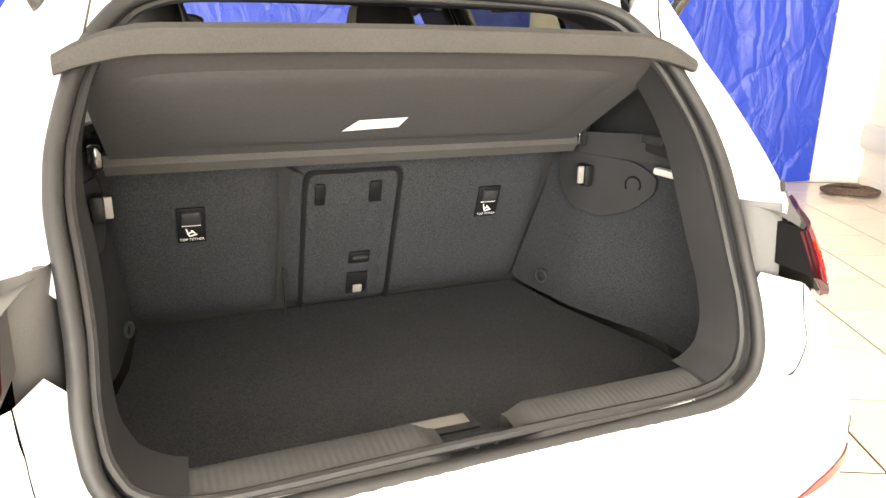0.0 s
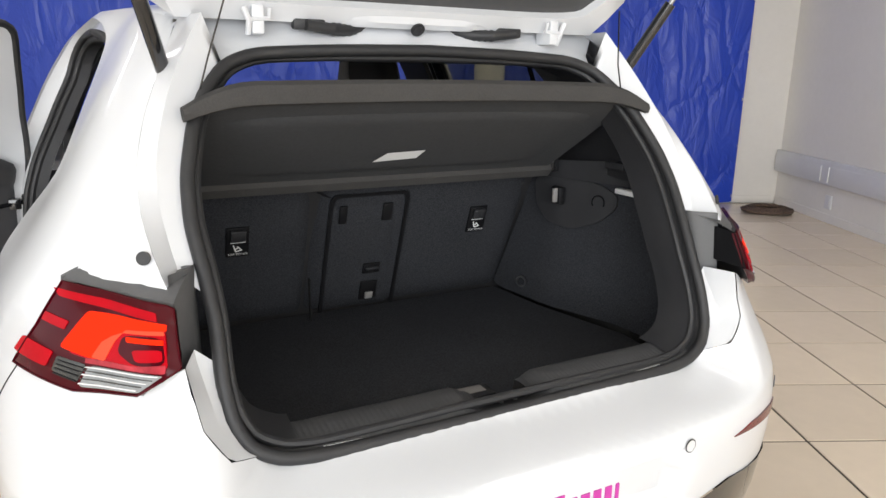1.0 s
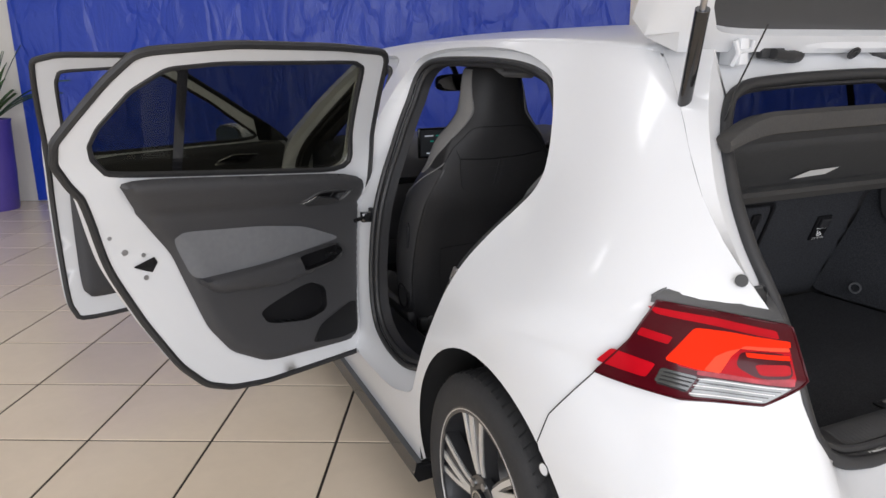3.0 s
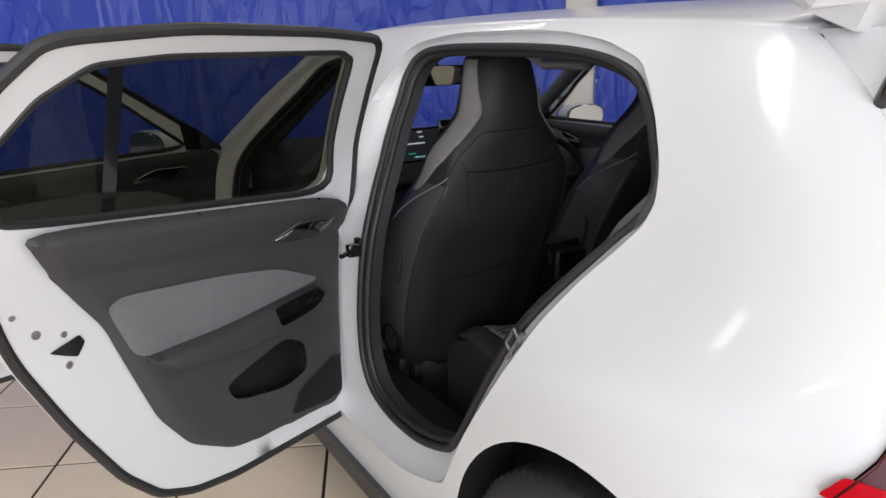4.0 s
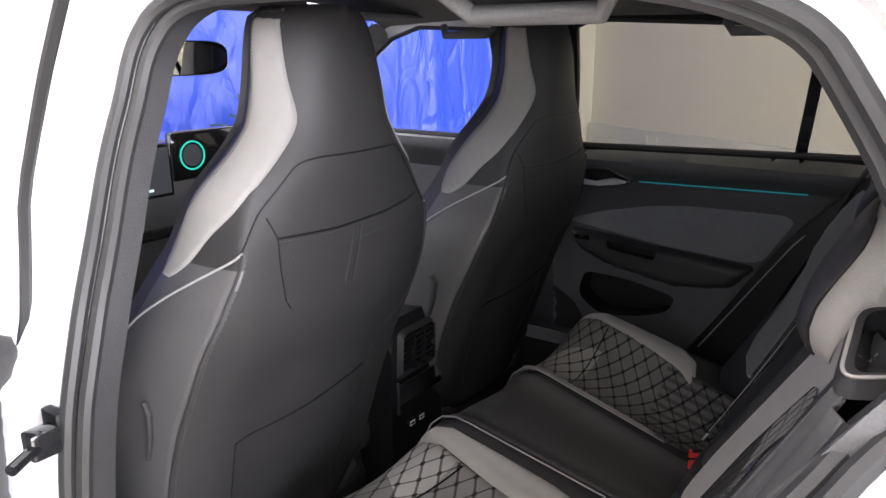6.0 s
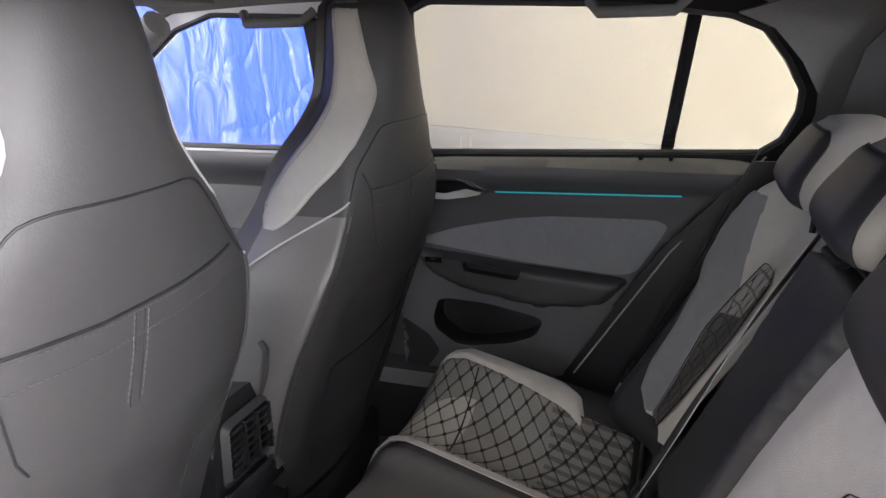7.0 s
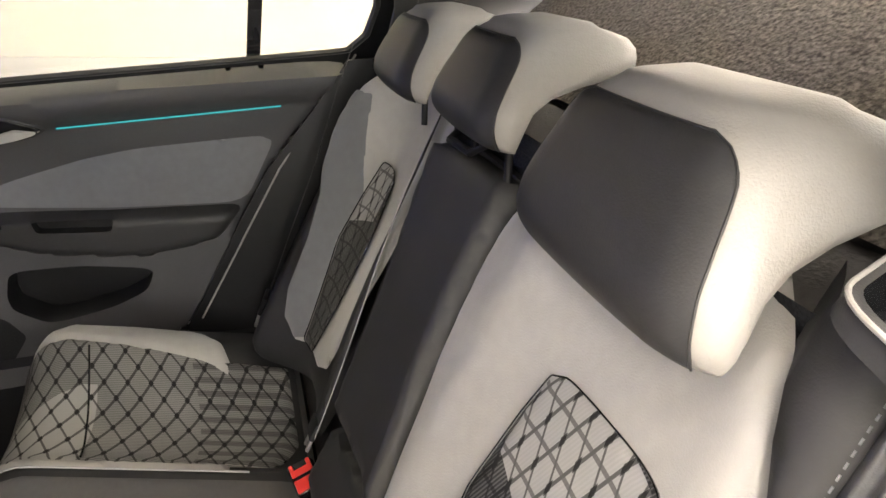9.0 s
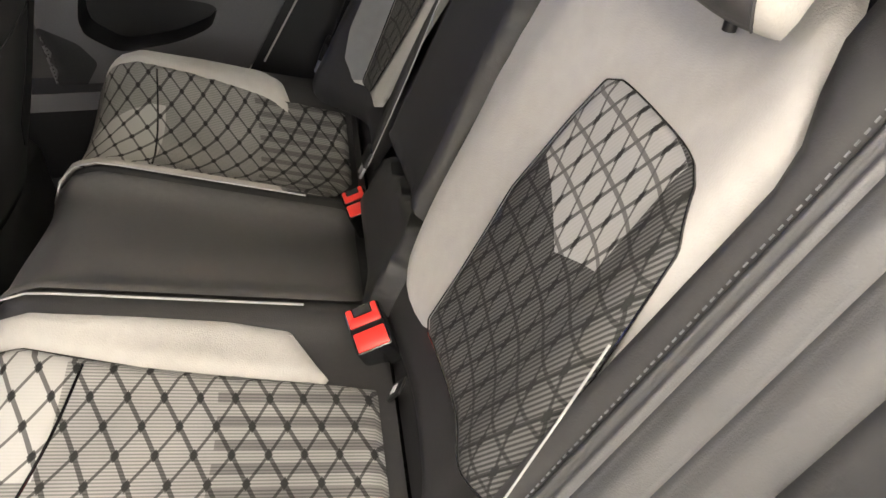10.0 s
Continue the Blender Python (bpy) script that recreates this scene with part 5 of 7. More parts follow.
            rows.append([flank_at(s, *a.lerp(b, q), .0022) for q in np.linspace(0, 1, 9)])
        g = part("grey_stripe", loft(B(), rows, closed=False), STRIPE, seat, "light grey suede side stripe", angle=70)
        g.modifiers.new("cloth", "SOLIDIFY").thickness = 0.003
        bm = B()
        for k in np.arange(1.6, 6.9, .06):
            pr = [flank_at(s, *Vector((fi[0](kk), fi[1](kk))).lerp(Vector((fo[0](kk), fo[1](kk))), .86), .0036) for kk in (k, k + .035)]
            tube(bm, pr, .0006, 4)
        tagged(part("stitching", bm, TRIM, seat, "fine grey stitching"), kind="stuff")
    # cushion, base strip, recliner covers
    rings = []
    for y, w, zt in ((1.80, .21, .42), (1.86, .24, .46), (1.98, .25, .47), (2.15, .25, .49), (2.24, .24, .47), (2.27, .22, .40)):
        rings.append([(cx - w, y, .24), (cx - w, y, zt - .02), (cx - w + .03, y, zt + .015), (cx - w + .09, y, zt - .015), (cx + w - .09, y, zt - .015), (cx + w - .03, y, zt + .015), (cx + w, y, zt - .02), (cx + w, y, .24)])
    part("seat_cushion", loft(B(), rings), LEATHER, seat, "", angle=60)
    part("base_strip", box(B(), (cx - .24, 1.80, .36), (cx + .17, 1.84, .415), .012), PLASTIC, seat, "black plastic strip under the backrest")
    tag = part("anchor_tag", box(B(), (cx + .0, 1.788, .425), (cx + .032, 1.796, .465), .002), CATCH, seat, "small black tag with white print")
    part("print_mark", disc(B(), (cx + .016, 1.7875, .452), (0, -1, 0), .006, .0, .001, 14), LABEL, tag)
    part("print_line", box(B(), (cx + .006, 1.7868, .432), (cx + .026, 1.788, .437)), LABEL, tag)
    for s, w in ((-1, .262), (1, .205)):
        c = (cx + s * w, 1.862, .495)
        part("recliner_cover", disc(B(), c, (s, 0, 0), .066, 0, .03, 32, -.012), PLASTIC, seat)
        part("recliner_ring", disc(B(), c, (s, 0, 0), .050, .043, .008, 32, .018), CATCH, seat)
        part("recliner_cap", disc(B(), c, (s, 0, 0), .040, 0, .006, 32, .018), GREYPLASTIC, seat, "dark grey recliner cap")
        part("side_shield", box(B(), (cx + s * w - .02, 1.82, .26), (cx + s * w + .02, 2.2, .44), .012), PLASTIC, seat)
    tab = flank_at(-1, .045, .755)
    part("release_tab", tube(B(), [tab + Vector((-.004, .012, .042)), tab + Vector((-.007, 0, .030)), tab + Vector((-.006, .006, -.01)), tab + Vector((-.006, .018, -.05))], [.006, .0055, .005, .004], 8), PLASTIC, seat)
    return seat


for cxs in (-.384, .328):
    front_seat(cxs)


def back_y0(z):
    return 1.17 - .565 * (z - .53)


BN = Vector((0, .87, .49))


def bench_back(x, z):
    """The rear bench's backrest, its bolsters a little proud."""
    s = abs(x)
    y = back_y0(z) - .034
    y += .08 * ease((x - .36) / .17)
    y += .018 * math.exp(-((s - .50) / .05) ** 2) + .014 * math.exp(-((s - .17) / .05) ** 2) - .006 * math.exp(-((s - .32) / .08) ** 2)
    return Vector((x, y, z))


def rear_bench():
    seat = part("rear_seat", loft(B(), [[(x, back_y0(.47) - .05, .46), (x, back_y0(.75) - .05, .75), (x, back_y0(.95) - .028, .95), (x, back_y0(.985) - .022, .985), (x, seat_back_y(.985) + .010, .985), (x, seat_back_y(.60) + .02, .60), (x, 1.06, .46)] for x in np.linspace(-.585, .585, 20)]), LEATHER, car, "rear bench seat in black leatherette and light grey suede")
    # centre panel between the two side backrests
    left_edge = [(-.155, .632), (-.146, .66), (-.122, .70), (-.088, .78), (-.072, .84), (-.064, .92), (-.058, .972), (-.05, .978)]
    centre = left_edge + [(.175, .972), (.186, .965), (.150, .843), (.117, .70), (.092, .608), (.085, .604)]
    cushion("centre_back", centre, bench_back, BN, LEATHER, seat, "black leatherette centre backrest", .047, .016, .0, .010, .06)
    cushion("armrest_base", [(-.19, .50), (-.165, .60), (-.152, .628), (.088, .598), (.085, .50)], bench_back, BN, LEATHER, seat, "black leatherette panel below the centre backrest", .034, .012, .0, .010, .08)
    # the middle belt lies along the panel's edge
    far = lambda z: .088 + .30 * (z - .60)
    zs = np.linspace(.985, .565, 18)
    web = part("middle_seat_belt", strip(B(), [bench_back(far(z) + .004, z) + BN * .047 for z in zs], [bench_back(far(z) + .048, z) + BN * .038 for z in zs], False), WEBBING, seat, "black belt webbing along the centre backrest")
    web.modifiers.new("web", "SOLIDIFY").thickness = .0016
    stitch_line([bench_back(far(z) + .003, z) + BN * .0485 for z in zs], "belt_edge", seat, PIPING, .0008, "pale stitching")
    tongue = part("tongue", box(B(), (-.021, -.004, -.012), (.021, .004, .016), .003), CATCH, web, "black belt tongue")
    tongue.matrix_world = Matrix.Translation(bench_back(.108, .565) + BN * .045) @ pose(0, 0, 0, 29, 8, 0)
    for dx in (-.010, .010):
        part("steel_tip", box(B(), (dx - .004, -.0045, -.032), (dx + .004, .0, -.004), .001), STEEL, tongue, "bright steel tip")
    part("belt_guide", tube(B(), [bench_back(x, z) + BN * d for x, z, d in ((.15, .985, .03), (.135, 1.0, .045), (.07, 1.0, .050), (.035, .985, .045), (.05, .972, .052), (.12, .972, .052))], .006, 8, True), CATCH, seat, "black belt guide on the backrest top")
    for s in (-1, 1):
        M = lambda pts: [(.04 - x, z) for x, z in pts] if s > 0 else pts
        outer = [(-.15, .50), (-.57, .50), (-.585, .70), (-.585, .90), (-.56, .985), (-.50, 1.0), (-.16, .99), (-.10, .95), (-.09, .80)]
        cushion("outer_back", M(outer), bench_back, BN, LEATHER, seat, "black leatherette side backrest", .006, .03, .014, .012, .12)
        suede = [(-.13, 1.005), (-.085, .975), (-.066, .942), (-.062, .893), (-.069, .835), (-.080, .785), (-.100, .745), (-.126, .69), (-.172, .600), (-.205, .572), (-.250, .568), (-.290, .588), (-.34, .61), (-.50, .64), (-.518, .72), (-.526, .80), (-.531, .82), (-.530, .89), (-.528, .938), (-.515, .968), (-.465, 1.005), (-.42, 1.035), (-.30, 1.035)]
        if s > 0:
            suede = [(.17, 1.005), (.16, .975), (.165, .84), (.19, .70), (.22, .60), (.29, .565), (.385, .560), (.412, .555), (.445, .585), (.460, .637), (.466, .728), (.480, .81), (.502, .855), (.525, .93), (.505, .99), (.46, 1.035), (.34, 1.035)]
        cushion("suede_back", suede, lambda x, z: bench_back(x, z) + BN * (.018 if s < 0 else .028), BN, SUEDE, seat, "light grey suede backrest", .013 if s < 0 else .005, .025, .006 if s < 0 else .003, .012, .12)
        ins = [(-.286, .874), (-.308, .883), (-.458, .894), (-.480, .890), (-.511, .862), (-.522, .809), (-.535, .736), (-.547, .665), (-.545, .645), (-.50, .632), (-.30, .594), (-.284, .600), (-.279, .66), (-.272, .71), (-.265, .753), (-.276, .832)]
        if s > 0:
            ins = [(.391, .877), (.345, .874), (.318, .86), (.300, .806), (.292, .762), (.295, .66), (.31, .575), (.374, .566), (.391, .652), (.408, .74), (.401, .82)]
        lie = lambda x, z, d=.0335 if s < 0 else .039: bench_back(x, z) + BN * d
        ob = cushion("diamond_insert", ins, lie, BN, CLOTH_BACK, seat, "diamond patterned cloth insert", .002, .012, .002, .010, .12)
        uv_from(ob, (lambda x, y, z: (x, z)) if s < 0 else (lambda x, y, z: (.04 - x, z)))
        io = resample(rounded(ins, cut=.12, steps=4), .012)
        part("seam", tube(B(), [lie(x, z) for x, z in io], .0009, 5, True), GLOSSBLACK, seat)
        if s < 0:
            stitch_line([lie(x, z, .041) for x, z in ((-.527, .795), (-.538, .735), (-.550, .665), (-.552, .63))], "piping", seat, PIPING, .0011, "pale grey piping")
        else:
            # bolster of the pale backrest suede, its shade put into the colour
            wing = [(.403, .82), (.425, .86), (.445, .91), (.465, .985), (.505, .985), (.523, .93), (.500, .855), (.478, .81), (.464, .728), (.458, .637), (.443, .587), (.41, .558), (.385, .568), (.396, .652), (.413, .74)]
            cushion("outer_wing", wing, lambda x, z: bench_back(x, z) + BN * .0345, BN, SUEDEDARK, seat, "light grey suede bolster, its shade put into a darker grey", .002, .012, .003, .010, .10)
        # head restraints
        head_restraint(seat, -.334, .143, .998, .94, 0.0) if s < 0 else head_restraint(seat, .365, .128, 1.020, .80, -.004)
    head_restraint(seat, .015, .118, 1.034, .78, -.012)
    # cushion
    def top(x, y):
        f = (y - 1.18) / .45
        a = abs(x)
        z = .505 + .085 * f - .03 * max(0, f - .85) / .15 * (f > .85)
        z += .026 * math.exp(-((a - .165) / .035) ** 2) - .010 * math.exp(-((a - .34) / .09) ** 2) + .016 * math.exp(-((a - .52) / .06) ** 2)
        z -= (.022 + .045 * max(0, 1 - f)) * ease((x + .12) / .24) * (1 - .6 * ease((x - .25) / .25))
        return Vector((x, y, z))
    def rounded_front(x, y):
        p = top(x, min(y, 1.60))
        if y > 1.60:
            w = (y - 1.60) / .22
            p = Vector((x, 1.60 + .045 * math.sin(min(1, w * 3) * math.pi / 2), p.z - .33 * max(0, w - .0) ** 1.25))
        return p
    body = [[(x, 1.16, .36), (x, 1.16, .49)] + [tuple(rounded_front(x, y) - Vector((0, .002, .006))) for y in np.linspace(1.17, 1.80, 40)] + [(x, 1.60, .30), (x, 1.2, .30)] for x in np.linspace(-.60, .60, 80)]
    part("bench_cushion", loft(B(), body), LEATHER, seat, "", angle=60)
    UP = Vector((0, .15, 1))
    # the light falling on the cushion's top is put into its paler colour
    cushion("centre_cushion", [(-.150, 1.185), (.150, 1.185), (.150, 1.80), (-.150, 1.80)], rounded_front, UP, LEATHERLIT, seat, "black leatherette centre cushion, the light on it put into the colour", .007, .03, .002, .015, .05)
    for s in (-1, 1):
        M = lambda pts: [(x * -s, y) for x, y in pts] if s > 0 else pts
        inner = [(-.184, 1.72), (-.188, 1.55), (-.188, 1.45), (-.190, 1.35), (-.198, 1.278), (-.262, 1.236), (-.268, 1.240), (-.259, 1.349), (-.249, 1.439), (-.224, 1.574), (-.212, 1.72)]
        if s > 0:
            inner = [(-.168, 1.72), (-.168, 1.29), (-.186, 1.29), (-.190, 1.72)]
        cushion("suede_edge", M(inner), rounded_front, UP, SUEDE if s < 0 else VINYLGREY, seat, "light grey cushion edge", .008, .02, .002, .01, .08)
        dia = [(-.212, 1.74), (-.224, 1.574), (-.238, 1.51), (-.253, 1.40), (-.268, 1.232), (-.275, 1.18), (-.46, 1.18), (-.47, 1.30), (-.505, 1.46), (-.525, 1.62), (-.50, 1.74)]
        if s > 0:
            dia[:5] = [(-.190, 1.74), (-.188, 1.50), (-.188, 1.30), (-.195, 1.22)]
        ob = cushion("diamond_cushion", M(dia), rounded_front, UP, CLOTH_SEAT, seat, "diamond patterned cloth cushion", .007, .015, .003, .012, .06)
        uv_from(ob, lambda x, y, z: (y - .35 * (z - .55) if y < 1.62 else y - (z - .58), abs(x)))
        stitch_line([rounded_front(s * x, 1.497 + .004 * k) + Vector((0, 0, .008)) for k, x in enumerate(np.linspace(.255 if s < 0 else .20, .49, 8))], "seam", seat, GLOSSBLACK, .0018)
        outer = [(-.525, 1.66), (-.500, 1.46), (-.458, 1.335), (-.412, 1.272), (-.52, 1.300), (-.565, 1.34), (-.585, 1.45), (-.585, 1.62)]
        cushion("suede_wing" if s > 0 else "cushion_wing", M(outer), rounded_front, UP, SUEDE if s > 0 else LEATHER, seat, "light grey suede cushion wing" if s > 0 else "black leatherette cushion wing", .010, .02, .0, .01, .1)
        stitch_line([rounded_front(s * .157 - .015 * (s < 0), y) + Vector((0, 0, .0065)) for y in np.linspace(1.26, 1.72, 16)], "piping", seat, PIPING, .0017, "pale grey piping")
    # buckles
    for at, k in ((Vector((-.222, 1.185, .552)), 1.0), (Vector((.105, 1.180, .508)), .85)):
        b = part("belt_buckle", box(B(), (-.024 * k, -.032 * k, -.075), (.024 * k, .032 * k, .0), .007), GLOSSBLACK, seat, "black belt buckle with red button")
        up, along = Vector((-.40, .22, .89)).normalized(), Vector((.15, -1, .25))
        along = (along - up * along.dot(up)).normalized()
        b.matrix_world = Matrix.Translation(at) @ Matrix((along, up.cross(along), up)).transposed().to_4x4()
        part("red_button", box(B(), (-.020 * k, -.029 * k, -.001), (.020 * k, -.004 * k, .0035), .002), BUCKLE, b, "red release button")
        part("red_button", box(B(), (-.020 * k, .003 * k, -.001), (.020 * k, .016 * k, .0035), .002), BUCKLE, b, "red release button")
        for e in (-1, 1):
            part("red_button", box(B(), (min(e * .020, e * .012) * k, .014 * k, -.001), (max(e * .020, e * .012) * k, .028 * k, .0035), .002), BUCKLE, b, "red release button")
        part("slot", box(B(), (-.011 * k, .017 * k, -.001), (.011 * k, .028 * k, .0015), .001), DARKGAP, b, "dark tongue slot")
    tag = part("anchor_tag", box(B(), (-.012, -.004, -.018), (.012, .0, .018), .002), CATCH, seat, "black anchor tag with a white mark")
    tag.matrix_world = Matrix.Translation(bench_back(-.303, .517) + BN * .026) @ pose(0, 0, 0, 30, -14, -30)
    part("white_mark", box(B(), (-.006, .0002, -.010), (.005, .0012, .004), .0004), LABEL, tag)


def head_restraint(seat, cx, w, foot, tall, back):
    """A low head restraint that hooks over the backrest: padded black front, pale sides and top."""
    zs = (.998, 1.004, 1.014, 1.03, 1.05, 1.066, 1.078, 1.088, 1.098, 1.11, 1.122, 1.134, 1.143, 1.148)
    wide = smooth_curve((.998, 1.01, 1.03, 1.06, 1.10, 1.134, 1.148), (.93, .985, 1.0, .965, .88, .77, .64))
    front = smooth_curve((.998, 1.006, 1.03, 1.05, 1.075, 1.10, 1.134, 1.148), (.960, .970, .979, .976, .966, .953, .934, .918))
    rear = smooth_curve((.998, 1.014, 1.03, 1.05, 1.066, 1.078, 1.088, 1.10, 1.12, 1.134, 1.148), (.943, .938, .932, .921, .900, .865, .815, .797, .795, .802, .83))
    lift = lambda z: foot + (z - .998) * tall
    A0 = .66

    def face(a, yf, yb):
        """The front's depth at a share a of the half width: flat, then rounded off at the sides."""
        r = min(.036, (yf - yb) * .8)
        k = max(0.0, (abs(a) - A0) / (1 - A0))
        return yf - .006 * a * a - r * (1 - math.sqrt(max(0.0, 1 - min(1, k) ** 2)))
    def ring(z):
        wx, yf, yb = w * wide(z), front(z), rear(z)
        pts = [(cx + wx * a, face(a, yf, yb) + back, lift(z)) for a in (-1, -.99, -.97, -.93, -.87, -.8, -.66, -.4, 0, .4, .66, .8, .87, .93, .97, .99, 1)]
        ye = face(1, yf, yb)
        q = (ye - yb)
        pts += [(cx + wx * a, yb + q * t + back, lift(z)) for a, t in ((1, .5), (.995, .2), (.96, .04), (.85, 0), (.4, 0), (-.4, 0), (-.85, 0), (-.96, .04), (-.995, .2), (-1, .5))]
        return pts
    sh = [ring(z) for z in zs]
    cc = Vector((cx, .88 + back, lift(1.150)))
    for k, zz in ((.88, .004), (.6, .007), (.2, .008)):
        sh.append([tuple(cc + (Vector(p) - Vector((cx, .88 + back, lift(zs[-1])))) * k + Vector((0, 0, zz))) for p in sh[len(zs) - 1]])
    hr = part("head_restraint", loft(B(), sh), VINYLGREY, seat, "pale grey head restraint with black front", angle=70)
    # the front pad, its upper corners rounded
    rows = []
    for z in np.linspace(1.0005, 1.141, 24):
        q = (z - 1.0) / .141
        k = max(0, (q - .80) / .20)
        lim = .915 - .17 * (1 - math.sqrt(max(0, 1 - k * k)))
        wx, yf, yb = w * wide(z), front(z), rear(z)
        rows.append([(cx + (wx + .0015) * a, face(a, yf, yb) + back + .003, lift(z)) for a in lim * np.sin(np.linspace(-1, 1, 27) * math.pi / 2)])
    fr = part("front_pad", loft(B(), rows, closed=False), LEATHER, hr, "black leatherette front", angle=70)
    fr.modifiers.new("pad", "SOLIDIFY").thickness = .005
    edge = [r[0] for r in rows] + rows[-1][1:-1] + [r[-1] for r in rows[::-1]]
    part("seam", tube(B(), edge, .0010, 5), LEATHER, hr)
    for s in (-1, 1):
        part("post", tube(B(), [(cx + s * .06, .925 + back, lift(1.05)), (cx + s * .06, .93 + back, .975)], .005, 10), CATCH, hr)


rear_bench()


def belts():
    """The far outer belt, hanging straight from the shelf to its anchor beside the bench."""
    run = [Vector((.60, .985, 1.065)), Vector((.60, 1.017, .995)), Vector((.60, 1.079, .837)), Vector((.602, 1.152, .677)), Vector((.605, 1.198, .570)), Vector((.607, 1.218, .515))]
    b = part("seat_belt", strip(B(), [p + Vector((-.022, .004, .002)) for p in run], [p + Vector((.022, -.004, -.002)) for p in run], False), WEBBING, car, "black seat belt hanging beside the backrest")
    b.modifiers.new("web", "SOLIDIFY").thickness = .0016
    t = part("tongue", box(B(), (-.026, -.006, -.03), (.026, .006, .012), .004), CATCH, b, "black belt tongue")
    t.matrix_world = Matrix.Translation((.603, 1.205, .565)) @ pose(0, 0, 0, 24, 0, -12)
    ring = [Vector((x, .0, z)) for x, z in ((-.017, -.058), (.017, -.058), (.014, -.026), (-.014, -.026))]
    part("steel_tip", tube(B(), ring, .0045, 6, True), STEEL, t, "bright steel tip")


belts()


def seat_side():
    """Stitched leatherette flank of the bench, rubber seals and sill lips beside the open door."""
    zs = np.linspace(1.035, .46, 26)
    edge_x = lambda z: -.532 - .02 * max(0, .75 - z) / .2 + .85 * max(0, min(.06, z - .955))
    L0 = lambda z: Vector((edge_x(z), bench_back(edge_x(z), z).y + .027, z))
    LS = lambda z: Vector((-.555, .93 + .51 * (.991 - z), z))
    kept = lambda x, y, z: Vector((max(x, .075 - side_x(y, z)), y, z))
    L1 = lambda z: Vector((-.585, .945 + .50 * (.984 - z), z))
    L2 = lambda z: kept(-.62, .958 + .47 * (.95 - z), z)
    L3 = lambda z: kept(-.66, .966 + .42 * (.91 - z), z)
    L4 = lambda z: kept(-.735, .93 + .58 * (.90 - z), z)
    rings = []
    for z in np.linspace(1.06, .46, 26):
        a, b = L0(z), LS(z)
        rings.append([a + Vector((.02, -.02, 0)), a, a.lerp(b, .3) + Vector((.004, .016, 0)), a.lerp(b, .65) + Vector((.002, .016, 0)), b, b + Vector((-.004, -.02, -.005))])
    flank_ob = part("bench_flank", loft(B(), rings, closed=False), LEATHER, car, "black leatherette flank of the rear bench", angle=70)
    for k in range(92):
        z = 1.05 - k * .0064
        p, q = LS(z), LS(z - .0036)
        part("stitch", tube(B(), [p.lerp(L0(z), .06) + Vector((0, .003, 0)), q.lerp(L0(z), .06) + Vector((0, .003, 0))], .0008, 5), SUEDEDARK, flank_ob)
    def ribs(f, g, n, depth, name, mat, label):
        rows = []
        for z in zs:
            a, b, row = f(z), g(z), []
            for k in range(n * 8 + 1):
                t = k / (n * 8)
                row.append(a.lerp(b, t) + Vector((-.3, .8, .2)) * depth * math.sin(math.pi * n * t) ** 2)
            rows.append(row)
        ob = part(name, loft(B(), rows, closed=False), mat, car, label, angle=50)
        ob.modifiers.new("wall", "SOLIDIFY").thickness = .003
    ribs(LS, L1, 2, .008, "opening_seal", GREYPLASTIC, "ribbed black rubber seal of the door opening")
    ribs(L1, L2, 1, .008, "seal_cover", GREYPLASTIC, "grey seal cover beside the rear seat")
    ribs(L2, L3, 1, .009, "seal_lip", GREYPLASTIC, "soft grey seal lip")
    ribs(L3, L4, 1, .006, "seal_lip", RUBBER, "soft grey seal lip")
    # release handle recess on the shoulder
    c, eu, ev = Vector((-.556, .892, 1.060)), Vector((-.74, .0, -.20)), Vector((.28, -.82, .12))
    lay = lambda u, v, d=0.0: c + eu * u + ev * v + Vector((-.12, .18, .97)) * d
    groove = rounded([(-.074, -.045), (.074, -.045), (.074, .048), (-.074, .048)], cut=.25, steps=5)
    rim = rounded([(-.066, -.036), (.066, -.036), (.066, .040), (-.066, .040)], cut=.22, steps=5)
    hole = rounded([(-.058, -.027), (.058, -.027), (.058, .032), (-.058, .032)], cut=.22, steps=5)
    rec = part("release_bezel", strip(strip(B(), [lay(*p, -.008) for p in groove], [lay(*p, .006) for p in rim]), [lay(*p, .008) for p in rim], [lay(*p, .007) for p in hole]), LEATHER, car, "dark backrest release surround")
    part("bezel_edge", tube(B(), [lay(*p, .007) for p in rim], .0018, 8, True), VINYLGREY, rec, "pale bezel edge")
    part("recess", strip(B(), [lay(*p, .007) for p in hole], [lay(p[0] * .85, p[1] * .8, -.02) for p in hole]), GLOSSBLACK, rec)
    part("recess_floor", sheet(B(), [(p[0] * .86, p[1] * .82) for p in hole], lambda u, v: lay(u, v, -.019), .03), DARKGAP, rec)


seat_side()


MIRROR_AT = (-.30, 2.13, 1.272)


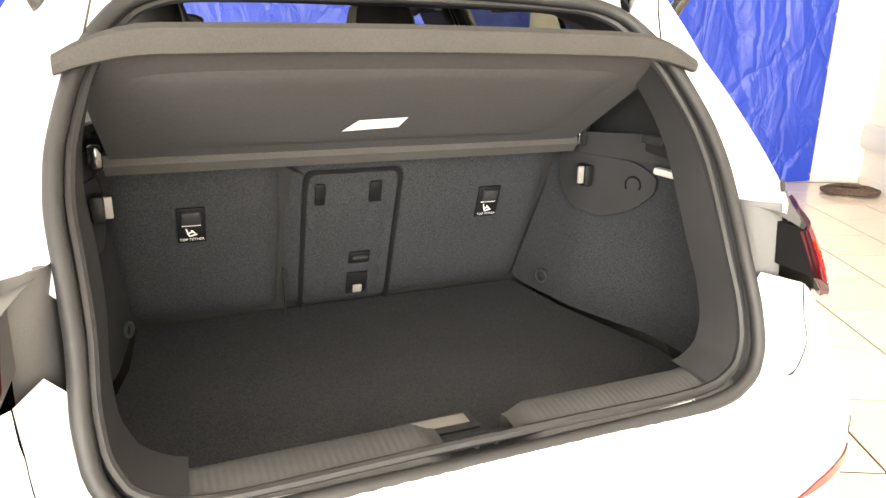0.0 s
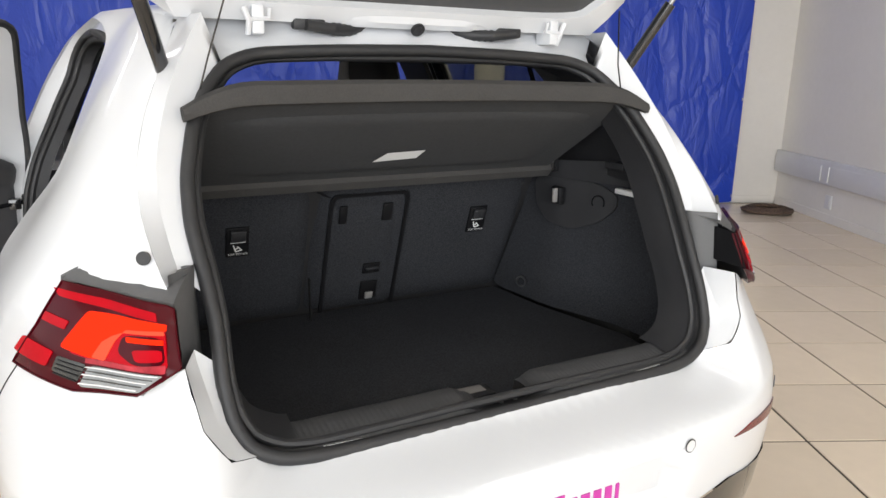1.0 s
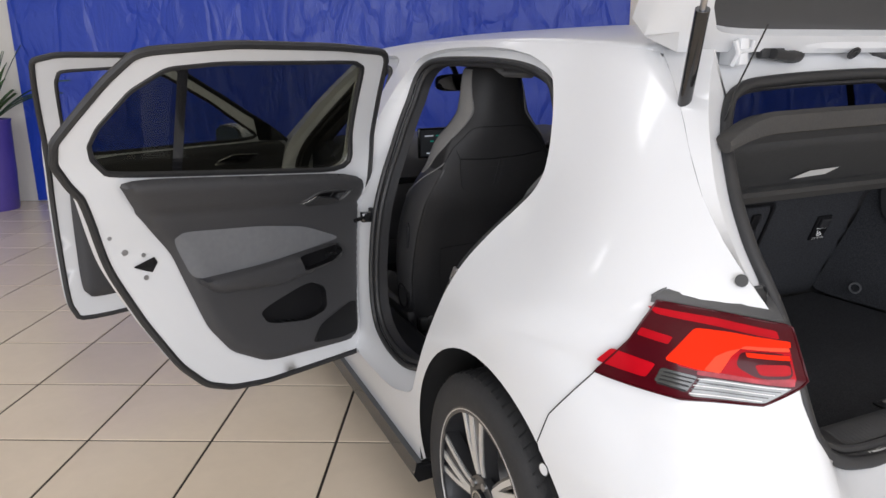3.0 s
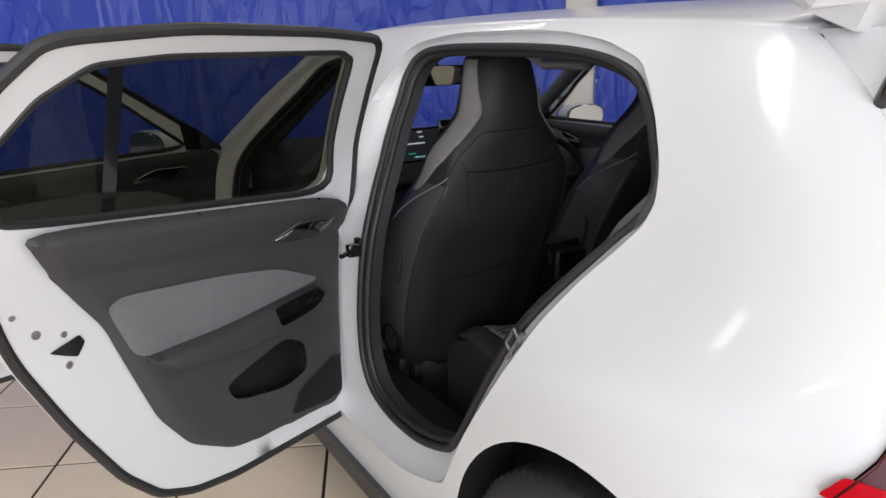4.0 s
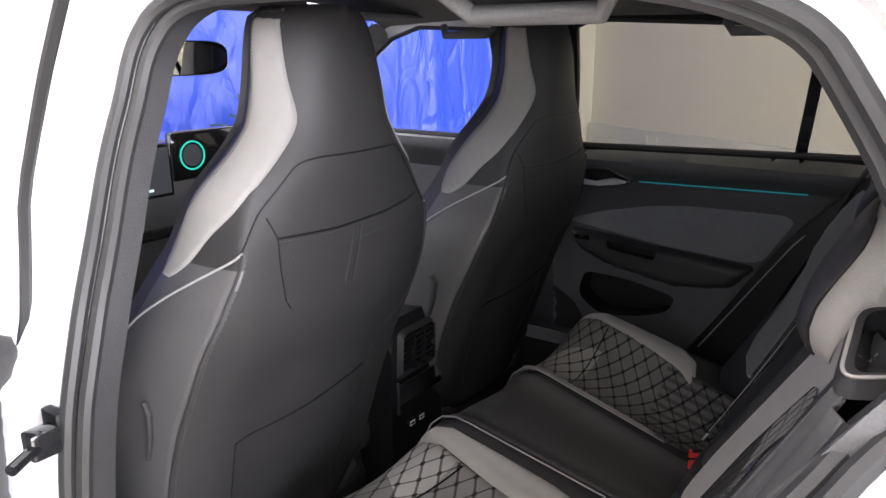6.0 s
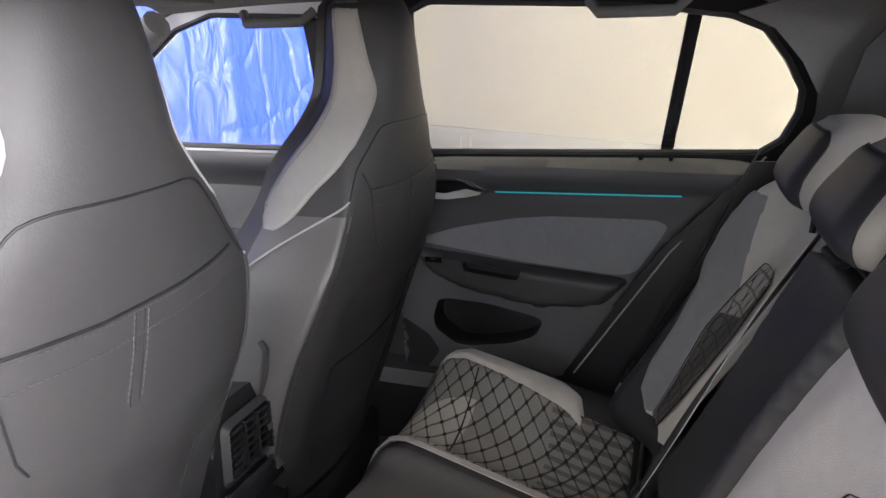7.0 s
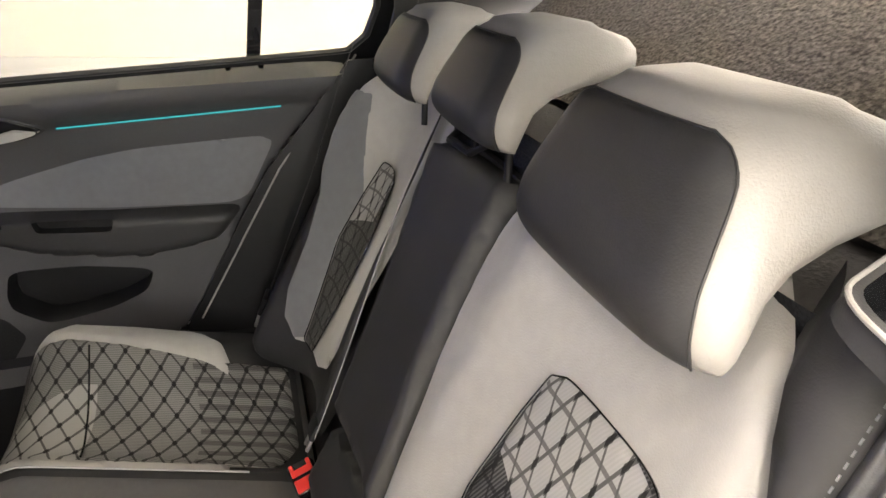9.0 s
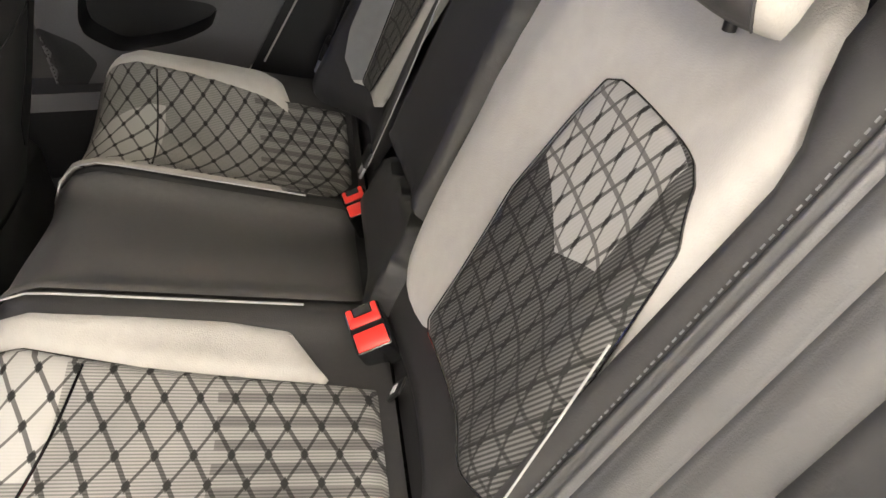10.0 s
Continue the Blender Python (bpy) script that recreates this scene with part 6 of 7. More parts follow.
def cabin_shell():
    part("cabin_floor", sheet(B(), [(-.72, 1.05), (.72, 1.05), (.72, 3.1), (-.72, 3.1)], lambda x, y: (x, y, .25 + .10 * math.exp(-(x / .12) ** 2)), .08, thick=.02), FLOORMAT, car, "dark carpeted cabin floor")
    for s in (-1, 1):
        # inner wall behind the trims, and wheel house under the rear bench
        o = [(.98, .30), (1.25, .34), (3.0, .34), (3.0, .25), (1.2, .25), (.98, .25)]
        part("inner_sill", sheet(B(), o, lambda y, z: Vector((s * .80, y, z)), .08, thick=.01), PLASTIC, car)
        w = [(.80, .72), (1.0, .72), (1.20, .55), (1.26, .46), (1.2, .36), (1.02, .36), (.82, .60)]
        if s > 0:
            w = [(.78, 1.03), (.985, 1.025), (1.06, .93), (1.165, .81), (1.235, .70), (1.30, .59), (1.38, .46), (1.38, .34), (1.02, .34), (.80, .60)]
        part("rear_side_trim", sheet(B(), w, lambda y, z: Vector((s * ((.62 + .10 * (y - .8) / .4) if s < 0 else .675 + .12 * (y - .8)), y, z)), .05, thick=.01), CATCH, car, "dark side trim beside the rear seat")
        q = [(.72, 1.0), (.95, .98), (.90, 1.06), (.855, 1.12), (.875, 1.20), (.94, 1.285), (1.0, 1.32), (.9, 1.345), (.72, 1.34)]
        if s > 0:
            q = [(.72, 1.0), (.96, .99), (.925, 1.03), (.90, 1.075), (.890, 1.125), (.893, 1.168), (.93, 1.23), (.985, 1.29), (1.05, 1.318), (.9, 1.36), (.72, 1.35)]
        part("c_pillar_trim", sheet(B(), q, lambda y, z: Vector((s * (.70 - .48 * max(0, z - 1.05)), y, z)), .04, thick=.008), LINER, car, "dark grey pillar trim")
        # B pillar
        bp = [(1.70, .36), (2.02, .36), (2.0, .9), (1.97, 1.1), (1.93, 1.33), (1.72, 1.33), (1.73, 1.1), (1.71, .9)]
        part("b_pillar_trim", sheet(B(), bp, lambda y, z: Vector((s * (half_width(z) - .095), y + .02, z)), .06, thick=.01), PLASTIC, car, "dark plastic pillar trim")
    # tunnel console with rear vents
    con = part("centre_console", loft(B(), [[(-.10, y, .24), (-.098, y, zt - .03), (-.085, y, zt), (.085, y, zt), (.098, y, zt - .03), (.10, y, .24)] for y, zt in ((1.79, .44), (1.785, .68), (1.80, .72), (1.95, .70), (2.4, .62), (2.75, .62))]), CATCH, car, "dark centre console with rear air vents")
    face = lambda x, z, d=.0: Vector((x, 1.782 + .10 * max(0, z - .68) - d, z))
    vo = rounded([(-.086, .585), (.086, .585), (.080, .700), (-.080, .700)], cut=.15, steps=4)
    vi = rounded([(-.074, .600), (.074, .600), (.070, .690), (-.070, .690)], cut=.12, steps=4)
    vp = part("vent_frame", strip(strip(B(), [face(*p, .002) for p in vo], [face(*p, .012) for p in vi]), [face(*p, .012) for p in vi], [face(*p, .0) for p in vi]), PLASTIC, con, "dark plastic vent surround")
    part("vent_back", sheet(B(), vi, lambda x, z: face(x, z, .001), .03), DARKGAP, con)
    for k in range(6):
        z = .610 + k * .014
        part("vent_slat", box(B(), (-.070, 1.766, z), (.070, 1.779, z + .0045), .0015), GLOSSBLACK, vp)
    for x in (-.036, .0, .036):
        part("vent_divider", box(B(), (x - .003, 1.764, .602), (x + .003, 1.778, .688), .001), GLOSSBLACK, vp)
    part("vent_knob", box(B(), (.020, 1.760, .640), (.034, 1.766, .652), .002), CHROME, vp)
    lp = part("lower_panel", box(B(), (-.084, 1.772, .525), (.084, 1.782, .578), .004), GLOSSBLACK, con, "gloss black panel below the vents")
    part("panel_edge", box(B(), (.050, 1.769, .545), (.080, 1.773, .572), .002), GREYPLASTIC, lp)
    part("chrome_edge", tube(B(), [(-.088, 1.776, .585), (-.090, 1.774, .55), (-.090, 1.774, .51)], .0045, 8), CHROME, con, "bright edge beside the vents")
    for x in (-.035, .0):
        port = part("usb_port", box(B(), (x - .011, 1.778, .455), (x + .011, 1.785, .470), .002), CATCH, con)
        part("port_rim", tube(B(), [(x - .008, 1.777, .458), (x + .008, 1.777, .458), (x + .008, 1.777, .467), (x - .008, 1.777, .467)], .0012, 5, True), LABEL, port)
    # dashboard
    dash = []
    for x in np.linspace(-.70, .70, 25):
        hood = .045 * math.exp(-((x - .12) / .2) ** 2)
        dash.append([(x, 2.62, .52), (x, 2.56, .66), (x, 2.55, .78), (x, 2.60, .90), (x, 2.68, .96 + hood), (x, 2.82, .985 + hood * .5), (x, 3.08, .985), (x, 3.1, .52)])
    d = part("dashboard", loft(B(), dash), TRIM, car, "dark soft-touch dashboard")
    part("dash_strip", box(B(), (-.68, 2.545, .80), (.12, 2.556, .83), .003), GLOSSBLACK, d)
    scr = part("touch_screen", box(B(), (-.33, 2.525, .915), (-.075, 2.545, 1.055), .006), GLOSSBLACK, d, "lit touch screen")
    scr_l = glowing("screen_image", (.10, .11, .12), .16)
    part("image", box(B(), (-.32, 2.5235, .925), (-.085, 2.5246, 1.045)), scr_l, scr, smooth=False)
    white, teal = glowing("screen_white", (.8, .85, .9), .8), glowing("screen_teal", (.03, .75, .55), .4)
    rnd = random.Random(8)
    for k in range(14):
        x, z, w = rnd.uniform(-.31, -.14), rnd.choice((.935, .95, .97, .99, 1.015, 1.035)), rnd.uniform(.012, .05)
        part("screen_bar", box(B(), (x, 2.5225, z), (x + w, 2.5232, z + .006)), white if k % 4 else teal, scr, smooth=False)
    cl = part("instrument_display", box(B(), (-.05, 2.56, .94), (.24, 2.59, 1.075), .012), GLOSSBLACK, d, "lit digital instruments")
    for x in (.012, .165):
        part("dial", disc(B(), (x, 2.557, 1.008), (0, -1, 0), .040, .036, .002, 32), teal, cl)
        part("dial_face", disc(B(), (x, 2.558, 1.008), (0, -1, 0), .03, 0, .001, 28), scr_l, cl)
    part("warning_light", disc(B(), (.09, 2.557, .965), (0, -1, 0), .006, 0, .001, 12), glowing("red_telltale", (1, .05, .03), 2), cl)
    part("vent_red", box(B(), (.15, 2.545, .70), (.17, 2.552, .708), .001), glowing("red_button_light", (1, .05, .03), 1.5), d)
    # steering wheel on the right
    sw = part("steering_wheel", tube(B(), [Vector((.37 + .185 * math.cos(t), 2.36 + .05 * math.sin(t) * .6, .80 + .18 * math.sin(t))) for t in (2 * math.pi * k / 40 for k in range(40))], .016, 10, True), LEATHER, car, "black leather steering wheel")
    part("hub", box(B(), (.30, 2.37, .74), (.44, 2.42, .85), .02), PLASTIC, sw)
    for p, q in (((.20, 2.375, .80), (.31, 2.39, .80)), ((.43, 2.39, .80), (.54, 2.375, .80)), ((.37, 2.40, .75), (.37, 2.35, .63))):
        part("spoke", tube(B(), [p, q], .016, 8), PLASTIC, sw)
    part("column", tube(B(), [(.37, 2.4, .79), (.37, 2.62, .75)], .045, 14), PLASTIC, sw)
    # interior mirror
    m = part("interior_mirror", loft(B(), [[(.118 * k * math.copysign(abs(math.cos(t)) ** .45, math.cos(t)), y, .034 * k * math.copysign(abs(math.sin(t)) ** .6, math.sin(t))) for t in (2 * math.pi * q / 28 for q in range(28))] for y, k in ((-.012, .96), (-.008, 1), (.008, .97), (.02, .8), (.026, .4))]), GLOSSBLACK, car, "frameless rear-view mirror")
    m.matrix_world = pose(MIRROR_AT[0], MIRROR_AT[1], MIRROR_AT[2], 2, 0, 6)
    part("mirror_face", disc(B(), (0, 0, 0), (0, -1, 0), 1, 0, 0, 28, .0135), MIRROR, m, "mirror glass", smooth=False).data.transform(Matrix.Diagonal((.112, 1, .031, 1)))
    part("stalk", tube(B(), [(0, .015, .01), (0, .05, .05), (0, .10, .085)], .012, 10), GLOSSBLACK, m)
    part("roof_console", box(B(), (-.09, 2.16, 1.375), (.09, 2.32, 1.405), .012), LINER, car)
    part("roof_light", box(B(), (-.03, 2.20, 1.368), (.0, 2.215, 1.374), .002), glowing("amber_roof_light", (1, .45, .1), 3), car)
    for s in (-1, 1):
        part("sun_visor", box(B(), (s * .36 - .19, 2.16, 1.365), (s * .36 + .19, 2.33, 1.38), .008), LINER, car)
        for y0 in (2.0, 1.22):
            part("grab_handle", tube(B(), [(s * .565, y0 + .10, 1.345), (s * .54, y0 + .08, 1.322), (s * .54, y0 - .06, 1.322), (s * .565, y0 - .08, 1.345)], .011, 10), LINER, car, "grey grab handle")
    # glazing in front
    def wind(u, v):
        x = (u * 2 - 1)
        y = 2.36 + .78 * v - .10 * x * x * v
        e = .585 + (.70 - .585) * v
        return Vector((x * e, y, gutter_z(2.36) + .045 - (gutter_z(2.36) + .045 - .955) * v - .045 * x * x * (1 - v)))
    ws = part("windscreen", grid(16, 12, wind), WINDOW, car, "clear windscreen")
    ws.visible_shadow = False
    for s in (-1, 1):
        part("a_pillar_trim", tube(B(), [(s * .56, 2.34, 1.33), (s * .62, 2.62, 1.16), (s * .69, 2.95, .96)], [.035, .032, .035], 10), LINER, car, "dark grey pillar trim")


cabin_shell()
c, d, o = Vector((-.846, .998, .828)), Vector((0, -.012, .017)), Vector((.008, .024, .010))
striker = part("door_striker", tube(B(), [c + d - o * .3, c + d + o, c - d + o, c - d - o * .3], .0042, 8), STEEL, car, "bright steel door striker loop")
part("striker_plate", tube(B(), [c + d * 1.9, c - d * 1.9], .007, 8, False, .5), STEEL, striker)
part("door_edge_lip", tube(B(), [(.705, y, z) for y, z in ((1.345, .489), (1.275, .60), (1.208, .707), (1.143, .81), (1.08, .89), (.965, 1.033))], .0022, 6), VINYLGREY, car, "pale edge of the far door opening")

# ---- doors ----
def door_set(sign, hinge_y, outline, window, trim_edge, pad, handle, pocket, divider, sill, rear, swing, arm=None, grip_o=None, switch=None, speaker=None):
    """A door in its closed place (left side: sign -1), then swung about its hinge line.
    Outlines are (d, z): d runs back from the hinge."""
    hx = .83
    n_out = lambda z: hx - half_width(z)
    n_in = lambda z: n_out(z) + (.062 if z < .98 else max(.032, .062 - .2 * (z - .98)))
    def at(d, z, n):
        return Vector((-(hx - n), hinge_y - d, z))
    o = rounded(outline, cut=.22, steps=4)
    w = rounded(window, cut=.16 if sign < 0 else .07, steps=4)
    oo, ww = resample(o, .04), resample(w, .04)
    bm = B()
    def n_skin(d, z):
        return n_out(z) + (.4 * tuck(hinge_y - d, z) if rear and sign > 0 else 0.0)
    sheet(bm, o, lambda d, z: at(d, z, n_skin(d, z)), .05, (w,))
    sheet(bm, o, lambda d, z: at(d, z, n_in(z)), .05, (w,))
    strip(bm, [at(d, z, n_skin(d, z)) for d, z in oo], [at(d, z, n_in(z)) for d, z in oo])
    strip(bm, [at(d, z, n_skin(d, z)) for d, z in ww], [at(d, z, n_in(z)) for d, z in ww])
    bmesh.ops.remove_doubles(bm, verts=bm.verts, dist=1e-5)
    bmesh.ops.recalc_face_normals(bm, faces=bm.faces)
    made = []
    deep = .055 if (rear and sign > 0) else 0.0
    name = "rear_door" if rear else "front_door"
    def add(nm, b, mat, par, label="", angle=40):
        if sign > 0:
            mirror_x(b)
        b.transform(Matrix.Translation((-sign * hx if False else (hx if sign < 0 else -hx), -hinge_y, 0)))
        ob = part(nm, b, mat, par, label, angle=angle)
        made.append(ob)
        return ob
    state = "open" if swing else "closed"
    door = add(name, bm, PAINT, car, f"white painted {state} door")
    door.location = ((-hx if sign < 0 else hx), hinge_y, 0)
    door.rotation_euler.z = radians(swing)
    # rubber round the rim
    b = tube(B(), [at(d, z, n_in(z) - .004) for d, z in oo], .011, 8, True)
    add("door_rubber", b, RUBBER, door, "black rubber edge seal")
    cw = Vector((sum(p[0] for p in ww) / len(ww), sum(p[1] for p in ww) / len(ww)))
    b = tube(B(), [at(*Vector(p).lerp(cw, .01), n_in(p[1]) - .006) for p in ww], .009, 6, True)
    add("window_seal", b, RUBBER, door)
    b = sheet(B(), w, lambda d, z: at(d, z, n_out(z) + .016), .06, thick=.004)
    g = add("window", b, TINTED if rear else WINDOW, door, "tinted side window" if rear else "clear side window")
    g.visible_shadow = rear
    if divider:
        (d0, z0), (d1, z1) = divider
        b = B()
        strip(b, [at(d0 - .014, z0, n_out(z0) + .026), at(d1 - .014, z1, n_out(z1) + .026)], [at(d0 + .014, z0, n_out(z0) + .026), at(d1 + .014, z1, n_out(z1) + .026)], False)
        bmesh.ops.solidify(b, geom=b.faces[:], thickness=.02)
        add("window_divider", b, GLOSSBLACK, door, "black window divider")
    if rear and sign > 0:
        wide = [tuple(cw + (Vector(p) - cw) * 1.0 + (Vector(p) - cw).normalized() * .05) for p in ww]
        fr = strip(B(), [at(d, z, n_in(z) + .010) for d, z in ww], [at(d, z, n_in(z) + .010) for d, z in wide])
        strip(fr, [at(d, z, n_in(z) - .02) for d, z in ww], [at(d, z, n_in(z) + .010) for d, z in ww])
        add("window_surround", fr, CATCH, door, "dark window surround")
    # moulded lining
    t = rounded(trim_edge, cut=.2, steps=4)
    crease = (lambda d: .893 + .11 * d) if sign < 0 else (lambda d: .922 + .025 * d)
    def lin(d, z, extra=0.0):
        e = min(1.0, edge_distance((d, z), t) / (.018 if deep else .035))
        base = n_in(z) + .006 + (.024 + deep) * math.sqrt(max(0, 1 - (1 - e) ** 2))
        ds = min(1, max(0, (d - .10) / .08)) * min(1, max(0, (.66 - d) / .12)) if rear else min(1, max(0, (d - .2) / .1)) * min(1, max(0, (.95 - d) / .1))
        zl = .735 - .06 * (d - .4)
        base += (0 if rear else .045) * ds * math.exp(-((z - zl) / .045) ** 2)
        base += .012 * math.exp(-((z - (sill(d) - .03)) / .035) ** 2)
        base -= .006 * math.exp(-((z - crease(d)) / .011) ** 2) if rear else 0
        base += .010 * min(1, max(0, (z - crease(d)) / .02)) if rear else 0
        return at(d, z, base + extra)
    pk = rounded(pocket, cut=.3, steps=4)
    bowl = rounded([(0.274, 0.948), (0.251, 0.956), (0.200, 0.956), (0.139, 0.948), (0.160, 0.920), (0.230, 0.930)], cut=.15, steps=3) if rear and sign < 0 else None
    b = sheet(B(), t, lin, .013 if rear else .022, (pk, bowl) if bowl else (pk,))
    add("door_trim", b, TRIM, door, "dark soft-touch door lining", angle=60)
    # shallow pocket: the shade of a deeper one is put into its colour
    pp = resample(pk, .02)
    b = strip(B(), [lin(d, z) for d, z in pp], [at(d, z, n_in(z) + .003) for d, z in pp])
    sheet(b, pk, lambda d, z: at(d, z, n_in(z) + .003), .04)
    add("door_pocket", b, CATCH, door, "door pocket, its shade put in as near-black")
    pd = rounded(pad, cut=.22, steps=4)
    def padp(d, z):
        e = min(1, edge_distance((d, z), pd) / .015)
        return lin(d, z, .003 + .004 * e)
    add("armrest_pad", sheet(B(), pd, padp, .02), SUEDEDARK, door, "grey suede insert panel", angle=60)
    # inner handle: bezel, bowl and lever
    hd = rounded(handle, cut=.2, steps=4)
    hc = Vector((sum(p[0] for p in hd) / len(hd), sum(p[1] for p in hd) / len(hd)))
    inner = [tuple(Vector(p).lerp(hc, .22)) for p in hd]
    b = strip(B(), [lin(d, z, .002) for d, z in hd], [lin(d, z, .009) for d, z in [tuple(Vector(p).lerp(hc, .10)) for p in hd]])
    strip(b, [lin(d, z, .009) for d, z in [tuple(Vector(p).lerp(hc, .10)) for p in hd]], [lin(d, z, .004) for d, z in inner])
    if bowl:
        ring = resample(hd, .008)
        mid_ring = [tuple(Vector(p).lerp(hc, .07)) for p in ring]
        in_ring = [tuple(Vector(p).lerp(hc, .16)) for p in ring]
        b = strip(B(), [lin(*p, .001) for p in ring], [lin(*p, .005) for p in mid_ring])
        strip(b, [lin(*p, .005) for p in mid_ring], [lin(*p, -.002) for p in in_ring])
        add("handle_bezel", b, GREYPLASTIC, door, "dark grey handle bezel", angle=50)
        # the bowl is trim in shade, put in as near-black
        add("handle_bowl", sheet(B(), in_ring, lambda d, z: lin(d, z, -.002 - .020 * min(1, edge_distance((d, z), in_ring) / .012)), .008), CATCH, door, "handle recess with its shade put into the colour", angle=60)
        lv = rounded([(.300, .930), (.262, .950), (.205, .938), (.158, .922), (.172, .912), (.282, .921)], cut=.15, steps=3)
        add("handle_lever", sheet(B(), lv, lambda d, z: lin(d, z, .001), .012, thick=.006), PLASTIC, door, "dark handle lever with bright tip")
        add("lever_tip", tube(B(), [lin(d, z, .004) for d, z in ((.306, .929), (.285, .940), (.268, .949))], .0016, 8), CHROME, door, "chrome lever tip")
        add("bezel_line", tube(B(), [lin(d, z, .003) for d, z in ((.199, .957), (.209, .930))], .0012, 6), GREYPLASTIC, door)
        add("bezel_line", tube(B(), [lin(d, z, .003) for d, z in ((.139, .950), (.159, .921), (.169, .908))], .0014, 6), GREYPLASTIC, door)
    else:
        add("handle_bezel", b, PLASTIC, door, "dark inner handle bezel")
        add("bezel_line", tube(B(), [lin(d, z, .0085) for d, z in resample([tuple(Vector(p).lerp(hc, .10)) for p in hd], .008)], .0014, 5, True), CHROME, door)
        # bowl shade put in as near-black here too
        add("handle_bowl", sheet(B(), inner, lambda d, z: lin(d, z, .0045), .012), CATCH, door)
        h = sorted(handle)
        tip = Vector(h[-1])
        if rear and sign > 0:
            lv = rounded([(.150, .908), (.215, .908), (.298, .927), (.262, .938), (.205, .921), (.150, .925)], cut=.12, steps=3)
            b = sheet(B(), lv, lambda d, z: lin(d, z, .016), .02, thick=.006)
        else:
            b = strip(B(), [lin(*tip.lerp(hc, q), .012) for q in (.08, .5, .95)], [lin(*(tip.lerp(hc, q) + Vector((0, -.012 - .008 * q))), .010) for q in (.08, .5, .95)], False)
            bmesh.ops.solidify(b, geom=b.faces[:], thickness=.005)
        add("handle_lever", b, RIM if sign > 0 else CHROME, door, "chrome handle lever")
    # ambient light line and armrest grip
    if rear:
        if sign > 0:
            b = tube(B(), [lin(d, crease(d), .0105) for d in np.linspace(.33, .75, 14)], .0016, 6)
            add("light_line", b, AMBIENT, door, "thin teal ambient light line")
        # padded armrest with grip recess and window switch
        ar = rounded(arm, cut=.18, steps=4)
        def armp(d, z, extra=0.0):
            e = min(1, edge_distance((d, z), ar) / .022)
            return lin(d, z, -.004 + .040 * math.sqrt(max(0, 1 - (1 - e) ** 2)) + extra)
        grip = rounded(grip_o, cut=.15, steps=3)
        add("armrest", sheet(B(), ar, armp, .012, (grip,)), TRIM if sign < 0 else LEATHER, door, "black padded armrest", angle=60)
        # the grip's inner shade is put into a near-black lining
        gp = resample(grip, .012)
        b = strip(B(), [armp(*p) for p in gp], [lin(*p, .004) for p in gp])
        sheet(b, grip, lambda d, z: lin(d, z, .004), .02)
        add("grip_recess", b, CATCH, door, "pull grip recess, near-black in place of shade")
        sx, sz = switch
        b = strip(B(), [armp(sx + q, sz, .006) for q in (-.022, -.01, 0, .012, .022)], [armp(sx + q, sz - .014, .002) for q in (-.022, -.01, 0, .012, .022)], False)
        bmesh.ops.solidify(b, geom=b.faces[:], thickness=.004)
        add("window_switch", b, GLOSSBLACK, door, "window switch")
        add("switch_mark", tube(B(), [armp(sx - .004, sz - .004, .008), armp(sx + .006, sz - .004, .008)], .0016, 5), CHROME, door)
        b = sheet(B(), rounded(speaker, cut=.2), lambda d, z: lin(d, z, .0025), .02)
        add("speaker_grille", b, CATCH, door, "perforated speaker grille")
        b = B()
        so = rounded(speaker, cut=.2)
        for i in range(30):
            for j in range(30):
                d, z = .02 + i * .009, .40 + j * .0085 + (i % 2) * .004
                if inside((d, z), so) and edge_distance((d, z), so) > .008:
                    p = lin(d, z, .0035)
                    q = [b.verts.new(p + Vector((.0, .0022 * math.cos(t), .0022 * math.sin(t)))) for t in (0, 1.57, 3.14, 4.71)]
                    b.faces.new(q)
        add("grille_holes", b, DARKGAP, door)
    # latch and bolts on the rear edge
    if rear:
        lk = sheet(B(), rounded([(.845, .838), (.81, .848), (.785, .855), (.776, .838), (.792, .812), (.815, .822)], cut=.15), lambda d, z: at(d, z, n_in(z) + .0025), .03, thick=.002)
        add("latch", lk, GLOSSBLACK, door, "black door latch")
        for d, z, r in ((.865, .884, .0085), (.814, .866, .006), (.81, .800, .007), (.905, .932, .0055)):
            b = disc(B(), at(d, z, n_in(z) + .001), (1, 0, 0), r, 0, .0025, 14)
            add("bolt", b, STEEL, door)
    for z in (.52, .92):
        add("hinge", box(B(), (-hx - .03, hinge_y - .03, z - .03), (-hx + .02, hinge_y + .02, z + .03), .006), PAINT, door)
    # outer handle
    zo, do = (.87, .78) if rear else (.86, .93)
    add("outer_handle", tube(B(), [at(do - .09, zo, n_out(zo) - .002), at(do - .07, zo, n_out(zo) - .03), at(do + .07, zo + .01, n_out(zo) - .03), at(do + .09, zo + .01, n_out(zo) - .002)], .012, 10), PAINT, door)
    if not rear:
        # wing mirror
        rings = []
        for k, (y, s) in enumerate(((-.02, .78), (-.015, .95), (.02, 1.0), (.06, .9), (.09, .6), (.10, .25))):
            rings.append([Vector((-(hx + .155) + s * .130 * math.copysign(abs(math.cos(t)) ** .75, math.cos(t)), hinge_y - .22 + y, 1.0 + s * .068 * math.copysign(abs(math.sin(t)) ** .75, math.sin(t)))) for t in (2 * math.pi * k / 24 for k in range(24))])
        add("mirror_housing", loft(B(), rings), PAINT, door, "white wing mirror housing")
        b = B()
